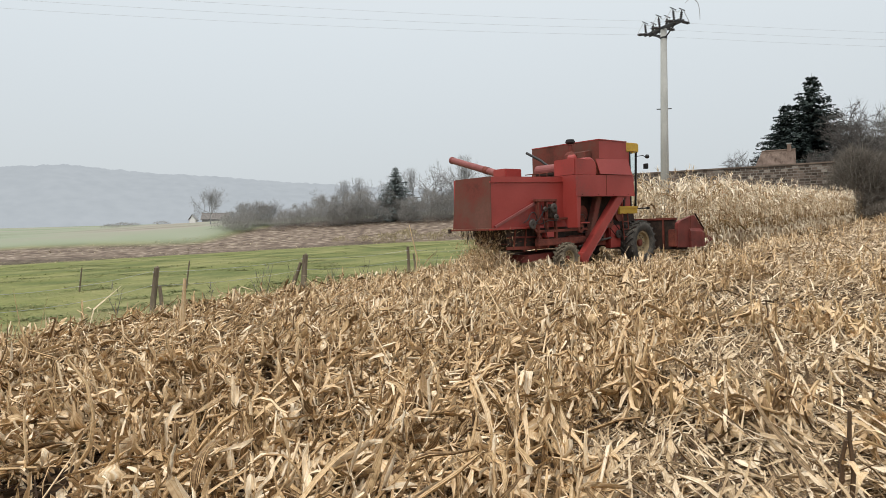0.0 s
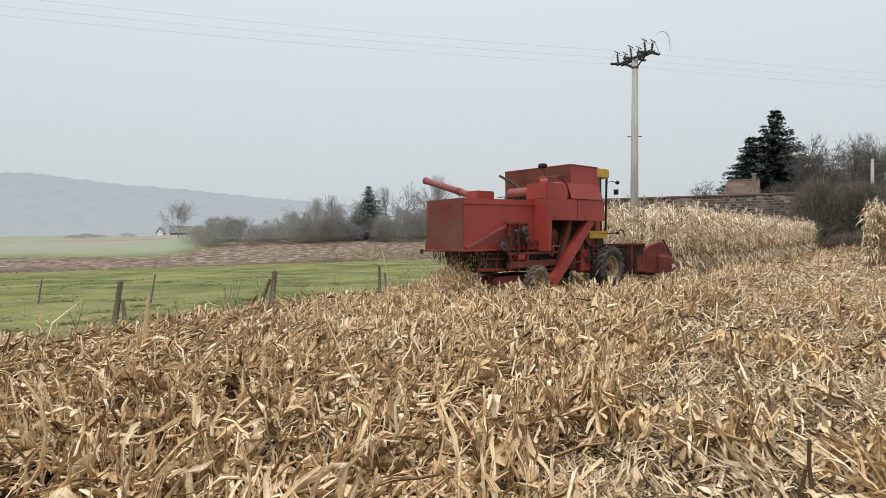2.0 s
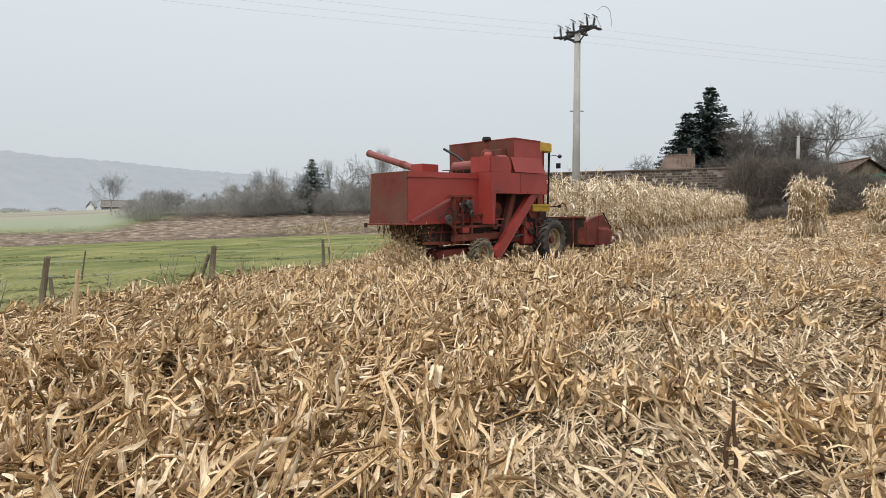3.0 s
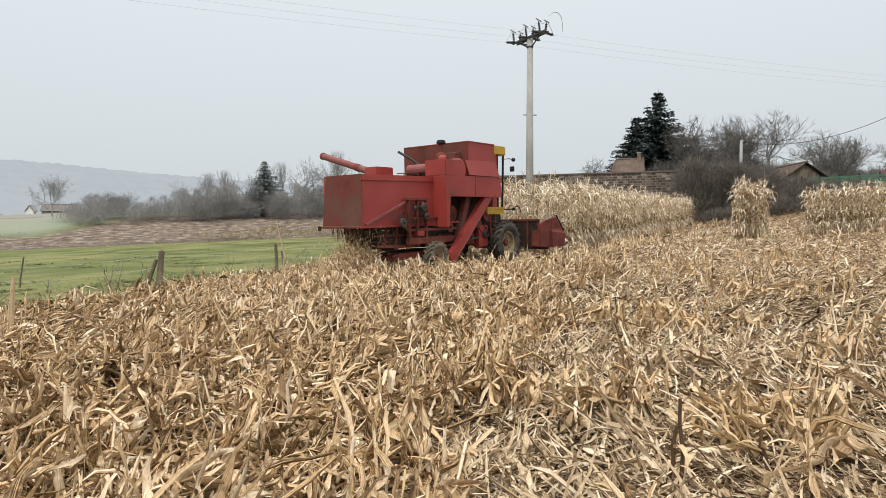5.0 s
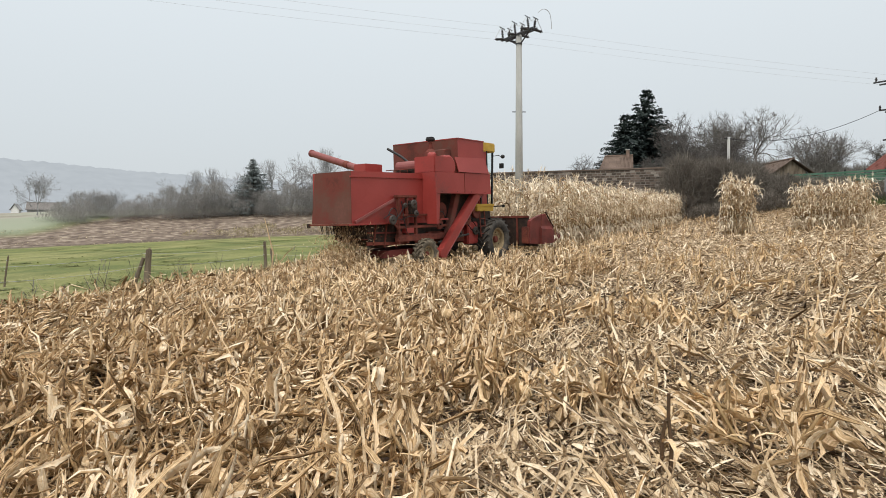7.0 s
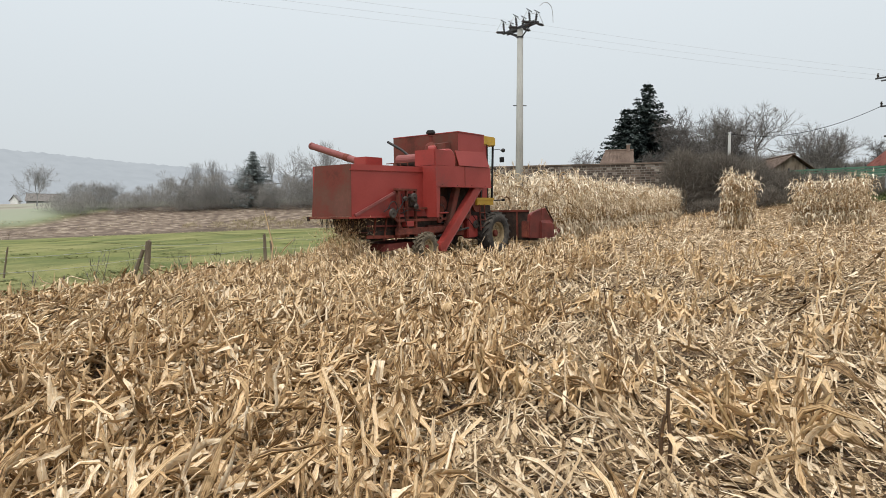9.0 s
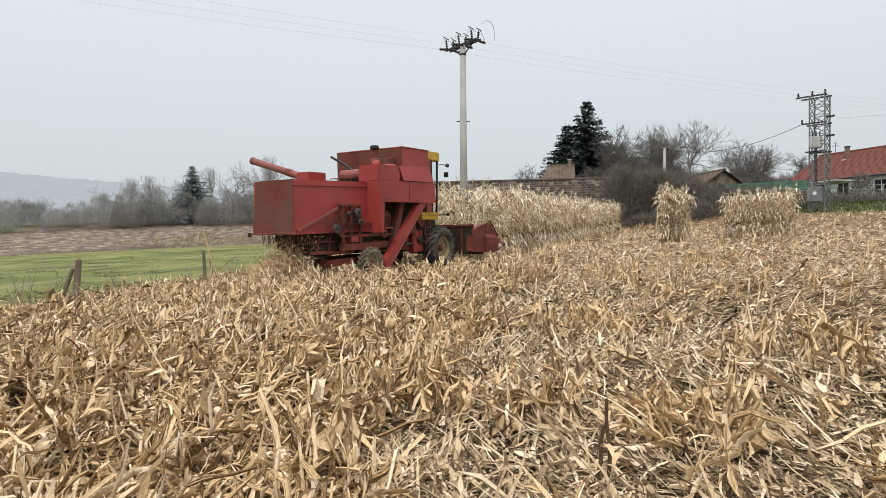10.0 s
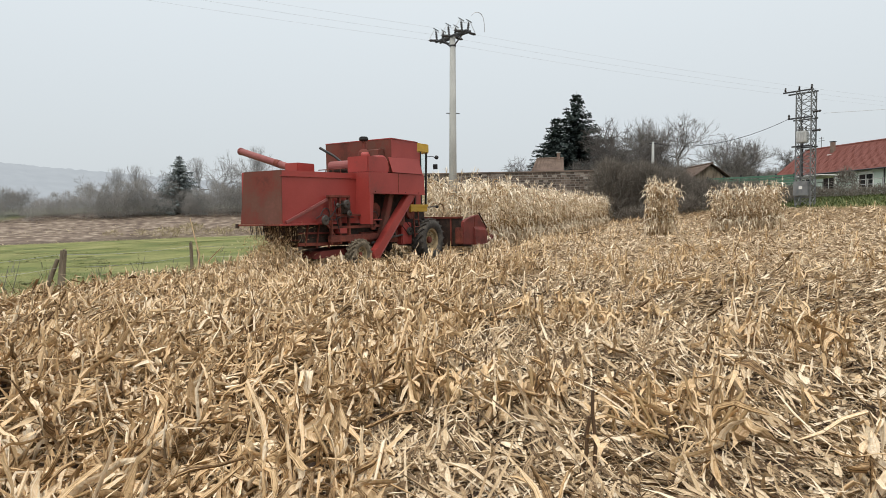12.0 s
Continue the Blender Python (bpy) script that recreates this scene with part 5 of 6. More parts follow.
tagged(new("pasture_grass", quad_mesh("pasture_grass", v_, f_, GRASS)), "short tufted green pasture grass", "grass", kind="stuff")

RANK = mat("rank_grass", [(0.0, (0.095, 0.122, 0.04)), (0.6, (0.14, 0.168, 0.055)), (1.0, (0.26, 0.24, 0.11))], rough=0.85, by="island", bump=0, translucent=0.2)
# rank tussocks, each a low wide clump of blades
tx, ty = [], []
for _ in range(170):
    r0_, b0_ = rng.uniform(17, 75), math.radians(rng.uniform(-40, 14))
    cx_, cy_ = r0_ * math.sin(b0_), r0_ * math.cos(b0_)
    if off_field(cx_, cy_) > 3.0:
        wide_ = rng.uniform(0.3, 1.1)
        tx += list(cx_ + rng.normal(0, wide_, 110))
        ty += list(cy_ + rng.normal(0, wide_ * 0.5, 110))
tx, ty = np.array(tx), np.array(ty)
m_ = len(tx)
v_, f_ = ribbons(np.stack((tx, ty, height(tx, ty) + 0.03), -1), rng.uniform(0, 6.28, m_), rng.uniform(0.0, 0.3, m_), rng.uniform(0.12, 0.28, m_), rng.uniform(0.05, 0.10, m_), rng.normal(-0.3, 0.2, m_), 3)
tagged(new("pasture_tussocks", quad_mesh("pasture_tussocks", v_, f_, RANK)), "darker rank grass tussocks in the pasture", "grass", kind="stuff")

n_ = 9000
s_ = rng.uniform(-26, 26, n_)
o_ = np.abs(rng.normal(0, 1.5, n_)) + 0.3
x_ = EDGE_P[0] + 0.45 * s_ + EDGE_N[0] * o_
y_ = EDGE_P[1] + 0.893 * s_ + EDGE_N[1] * o_
x_, y_ = nearer(x_, y_)
v_, f_ = ribbons(np.stack((x_, y_, height(x_, y_)), -1), rng.uniform(0, 6.28, n_), rng.uniform(0.7, 1.5, n_), rng.uniform(0.15, 0.42, n_), rng.uniform(0.008, 0.018, n_), rng.normal(-0.9, 0.5, n_), 4)
tagged(new("dry_verge_grass", quad_mesh("dry_verge_grass", v_, f_, DRYGRASS)), "dry straw-coloured verge grass along the field's edge", "grass", kind="stuff")


def weed(b, d, h):
    c = polar(b, d)
    k = 16
    ob = new("dead_weed", quad_mesh("dead_weed", *joined([stems(np.repeat(np.array([[0, 0, 0.0]]), 2, 0), np.array((0.4, 3.4)), np.array((1.35, 1.2)), np.array((h, h * 0.8)), np.full(2, 0.011), np.full(2, 0.005)),
                  ribbons(np.stack((rng.normal(0, 0.06, k), rng.normal(0, 0.06, k), rng.uniform(0.3, 0.95, k) * h), -1), rng.uniform(0, 6.28, k), rng.uniform(0.2, 1.2, k), rng.uniform(0.12, 0.36, k), np.full(k, 0.018), rng.normal(-0.2, 0.6, k), 3)]), BARK))
    ob.matrix_world = Matrix.Translation(c)
    tagged(ob, "thin dead brown weed beside the fence", "weed", "dead weeds")


for b, d, h in ((-15.8, 20.5, 1.1), (-16.4, 20.6, 0.8), (-7.2, 23.0, 0.9), (-10.2, 21.5, 0.7), (1.8, 28.0, 0.8), (-20.5, 19.0, 0.6), (-13.6, 24, 0.7), (-27.5, 18.5, 0.7), (-4.6, 24.5, 0.6), (-1.0, 26.0, 0.8)):
    weed(b, d, h)


# ---- trees ----
def limb_tubes(segs, sides=3):
    """Tapered tubes for (a, b, ra, rb) segments."""
    a = np.array([s[0] for s in segs])
    b = np.array([s[1] for s in segs])
    ra = np.array([s[2] for s in segs])
    rb = np.array([s[3] for s in segs])
    d = b - a
    d /= np.linalg.norm(d, axis=1)[:, None] + 1e-9
    ref = np.where(np.abs(d[:, 2:3]) > 0.9, np.array([[1.0, 0, 0]]), np.array([[0, 0, 1.0]]))
    u = np.cross(d, ref)
    u /= np.linalg.norm(u, axis=1)[:, None] + 1e-9
    w = np.cross(d, u)
    rings = []
    for c, r in ((a, ra), (b, rb)):
        for k in range(sides):
            t = 2 * math.pi * k / sides
            rings.append(c + u * (math.cos(t) * r)[:, None] + w * (math.sin(t) * r)[:, None])
    v = np.stack(rings, 1).reshape(-1, 3)
    f = np.array([(k, (k + 1) % sides, sides + (k + 1) % sides, sides + k) for k in range(sides)])
    return v, (f[None] + (np.arange(len(segs)) * 2 * sides)[:, None, None]).reshape(-1, 4)


def bare_tree_meshes(seed, h, spread, thin, up, material, levels=5, trunk_part=0.28):
    r = np.random.default_rng(seed)
    trunk, crown = [], []

    def grow(p, d, length, rad, level):
        q = p
        dirn = d
        for k in range(3):
            dirn = dirn + r.normal(0, 0.13, 3)
            dirn[2] += up * 0.08
            dirn /= np.linalg.norm(dirn)
            e = q + dirn * length / 3
            (trunk if level == 0 else crown).append((q, e, max(rad * (1 - 0.13 * k), thin), max(rad * (1 - 0.13 * (k + 1)), thin * 0.8)))
            q = e
            if level >= 1 and level < levels - 1 and k == (level % 2):
                side = dirn + r.normal(0, 0.55 * spread, 3)
                grow(q, side / np.linalg.norm(side), length * 0.58, rad * 0.5, level + 1)
        if level < levels:
            for _ in range(5 if level == 0 else 2 if level > 1 else 3):
                nd = dirn + r.normal(0, 0.5 * spread, 3)
                nd[2] += up * 0.15
                grow(q, nd / np.linalg.norm(nd), length * r.uniform(0.62, 0.82), rad * 0.62, level + 1)

    grow(np.zeros(3), np.array((0, 0, 1.0)), h * trunk_part, h * 0.015, 0)
    top = max(s[1][2] for s in crown)
    k = h / top
    # fine twigs at the branch ends
    ends = [s for s in crown if s[2] <= thin * 1.3]
    base = np.repeat(np.array([s[1] for s in ends]), 2, 0)
    dirs = np.repeat(np.array([s[1] - s[0] for s in ends]), 2, 0)
    dirs = dirs / np.linalg.norm(dirs, axis=1)[:, None] + r.normal(0, 0.45, dirs.shape)
    m = len(base)
    az, el = np.arctan2(dirs[:, 1], dirs[:, 0]), np.arctan2(dirs[:, 2], np.hypot(dirs[:, 0], dirs[:, 1]))
    tv, tf = ribbons(base, az, el, r.uniform(0.25, 0.7, m) * h / 10, np.full(m, thin * 1.6), r.normal(0.1, 0.3, m), 2, r.uniform(0, 3, m))
    out = []
    for nm, segs, sides in (("trunk", trunk, 8), ("crown", crown, 3)):
        v, f = limb_tubes(segs, sides)
        if nm == "crown":
            v, f = joined([(v, f), (tv[:, :3], tf)])
        out.append(quad_mesh(nm, v * np.array((k, k, k)), f, material))
    return out


def tree(meshes, b, d, h_scale, label, turn=0.0, up=None, wide=1.0, name="bare_tree", group=""):
    c = polar(b, d)
    ob = empty(name, label, "tree", Matrix.Translation((c.x, c.y, c.z - 0.1)) @ pose(0, 0, 0, 0, 0, turn) @ Matrix.Diagonal((h_scale * wide, h_scale * wide, h_scale, 1)), group)
    for me in meshes:
        ch = new(me.name.split(".")[0], me)
        ch.parent = ob
    return ob


FRUIT = bare_tree_meshes(1, 10.0, 1.25, 0.015, 0.1, BARK, 6)
ROUND = bare_tree_meshes(2, 10.0, 0.95, 0.011, 0.9, MIDBARK, 6, trunk_part=0.30)
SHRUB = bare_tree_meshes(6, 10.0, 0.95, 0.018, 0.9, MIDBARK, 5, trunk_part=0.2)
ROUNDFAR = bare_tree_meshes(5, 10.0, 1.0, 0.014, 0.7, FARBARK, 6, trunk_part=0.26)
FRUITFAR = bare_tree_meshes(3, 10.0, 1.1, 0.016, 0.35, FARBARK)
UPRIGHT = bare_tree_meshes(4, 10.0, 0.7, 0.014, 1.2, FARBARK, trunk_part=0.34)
# crowns behind the thicket and the old wall
tree(FRUIT, 33.6, 66, 1.02, "gnarled dark bare fruit tree behind the thicket", 20)
tree(FRUIT, 32.0, 70, 0.92, "gnarled dark bare fruit tree behind the thicket", 130)
tree(FRUIT, 35.3, 68, 0.86, "gnarled dark bare fruit tree behind the thicket", 250)
tree(ROUND, 38.6, 84, 1.17, "tall rounded bare tree with two old nests", 0, wide=1.15)
tree(ROUND, 36.4, 90, 1.12, "tall rounded bare tree above the thicket", 90)
tree(ROUND, 41.5, 80, 0.72, "smaller bare tree above the shed", 160, wide=1.2)
tree(ROUND, 43.4, 82, 0.55, "smaller bare tree above the shed", 60, wide=1.2)
tree(ROUND, 40.6, 86, 0.86, "bare tree above the shed", 220, wide=1.2)
tree(FRUIT, 46.6, 92, 0.66, "small bare tree behind the house", 70)
tree(FRUIT, 25.6, 66, 0.72, "leafless shrubby tree beside the old roof", 40)
tree(SHRUB, 15.3, 56, 0.66, "leafless shrub beside the old wall", 40, wide=1.5)
tree(SHRUB, 13.9, 55, 0.52, "leafless shrub beside the old wall", 140, wide=1.5)
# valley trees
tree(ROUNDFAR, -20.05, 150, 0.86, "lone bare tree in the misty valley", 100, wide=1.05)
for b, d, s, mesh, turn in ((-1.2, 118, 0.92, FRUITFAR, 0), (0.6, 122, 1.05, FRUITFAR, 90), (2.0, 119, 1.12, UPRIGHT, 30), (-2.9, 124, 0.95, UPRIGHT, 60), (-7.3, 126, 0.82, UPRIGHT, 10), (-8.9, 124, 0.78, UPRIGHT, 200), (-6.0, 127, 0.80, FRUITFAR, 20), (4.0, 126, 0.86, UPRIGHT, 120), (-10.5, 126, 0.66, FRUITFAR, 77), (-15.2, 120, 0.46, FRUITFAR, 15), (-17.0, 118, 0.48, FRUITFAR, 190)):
    tree(mesh, b, d, s, "bare hedgerow tree with mist grey painted into its colour", turn, group="misty hedgerow trees")
for b, d, s, turn in ((5.3, 84, 0.60, 0), (6.6, 82, 0.66, 80), (7.6, 86, 0.60, 150), (9.4, 80, 0.68, 220), (10.6, 78, 0.62, 20), (11.8, 80, 0.60, 100)):
    tree(SHRUB, b, d, s, "bare bushy tree at the pasture's end", turn, wide=1.4, group="bushy trees at the pasture's end")
# nests
for b, e, d in ((38.1, 8.5, 83), (39.2, 8.8, 83)):
    c = polar(b, d, 1.6 + d * math.tan(radians(e)))
    v_, f_ = ribbons(np.repeat(np.array([[c.x, c.y, c.z]]), 60, 0) + rng.normal(0, 0.12, (60, 3)), rng.uniform(0, 6.28, 60), rng.normal(0, 0.5, 60), rng.uniform(0.2, 0.5, 60), np.full(60, 0.05), rng.normal(0, 0.4, 60), 3)
    tagged(new("nest", quad_mesh("nest", v_, f_, TWIG)), "dark twig nest high in a bare tree", "nest", "nests")


def fir_meshes(seed, h, width, material, whorls=30):
    """A fir: boughs in whorls that droop and turn up at their tips, each hung with flat sprays."""
    r = np.random.default_rng(seed)
    trunk = limb_tubes([(np.array((0, 0, h * k / 8)), np.array((0, 0, h * (k + 1) / 8)), 0.2 * (1 - k / 8.4), 0.2 * (1 - (k + 1) / 8.4)) for k in range(8)], 8)
    p, az, el, le, wi, be = [], [], [], [], [], []
    for k in range(whorls):
        f = k / whorls
        z = h * (0.05 + 0.94 * f)
        reach = width * 0.5 * (1 - f) ** 0.92 + 0.18
        for j in range(13 if f < 0.85 else 8):
            a = r.uniform(0, 6.28)
            ln = reach * (r.uniform(0.55, 0.95) if j % 3 else r.uniform(0.95, 1.2))
            n = max(5, int(ln / 0.17))
            for q in range(n):
                t = (q + 0.7) / n
                droop = -0.34 * ln * t + 0.26 * ln * t * t
                for side in (-1, 1, 0):
                    p.append((math.cos(a) * ln * t, math.sin(a) * ln * t, z + droop + r.normal(0, 0.06)))
                    az.append(a + side * r.uniform(0.5, 1.1))
                    el.append(r.normal(-0.22, 0.25) if side else r.normal(-0.55, 0.35))
                    le.append(r.uniform(0.45, 0.95) * (0.45 + 0.55 * (1 - f)) * (1.15 - 0.5 * t))
                    wi.append(r.uniform(0.17, 0.30) * h / 14)
                    be.append(r.normal(-0.25, 0.3))
    crown = ribbons(np.array(p), np.array(az), np.array(el), np.array(le), np.array(wi), np.array(be), 3, r.normal(0, 0.5, len(p)))
    return [quad_mesh("trunk", *trunk, BARK), quad_mesh("crown", *crown, material)]


FIR = fir_meshes(11, 14.4, 14.0, NEEDLE, 40)
tree(FIR, 29.6, 75, 1.0, "tall dark green fir behind the old barn", name="fir_tree", group="firs behind the barn")
tree(FIR, 27.75, 77, 0.84, "shorter dark green fir behind the old barn", 70, name="fir_tree", group="firs behind the barn")
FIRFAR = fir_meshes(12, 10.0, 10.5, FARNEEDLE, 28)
tree(FIRFAR, -4.2, 118, 0.98, "grey-green fir in the hedgerow with mist painted into its colour", name="fir_tree")


def thicket(name, label, shrubs, material, dense, thick, k=3):
    """Tangled leafless brush: (bearing, distance, height, radius) for each shrub."""
    out = []
    for b, d, h, w in shrubs:
        c = polar(b, d)
        n = int(dense * h * w)
        f = rng.random(n) ** 0.8
        a = rng.uniform(0, 6.28, n)
        rad = w * np.sqrt(rng.random(n)) * np.sqrt(np.clip(1.05 - f * f, 0.05, 1))
        p = np.stack((c.x + rad * np.cos(a), c.y + rad * np.sin(a), c.z + f * h * 0.86), -1)
        out.append(ribbons(p, a + rng.normal(0, 1.2, n), rng.uniform(-0.2, 1.5, n), rng.uniform(0.3, 1.3, n) * (0.35 + 0.10 * h), rng.uniform(0.5, 1.3, n) * thick, rng.normal(-0.2, 0.6, n), k, rng.normal(0, 1, n), crumple=0.3))
    v, f = joined(out)
    return tagged(new(name, quad_mesh(name, v, f, material)), label, "thicket", kind="stuff")


sr = np.random.default_rng(21)
thicket("thicket", "dark leafless brown thicket behind the maize", [(b, sr.uniform(57, 63), float(np.interp(b, [31, 32, 34, 36, 37.5, 38.6, 41, 44], [4.2, 5.6, 5.8, 4.8, 3.9, 3.0, 2.2, 1.8])) * sr.uniform(0.8, 1.12), sr.uniform(1.4, 2.4)) for b in np.arange(32.1, 44.5, 0.4)], TWIG, 430, 0.030)
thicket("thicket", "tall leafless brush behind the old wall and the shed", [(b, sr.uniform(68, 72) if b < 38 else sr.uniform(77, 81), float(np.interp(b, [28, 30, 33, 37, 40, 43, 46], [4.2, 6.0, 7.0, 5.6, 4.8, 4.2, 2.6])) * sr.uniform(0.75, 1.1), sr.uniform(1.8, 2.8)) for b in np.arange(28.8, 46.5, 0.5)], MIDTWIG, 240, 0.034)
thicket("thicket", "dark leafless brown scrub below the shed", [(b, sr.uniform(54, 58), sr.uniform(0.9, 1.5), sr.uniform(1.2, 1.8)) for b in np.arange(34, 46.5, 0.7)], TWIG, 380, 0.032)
thicket("hedgerow", "long leafless hedgerow with mist grey painted into its colour", [(b, 116 + sr.uniform(-5, 5), float(np.interp(b, [-21, -19.5, -17, -14.5, -12, -8, -3, 4], [1.5, 2.4, 4.4, 3.0, 4.6, 5.4, 5.6, 5.0])) * sr.uniform(0.42, 1.15), sr.uniform(1.0, 2.6)) for b in np.arange(-19, 5.5, 0.26)], FARTWIG, 210, 0.05, 2)
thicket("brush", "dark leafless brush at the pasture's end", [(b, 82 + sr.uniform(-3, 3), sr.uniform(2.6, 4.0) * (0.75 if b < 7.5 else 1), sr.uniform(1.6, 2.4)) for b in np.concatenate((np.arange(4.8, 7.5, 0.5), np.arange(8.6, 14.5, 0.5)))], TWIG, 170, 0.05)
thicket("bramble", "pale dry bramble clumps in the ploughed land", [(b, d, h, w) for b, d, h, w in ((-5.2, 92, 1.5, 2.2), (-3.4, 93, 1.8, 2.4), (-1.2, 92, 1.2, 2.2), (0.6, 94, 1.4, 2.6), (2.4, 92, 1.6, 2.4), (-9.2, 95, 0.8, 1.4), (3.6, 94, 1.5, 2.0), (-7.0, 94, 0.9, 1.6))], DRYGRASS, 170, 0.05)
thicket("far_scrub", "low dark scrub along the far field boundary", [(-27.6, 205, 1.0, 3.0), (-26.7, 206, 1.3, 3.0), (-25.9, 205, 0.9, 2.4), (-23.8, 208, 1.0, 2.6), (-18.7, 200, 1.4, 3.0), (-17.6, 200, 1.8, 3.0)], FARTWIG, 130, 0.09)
thicket("garden_shrubs", "dark garden shrubs before the house", [(46.0, 62, 1.3, 1.4), (47.5, 62, 1.2, 1.4), (48.4, 61, 0.8, 1.3), (49.2, 60, 0.8, 1.5), (50.0, 61, 2.3, 0.9), (50.8, 59, 0.7, 1.3), (51.6, 59, 0.8, 1.6), (52.6, 58, 0.8, 1.5), (54.0, 58, 0.8, 1.6)], TWIG, 460, 0.04)


# ---- power line: concrete pole, wires ----
PB = polar(18.86, 31.0)
TOPZ = 10.75
pole = empty("power_pole", "tapered grey concrete power pole with steel crossarm and insulators", "power pole", Matrix.Translation(PB))
ph = TOPZ - PB.z
part("pole_shaft", rod(bmesh.new(), (0, 0, -0.3), (0, 0, ph), 0.205, 0.135, 16), CONCRETE, pole, smooth=True)
part("pole_collar", rod(bmesh.new(), (0, 0, ph - 0.45), (0, 0, ph - 0.38), 0.155, 0.155, 16), DARKSTEEL, pole)
for z in (4.05 - PB.z + 3.1, 3.9 - PB.z):
    part("climbing_bracket", rod(bmesh.new(), (-0.32, 0.05, z), (0.32, -0.05, z), 0.022), DARKSTEEL, pole)
ad, wd = Vector((0.346, -0.938, 0)).normalized(), Vector((0.97, 0.242, 0)).normalized()
wr_dir, wl_dir = Vector((0.9995, 0.03, 0)), Vector((-0.955, -0.297, 0))
arm_z = ph + 0.02
arm = part("crossarm", bmesh.new(), DARKSTEEL, pole)
bm = bmesh.new()
for s in (-1, 1):
    beam(bm, -ad * 1.15 + wd * 0.12 * s + Vector((0, 0, arm_z)), ad * 1.15 + wd * 0.12 * s + Vector((0, 0, arm_z)), 0.06, 0.10)
for s in (-1.0, -0.5, 0.5, 1.0):
    beam(bm, ad * s - wd * 0.12 + Vector((0, 0, arm_z)), ad * s + wd * 0.12 + Vector((0, 0, arm_z)), 0.05, 0.06)
beam(bm, Vector((0, 0, ph - 0.5)), ad * 0.8 + Vector((0, 0, arm_z)), 0.05, 0.05)
beam(bm, Vector((0, 0, ph - 0.5)), -ad * 0.8 + Vector((0, 0, arm_z)), 0.05, 0.05)
bm.to_mesh(arm.data)
bm.free()


def insulator(a, b, r, name="insulator"):
    a, b = Vector(a), Vector(b)
    L = (b - a).length
    prof = [(0.02, 0)]
    k = 5
    for i in range(k):
        z = L * (0.12 + 0.76 * i / k)
        prof += [(0.03, z), (r, z + L * 0.05), (r * 0.8, z + L * 0.09), (0.03, z + L * 0.1)]
    prof += [(0.02, L)]
    m = Matrix.Translation(a) @ (b - a).to_track_quat("Z", "Y").to_matrix().to_4x4()
    return part(name, lathe(bmesh.new(), prof, m, 10), INSUL, pole)


HOOKS = []
for s in (-1.0, -0.05, 0.9):
    o = ad * s + Vector((0, 0, arm_z))
    for k in (-1, 1):
        insulator(o + wd * 0.15 * k, o + wd * (0.22 * k) + Vector((0, 0, 0.52)), 0.07)
        insulator(o + wd * 0.18 * k + Vector((0, 0, 0.02)), o + wd * 0.62 * k + Vector((0, 0, -0.03)), 0.07, "strain_insulator")
        part("top_bracket", beam(bmesh.new(), o + wd * (0.22 * k - 0.14) + Vector((0, 0, 0.60)), o + wd * (0.22 * k + 0.16) + Vector((0, 0, 0.51)), 0.03, 0.03), DARKSTEEL, pole)
    curve_part("jumper_wire", [o + wd * x + Vector((0, 0, z)) for x, z in ((-0.62, -0.03), (-0.42, 0.32), (-0.22, 0.55), (0.0, 0.42), (0.22, 0.55), (0.42, 0.32), (0.62, -0.03))], 0.012, WIRE, pole)
    HOOKS.append((o + wd * 0.62 + Vector((0, 0, -0.03)), o - wd * 0.62 + Vector((0, 0, -0.03))))
curve_part("looped_jumper", [ad * 1.12 + wd * x + Vector((0, 0, arm_z + z)) for x, z in ((0.2, 0.75), (0.5, 0.95), (0.8, 0.85), (0.92, 0.5), (0.95, 0.1))], 0.014, WIRE, pole)
line = empty("power_line", "three thin grey wires sagging across the hazy sky", "power line")
for right, left in HOOKS:
    for start, dirn, span, drop, sag in ((PB + right, wr_dir, 62, 0.3, 0.9), (PB + left, wl_dir, 70, -0.2, 1.2)):
        end_ = start + dirn * span - Vector((0, 0, drop))
        pts = [start.lerp(end_, t) - Vector((0, 0, 4 * sag * t * (1 - t))) for t in [i / 14 for i in range(15)]]
        curve_part("wire", pts, 0.003, WIRE, line, 0)

# ---- lattice transformer tower ----
WHITEGREY = mat("pale_grey_enamel", [(0.3, (0.42, 0.43, 0.43)), (0.7, (0.55, 0.56, 0.56))], rough=0.5, scale=2, fine=30, bump=0.05)
TB = polar(47.3, 52.0)
tower = empty("transformer_tower", "galvanised lattice steel tower carrying a grey transformer", "transformer tower", Matrix.Translation(TB) @ pose(0, 0, 0, 0, 0, 23))
th_ = 1.6 + 52 * math.tan(radians(10.5)) - TB.z
hw = 0.48
for sx in (-1, 1):
    for sy in (-1, 1):
        bm = bmesh.new()
        box(bm, sx * hw - 0.045, sx * hw + 0.045, sy * hw - 0.012, sy * hw + 0.012, -0.3, th_)
        box(bm, sx * hw - 0.012, sx * hw + 0.012, sy * hw - 0.045, sy * hw + 0.045, -0.3, th_)
        part("tower_leg", bm, STEEL, tower)
levels_ = 12
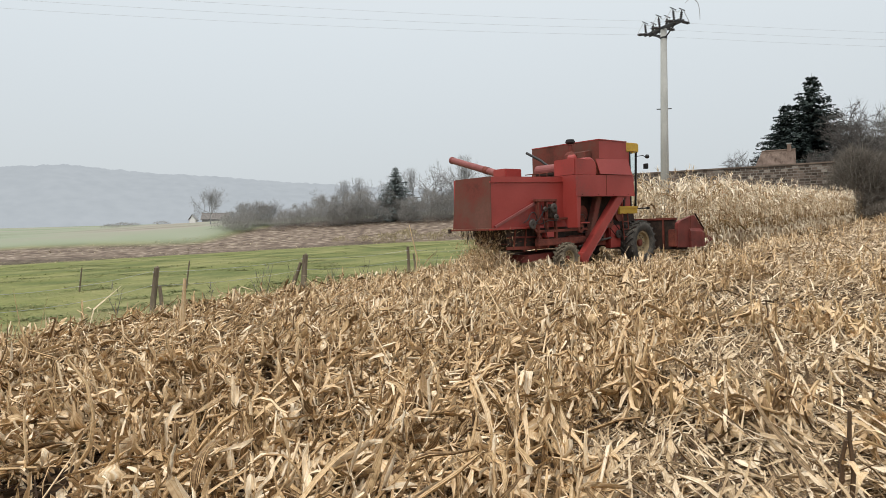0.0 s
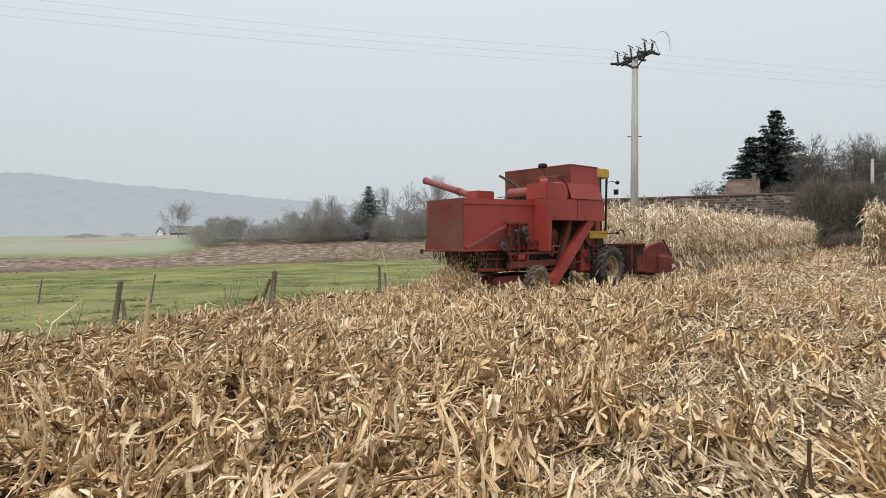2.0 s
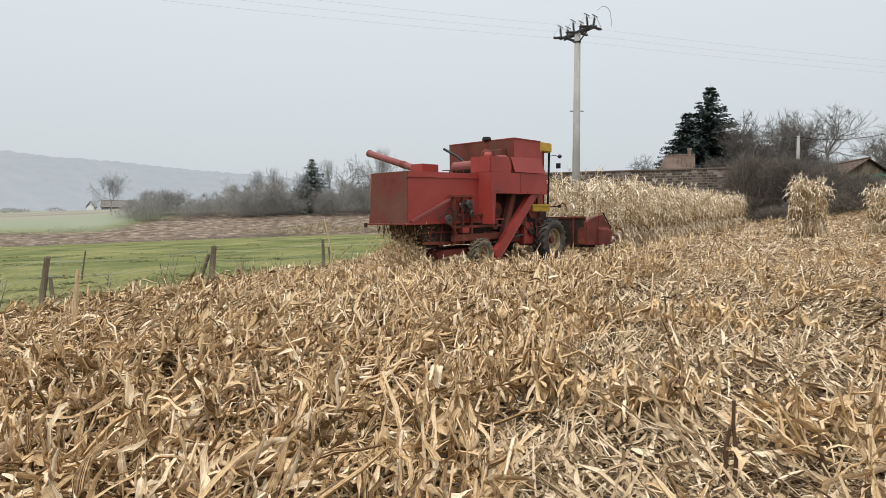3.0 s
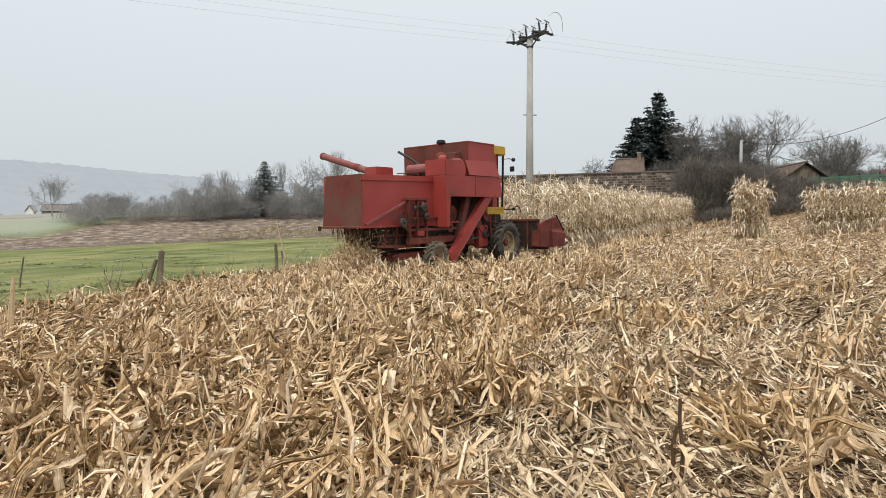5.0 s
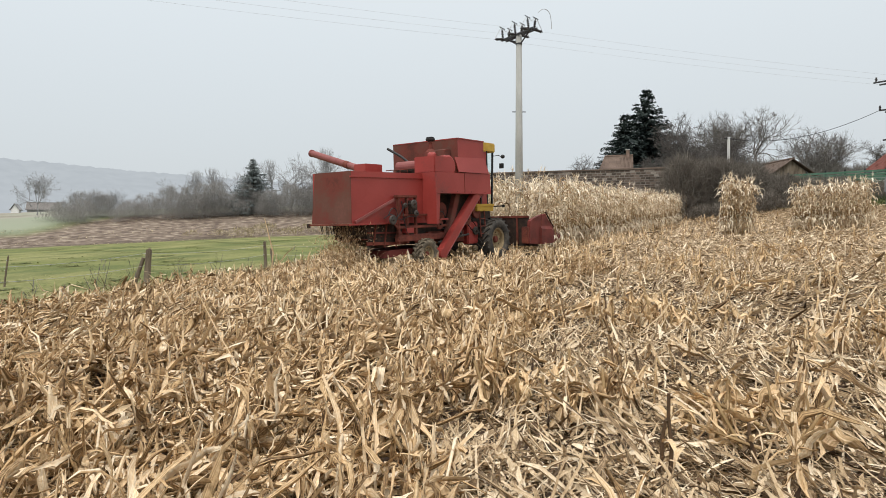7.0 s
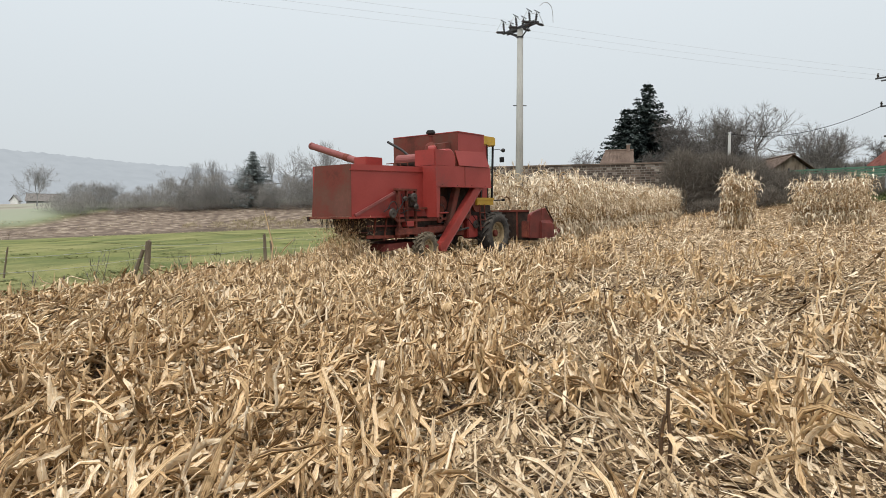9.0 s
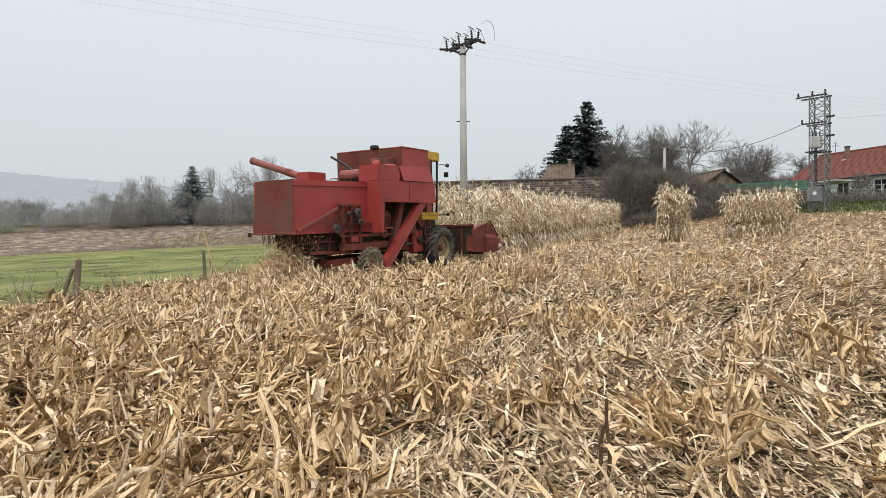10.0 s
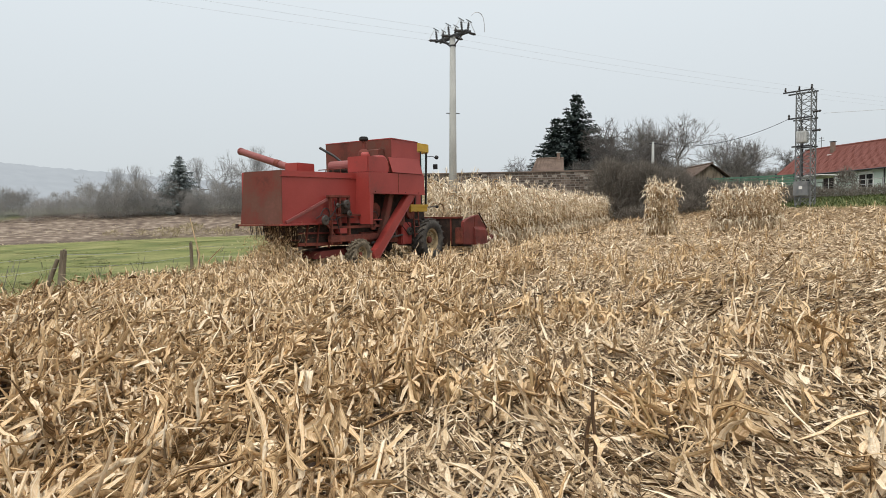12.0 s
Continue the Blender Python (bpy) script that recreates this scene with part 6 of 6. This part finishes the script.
for k in range(levels_):
    z0, z1 = th_ * k / levels_ + 0.05, th_ * (k + 1) / levels_
    for face in range(4):
        c0 = [(-hw, -hw), (hw, -hw), (hw, hw), (-hw, hw)][face]
        c1 = [(hw, -hw), (hw, hw), (-hw, hw), (-hw, -hw)][face]
        for a, b in ((c0, c1), (c1, c0)):
            out = 0.012 if a == c0 else -0.012
            part("lattice_brace", beam(bmesh.new(), (a[0] + out, a[1] + out, z0), (b[0] + out, b[1] + out, z1), 0.05, 0.03), STEEL, tower)
        part("lattice_strut", beam(bmesh.new(), (*c0, z1), (*c1, z1), 0.04, 0.04), STEEL, tower)
for z, w in ((th_ - 0.02, 1.35), (th_ - 1.9, 1.0), (th_ * 0.52, 0.75)):
    for s in (-1, 1):
        part("tower_crossarm", beam(bmesh.new(), (s * hw, -0.6, z), (s * hw, w, z), 0.08, 0.10), DARKSTEEL, tower)
for y, z in ((-0.5, th_), (0.3, th_), (1.2, th_), (0.95, th_ - 1.9)):
    m = Matrix.Translation((-hw, y, z + 0.04))
    part("tower_insulator", lathe(bmesh.new(), [(0.03, 0), (0.09, 0.06), (0.04, 0.1), (0.09, 0.16), (0.04, 0.2), (0.07, 0.26), (0.0, 0.3)], m, 8), INSUL, tower)
for k in (0, 1):
    part("strain_insulator", lathe(bmesh.new(), [(0.03, 0), (0.1, 0.1), (0.05, 0.18), (0.1, 0.28), (0.05, 0.36), (0.1, 0.46), (0.03, 0.55)], Matrix.Translation((-0.3, -0.5, th_ - 1.55 - 1.3 * k)) @ pose(0, 0, 0, 90), 8), INSUL, tower)
tr_ = part("transformer_tank", box(bmesh.new(), -0.75, -0.12, -0.24, 0.40, th_ * 0.55, th_ * 0.55 + 0.80, bevel=0.04), WHITEGREY, tower, "pale grey transformer tank")
for k in range(6):
    part("cooling_fin", box(bmesh.new(), -0.81, -0.755, -0.20 + k * 0.105, -0.165 + k * 0.105, th_ * 0.55 + 0.1, th_ * 0.55 + 0.7), WHITEGREY, tr_)
for y in (-0.14, 0.08, 0.30):
    part("bushing", lathe(bmesh.new(), [(0.04, 0), (0.07, 0.05), (0.04, 0.1), (0.07, 0.15), (0.04, 0.2), (0.06, 0.25), (0.02, 0.32)], Matrix.Translation((-0.4, y, th_ * 0.55 + 0.80)), 8), INSUL, tr_)
cb_ = part("switch_cabinet", box(bmesh.new(), -0.78, -0.50, -0.42, 0.52, 0.75, 1.75, bevel=0.02), STEEL, tower, "grey steel switch cabinet")
part("warning_plate", box(bmesh.new(), -0.792, -0.781, -0.08, 0.14, 1.2, 1.42), WHITE, cb_)
part("down_cable", tube(bmesh.new(), [(-0.2, 0.0, th_ - 1.7), (-0.35, 0.2, th_ - 2.4), (-0.2, 0.1, th_ * 0.55 + 1.1)], 0.03, 6), BLACK, tower)
part("cable_duct", rod(bmesh.new(), (-0.3, 0.1, 2.1), (-0.3, 0.1, th_ * 0.55), 0.06), DARKSTEEL, tower)

SP = polar(35.95, 60.0)
small_pole = empty("concrete_pole", "short pale concrete pole among the brush", "pole", Matrix.Translation(SP))
sh_ = 1.6 + 60 * math.tan(radians(7.3)) - SP.z
part("pole_shaft", rod(bmesh.new(), (0, 0, -0.2), (0, 0, sh_), 0.16, 0.11, 10), CONCRETE, small_pole, smooth=True)
part("pole_bracket", beam(bmesh.new(), (-0.4, 0, sh_ - 0.15), (0.4, 0, sh_ - 0.15), 0.06, 0.08), DARKSTEEL, small_pole)
cable = empty("service_cable", "dark cable sagging from the tower to a short pole", "cable")
a_, b2_ = TB + Vector((-0.9, 0.6, th_ - 1.9)), SP + Vector((0, 0, sh_ - 0.1))
curve_part("cable_span", [a_.lerp(b2_, t) - Vector((0, 0, 4 * 0.9 * t * (1 - t))) for t in [i / 12 for i in range(13)]], 0.018, BLACK, cable)
a_ = TB + Vector((0.9, -0.6, th_ - 1.6))
curve_part("cable_span", [a_ + Vector((2.2 * i, -2.6 * i, -0.12 * i + 0.03 * i * i)) for i in range(9)], 0.012, WIRE, cable)


# ---- buildings ----
def tile_roof(parent, material, along, up0, up1, hip, courses, per_row, name="roof"):
    """Courses of overlapping tiles on a slope: along = (start, end) of the eave, up0/up1 = eave and ridge offsets."""
    a, b = Vector(along[0]), Vector(along[1])
    rise = Vector(up1) - Vector(up0)
    n = (b - a).cross(rise).normalized()
    if n.z < 0:
        n = -n
    bm = bmesh.new()
    for k in range(courses):
        f0, f1 = k / courses, (k + 1.15) / courses
        for j in range(per_row):
            g0, g1 = j / per_row, (j + 0.97) / per_row
            lift = 0.035 + 0.012 * math.sin(k * 12.9 + j * 78.2)
            c = [a.lerp(b, g + hip * f * (1 - g)) + Vector(up0) + rise * f for g, f in ((g0, f0), (g1, f0), (g1, min(f1, 1.0)), (g0, min(f1, 1.0)))]
            top = [bm.verts.new(p + n * (lift if i < 2 else 0.01)) for i, p in enumerate(c)]
            low = [bm.verts.new(p - n * 0.005) for p in c]
            bm.faces.new(top)
            for i in range(4):
                bm.faces.new((top[i], low[i], low[(i + 1) % 4], top[(i + 1) % 4]))
    return tagged(part(name, bm, material, parent), kind="stuff")


def gable_house(name, label, origin, turn, length, depth, wall_h, ridge_h, wall_mat, roof_mat, courses, per_row, over=0.4, hip=0.0):
    """A house whose front runs along local x at y = 0; the back is at y = depth."""
    h = empty(name, label, "house", Matrix.Translation(origin) @ pose(0, 0, 0, 0, 0, turn))
    for y in (0, depth - 0.3):
        part("wall", box(bmesh.new(), 0, length, y, y + 0.3, -1.0, wall_h), wall_mat, h)
    for x in (0, length - 0.3):
        bm = bmesh.new()
        apex = wall_h if hip and x == 0 else ridge_h - 0.12
        o = [(0.3, -1.0), (0.3, wall_h), (depth / 2, apex), (depth - 0.3, wall_h), (depth - 0.3, -1.0)]
        a = [bm.verts.new((x, y, z)) for y, z in o]
        b = [bm.verts.new((x + 0.3, y, z)) for y, z in o]
        bm.faces.new(a)
        bm.faces.new(b[::-1])
        for i in range(5):
            bm.faces.new((a[i], b[i], b[(i + 1) % 5], a[(i + 1) % 5]))
        part("gable_wall", bm, wall_mat, h)
    slope = (ridge_h - wall_h) / (depth / 2)
    ez = wall_h - over * slope
    tile_roof(h, roof_mat, ((-over, 0, 0), (length + over, 0, 0)), (0, -over, ez), (0, depth / 2, ridge_h), hip, courses, per_row)
    tile_roof(h, roof_mat, ((-over, 0, 0), (length + over, 0, 0)), (0, depth + over, ez), (0, depth / 2, ridge_h), hip, max(4, courses // 3), max(4, per_row // 6))
    part("ridge_cap", rod(bmesh.new(), (-over + hip * (length + 2 * over), depth / 2, ridge_h + 0.02), (length + over, depth / 2, ridge_h + 0.02), 0.11, sides=8), roof_mat, h)
    part("gutter", rod(bmesh.new(), (-over, -over - 0.05, ez - 0.03), (length + over, -over - 0.05, ez - 0.03), 0.07, sides=8), DARKSTEEL, h)
    return h


def house_window(h, x, z, w, ht, trim):
    win = part("window", box(bmesh.new(), x, x + w, -0.03, -0.005, z, z + ht), DARKGLASS, h)
    for nm, bx in (("window_frame", (x - 0.09, x, z - 0.09, z + ht + 0.09)), ("window_frame", (x + w, x + w + 0.09, z - 0.09, z + ht + 0.09)), ("window_head", (x, x + w, z + ht, z + ht + 0.26)), ("window_sill", (x - 0.1, x + w + 0.1, z - 0.16, z - 0.09)), ("mullion", (x + w / 2 - 0.03, x + w / 2 + 0.03, z, z + ht))):
        part(nm, box(bmesh.new(), bx[0], bx[1], -0.09 if "sill" in nm else -0.06, -0.004, bx[2], bx[3], bevel=0.01), trim, win)


# red-roofed farmhouse: its front faces down the field
FH = Vector((*nearer(53.3, 52.5), 4.5))
farm = gable_house("farmhouse", "long pale green farmhouse with a red tiled roof", FH, -90, 11.5, 8.0, 2.6, 5.3, PLASTER, TILE, 26, 42)
farm_y = lambda b: 52.5 - 53.3 / math.tan(radians(b))
for b, w in ((48.45, 1.1), (50.7, 1.25), (47.0, 1.0)):
    house_window(farm, farm_y(b), 0.75, w, 1.15, WHITE)
part("plinth", box(bmesh.new(), 0, 11.5, -0.04, -0.005, -1.0, 0.25), CONCRETE, farm)
ch_ = part("chimney", box(bmesh.new(), 3.42, 3.76, 2.9, 3.25, 4.2, 5.66, bevel=0.02), BRICK, farm)
part("chimney_cap", box(bmesh.new(), 3.36, 3.82, 2.84, 3.31, 5.66, 5.73, bevel=0.02), DARKSTEEL, ch_)
part("chimney_flashing", box(bmesh.new(), 3.34, 3.84, 2.55, 2.9, 4.28, 4.42, bevel=0.02), WHITE, ch_)
an_ = part("antenna", rod(bmesh.new(), (9.6, 4.0, 5.5), (9.6, 4.0, 7.0), 0.03), STEEL, farm)
bm = bmesh.new()
rod(bm, (8.4, 4.0, 6.55), (9.8, 4.0, 6.62), 0.02, sides=5)
for k in range(5):
    rod(bm, (8.5 + k * 0.25, 3.7, 6.56), (8.5 + k * 0.25, 4.3, 6.56), 0.012, sides=4)
part("antenna_boom", bm, STEEL, an_)
bm = bmesh.new()
rod(bm, (1.5, 4.0, 5.2), (1.5, 4.0, 6.5), 0.03)
rod(bm, (1.15, 4.0, 6.1), (1.85, 4.0, 6.1), 0.025, sides=5)
rod(bm, (1.25, 4.0, 6.35), (1.75, 4.0, 6.35), 0.02, sides=5)
part("aerial", bm, STEEL, farm)
part("downpipe", rod(bmesh.new(), (11.2, -0.1, -0.5), (11.2, -0.1, 2.3), 0.06), DARKSTEEL, farm)
# garden fence before the house
gfence = empty("garden_fence", "low concrete and wire garden fence before the farmhouse", "fence")
for k in range(9):
    c = polar(46.6 + k * 0.95, 66 - k * 0.75)
    part("fence_post", rod(bmesh.new(), c - Vector((0, 0, 0.2)), c + Vector((0, 0, 1.35)), 0.06, sides=6), CONCRETE, gfence)
    if k:
        for z in (0.5, 0.9, 1.3):
            part("fence_rail", rod(bmesh.new(), last_ + Vector((0, 0, z)), c + Vector((0, 0, z)), 0.025, sides=4), CONCRETE if z > 1 else WIRE, gfence)
        part("fence_base", beam(bmesh.new(), last_ + Vector((0, 0, 0.12)), c + Vector((0, 0, 0.12)), 0.2, 0.3), CONCRETE, gfence)
    last_ = c
porch = empty("garden_shelter", "small white metal shelter frame beside the farmhouse", "shelter")
pc_ = polar(47.0, 63)
for dx, dy in ((0, 0), (1.6, -1.9), (1.4, 1.2), (3.0, -0.7)):
    part("shelter_post", rod(bmesh.new(), pc_ + Vector((dx, dy, -0.3)), pc_ + Vector((dx, dy, 1.9)), 0.05, sides=6), WHITE, porch)
part("shelter_roof", box(bmesh.new(), -0.2, 3.2, -2.1, 1.4, 1.88, 1.96, Matrix.Translation(pc_), bevel=0.01), WHITE, porch)

# old block wall
WR, WL = polar(31.0, 60.0), polar(15.9, 61.8)
wdir = Vector((WL.x - WR.x, WL.y - WR.y, 0))
wlen = wdir.length
wang = math.degrees(math.atan2(wdir.y, wdir.x))
wall = tagged(empty("old_wall", "", "", Matrix.Translation((WR.x, WR.y, 0)) @ pose(0, 0, 0, 0, 0, wang)), "long weathered grey-brown block wall behind the maize", "wall", kind="structure")
WTOP = 6.95
MORTAR = mat("old_lime_mortar", [(0.3, (0.17, 0.155, 0.135)), (0.7, (0.33, 0.31, 0.28))], rough=0.95, scale=0.8, fine=14, detail=0.5)
bm = bmesh.new()
box(bm, 0.03, wlen, -0.16, 0.16, 1.5, WTOP - 0.15)
part("wall_core", bm, MORTAR, wall, "pale mortar between the blocks")
vs_, fs_ = [], []
wr_ = np.random.default_rng(3)
for k in range(22):
    z = WTOP - 0.15 - 0.22 * (k + 1)
    x = -0.1 * (k % 2) - wr_.uniform(0, 0.06)
    while x < wlen:
        w = 0.42 * wr_.uniform(0.92, 1.06)
        o = wr_.uniform(0.008, 0.03)
        i0 = len(vs_)
        for yy in (0.16 + o, -0.16 - o):
            vs_ += [(x + 0.02, yy, z + 0.022), (x + w - 0.02, yy, z + 0.022), (x + w - 0.02, yy, z + 0.198), (x + 0.02, yy, z + 0.198)]
        fs_ += [(i0, i0 + 1, i0 + 2, i0 + 3), (i0 + 7, i0 + 6, i0 + 5, i0 + 4), (i0, i0 + 4, i0 + 5, i0 + 1), (i0 + 3, i0 + 2, i0 + 6, i0 + 7), (i0, i0 + 3, i0 + 7, i0 + 4), (i0 + 1, i0 + 5, i0 + 6, i0 + 2)]
        x += w
WALLBLOCK = mat("weathered_wall_block", [(0.0, (0.055, 0.045, 0.038)), (0.5, (0.115, 0.088, 0.072)), (0.85, (0.18, 0.14, 0.118)), (1.0, (0.32, 0.29, 0.255))], rough=0.95, by="island", detail=0.4, fine=12, bump=0.5)
tagged(mesh_object("wall_blocks", vs_, fs_, WALLBLOCK, wall), kind="stuff")
part("wall_coping", box(bmesh.new(), -0.1, wlen, -0.26, 0.26, WTOP - 0.15, WTOP, bevel=0.03), OLDTILE, wall)

old = gable_house("old_cottage", "old cottage with a weathered brown tiled roof and chimney", polar(25.7, 66, 2.2), -27.5, 3.0, 6.0, 4.7, 6.85, BRICK, BROWNTILE, 20, 18, 0.3, 0.22)
oc_ = part("chimney", box(bmesh.new(), 2.6, 2.95, 2.6, 2.95, 6.2, 7.4, bevel=0.02), BRICK, old)
part("chimney_cap", box(bmesh.new(), 2.55, 3.0, 2.55, 3.0, 7.4, 7.48), CONCRETE, oc_)
shed = gable_house("wooden_shed", "brown tiled shed roof half hidden in brush", polar(36.6, 70, 2.8), -103, 5.0, 5.2, 3.2, 5.0, OLDWOOD, BROWNTILE, 16, 14, 0.4)
longshed = gable_house("long_barn", "long low dark-roofed barn beyond the pasture", polar(5.4, 97, 2.6), -25.0, 17, 7.0, 3.2, 5.4, OLDWOOD, OLDTILE, 12, 36, 0.4)
# green slatted sheet fence
ga_, gb2_ = polar(40.3, 64), polar(46.6, 63)
gfz = 5.2
gslat = empty("green_fence", "green horizontal sheet-metal slat fence", "fence")
for k in range(5):
    a = Vector((ga_.x, ga_.y, gfz + 0.02 + k * 0.23))
    b = Vector((gb2_.x, gb2_.y, gfz + 0.06 + k * 0.23))
    part("slat", beam(bmesh.new(), a, b, 0.04, 0.17), GREEN, gslat)
for t in (0, 0.2, 0.4, 0.6, 0.8, 1.0):
    c = ga_.lerp(gb2_, t)
    part("fence_post", box(bmesh.new(), -0.05, 0.05, 0.04, 0.14, c.z - 0.3, gfz + 1.2, Matrix.Translation((c.x, c.y, 0))), DARKSTEEL, gslat)
part("fence_skirt", beam(bmesh.new(), Vector((ga_.x, ga_.y, gfz - 0.8)), Vector((gb2_.x, gb2_.y, gfz - 0.75)), 0.05, 1.5), OLDWOOD, gslat)
# far cottage and barn in the valley; FARBARK and MIDBARK carry painted haze
fc_ = gable_house("valley_cottage", "small white cottage far off in the mist", polar(-21.2, 210), 95, 2.0, 1.9, 1.1, 2.4, WHITE, FARBARK, 8, 8, 0.3)
gable_house("valley_barn", "long low grey-roofed barn far off in the mist", polar(-20.7, 216), 12, 8.0, 4.0, 1.0, 2.8, FARBARK, MIDBARK, 8, 10, 0.3)

# stubble, clods and dry grass on the ploughed strip
n_ = 16000
r_, b_ = rng.uniform(86, 128, n_), np.radians(rng.uniform(-40, 9, n_))
x_, y_ = r_ * np.sin(b_), r_ * np.cos(b_)
streak = np.sin(r_ * 0.55 + 3 * np.sin(b_ * 9)) + rng.normal(0, 0.6, n_)
ok = (streak > 0.2) & (r_ < 106 + np.interp(np.degrees(b_), [-21, -8], [0, 24]))
x_, y_ = x_[ok], y_[ok]
m_ = len(x_)
v_, f_ = ribbons(np.stack((x_, y_, height(x_, y_)), -1), rng.uniform(0, 6.28, m_), rng.uniform(0.0, 0.4, m_), rng.uniform(0.15, 0.45, m_), rng.uniform(0.05, 0.14, m_), rng.normal(-0.3, 0.3, m_), 3)
tagged(new("dry_stubble", quad_mesh("dry_stubble", v_, f_, DRYGRASS)), "dry brown stubble and weeds on ploughed land", "stubble", kind="stuff")

LAWN = mat("rough_lawn_grass", [(0.0, (0.05, 0.072, 0.026)), (0.6, (0.085, 0.112, 0.04)), (1.0, (0.16, 0.165, 0.07))], rough=0.85, by="island", bump=0, translucent=0.1)
# rough lawn between the field and the farmhouse
n_ = 42000
x_, y_ = scatter(n_, 40, 78, 43, 62)
ok = x_ + 0.25 * (y_ - 40) > 35.5
x_, y_ = x_[ok], y_[ok]
m_ = len(x_)
v_, f_ = ribbons(np.stack((x_, y_, height(x_, y_)), -1), rng.uniform(0, 6.28, m_), rng.uniform(0.6, 1.5, m_), rng.uniform(0.10, 0.30, m_), rng.uniform(0.04, 0.08, m_), rng.normal(-1.0, 0.5, m_), 3)
tagged(new("lawn_grass", quad_mesh("lawn_grass", v_, f_, LAWN)), "rough green lawn before the farmhouse", "grass", kind="stuff")

# broken maize on the rest of the field, behind and beside the path
for r0, r1, dp, dl, grow in ((0.9, 10, 14, 90, 1.0), (10, 30, 3.5, 14, 1.5)):
    v_, f_ = joined(broken_plants(r0, r1, dp, 6, 3, grow, 62, 315, fold=False) + [loose_leaves(r0, r1, dl, 3, grow, 62, 315, fold=False)])
    tagged(new("maize_stubble", quad_mesh("maize_stubble", v_, f_, STRAW)), LBL[0], "maize stubble", kind="stuff")
v_, f_ = mulch(0.9, 16, 260, 3, 1.25, 60, 118, fold=False)
tagged(new("maize_mulch", quad_mesh("maize_mulch", v_, f_, MULCH)), LBL[1], "maize mulch", kind="stuff")
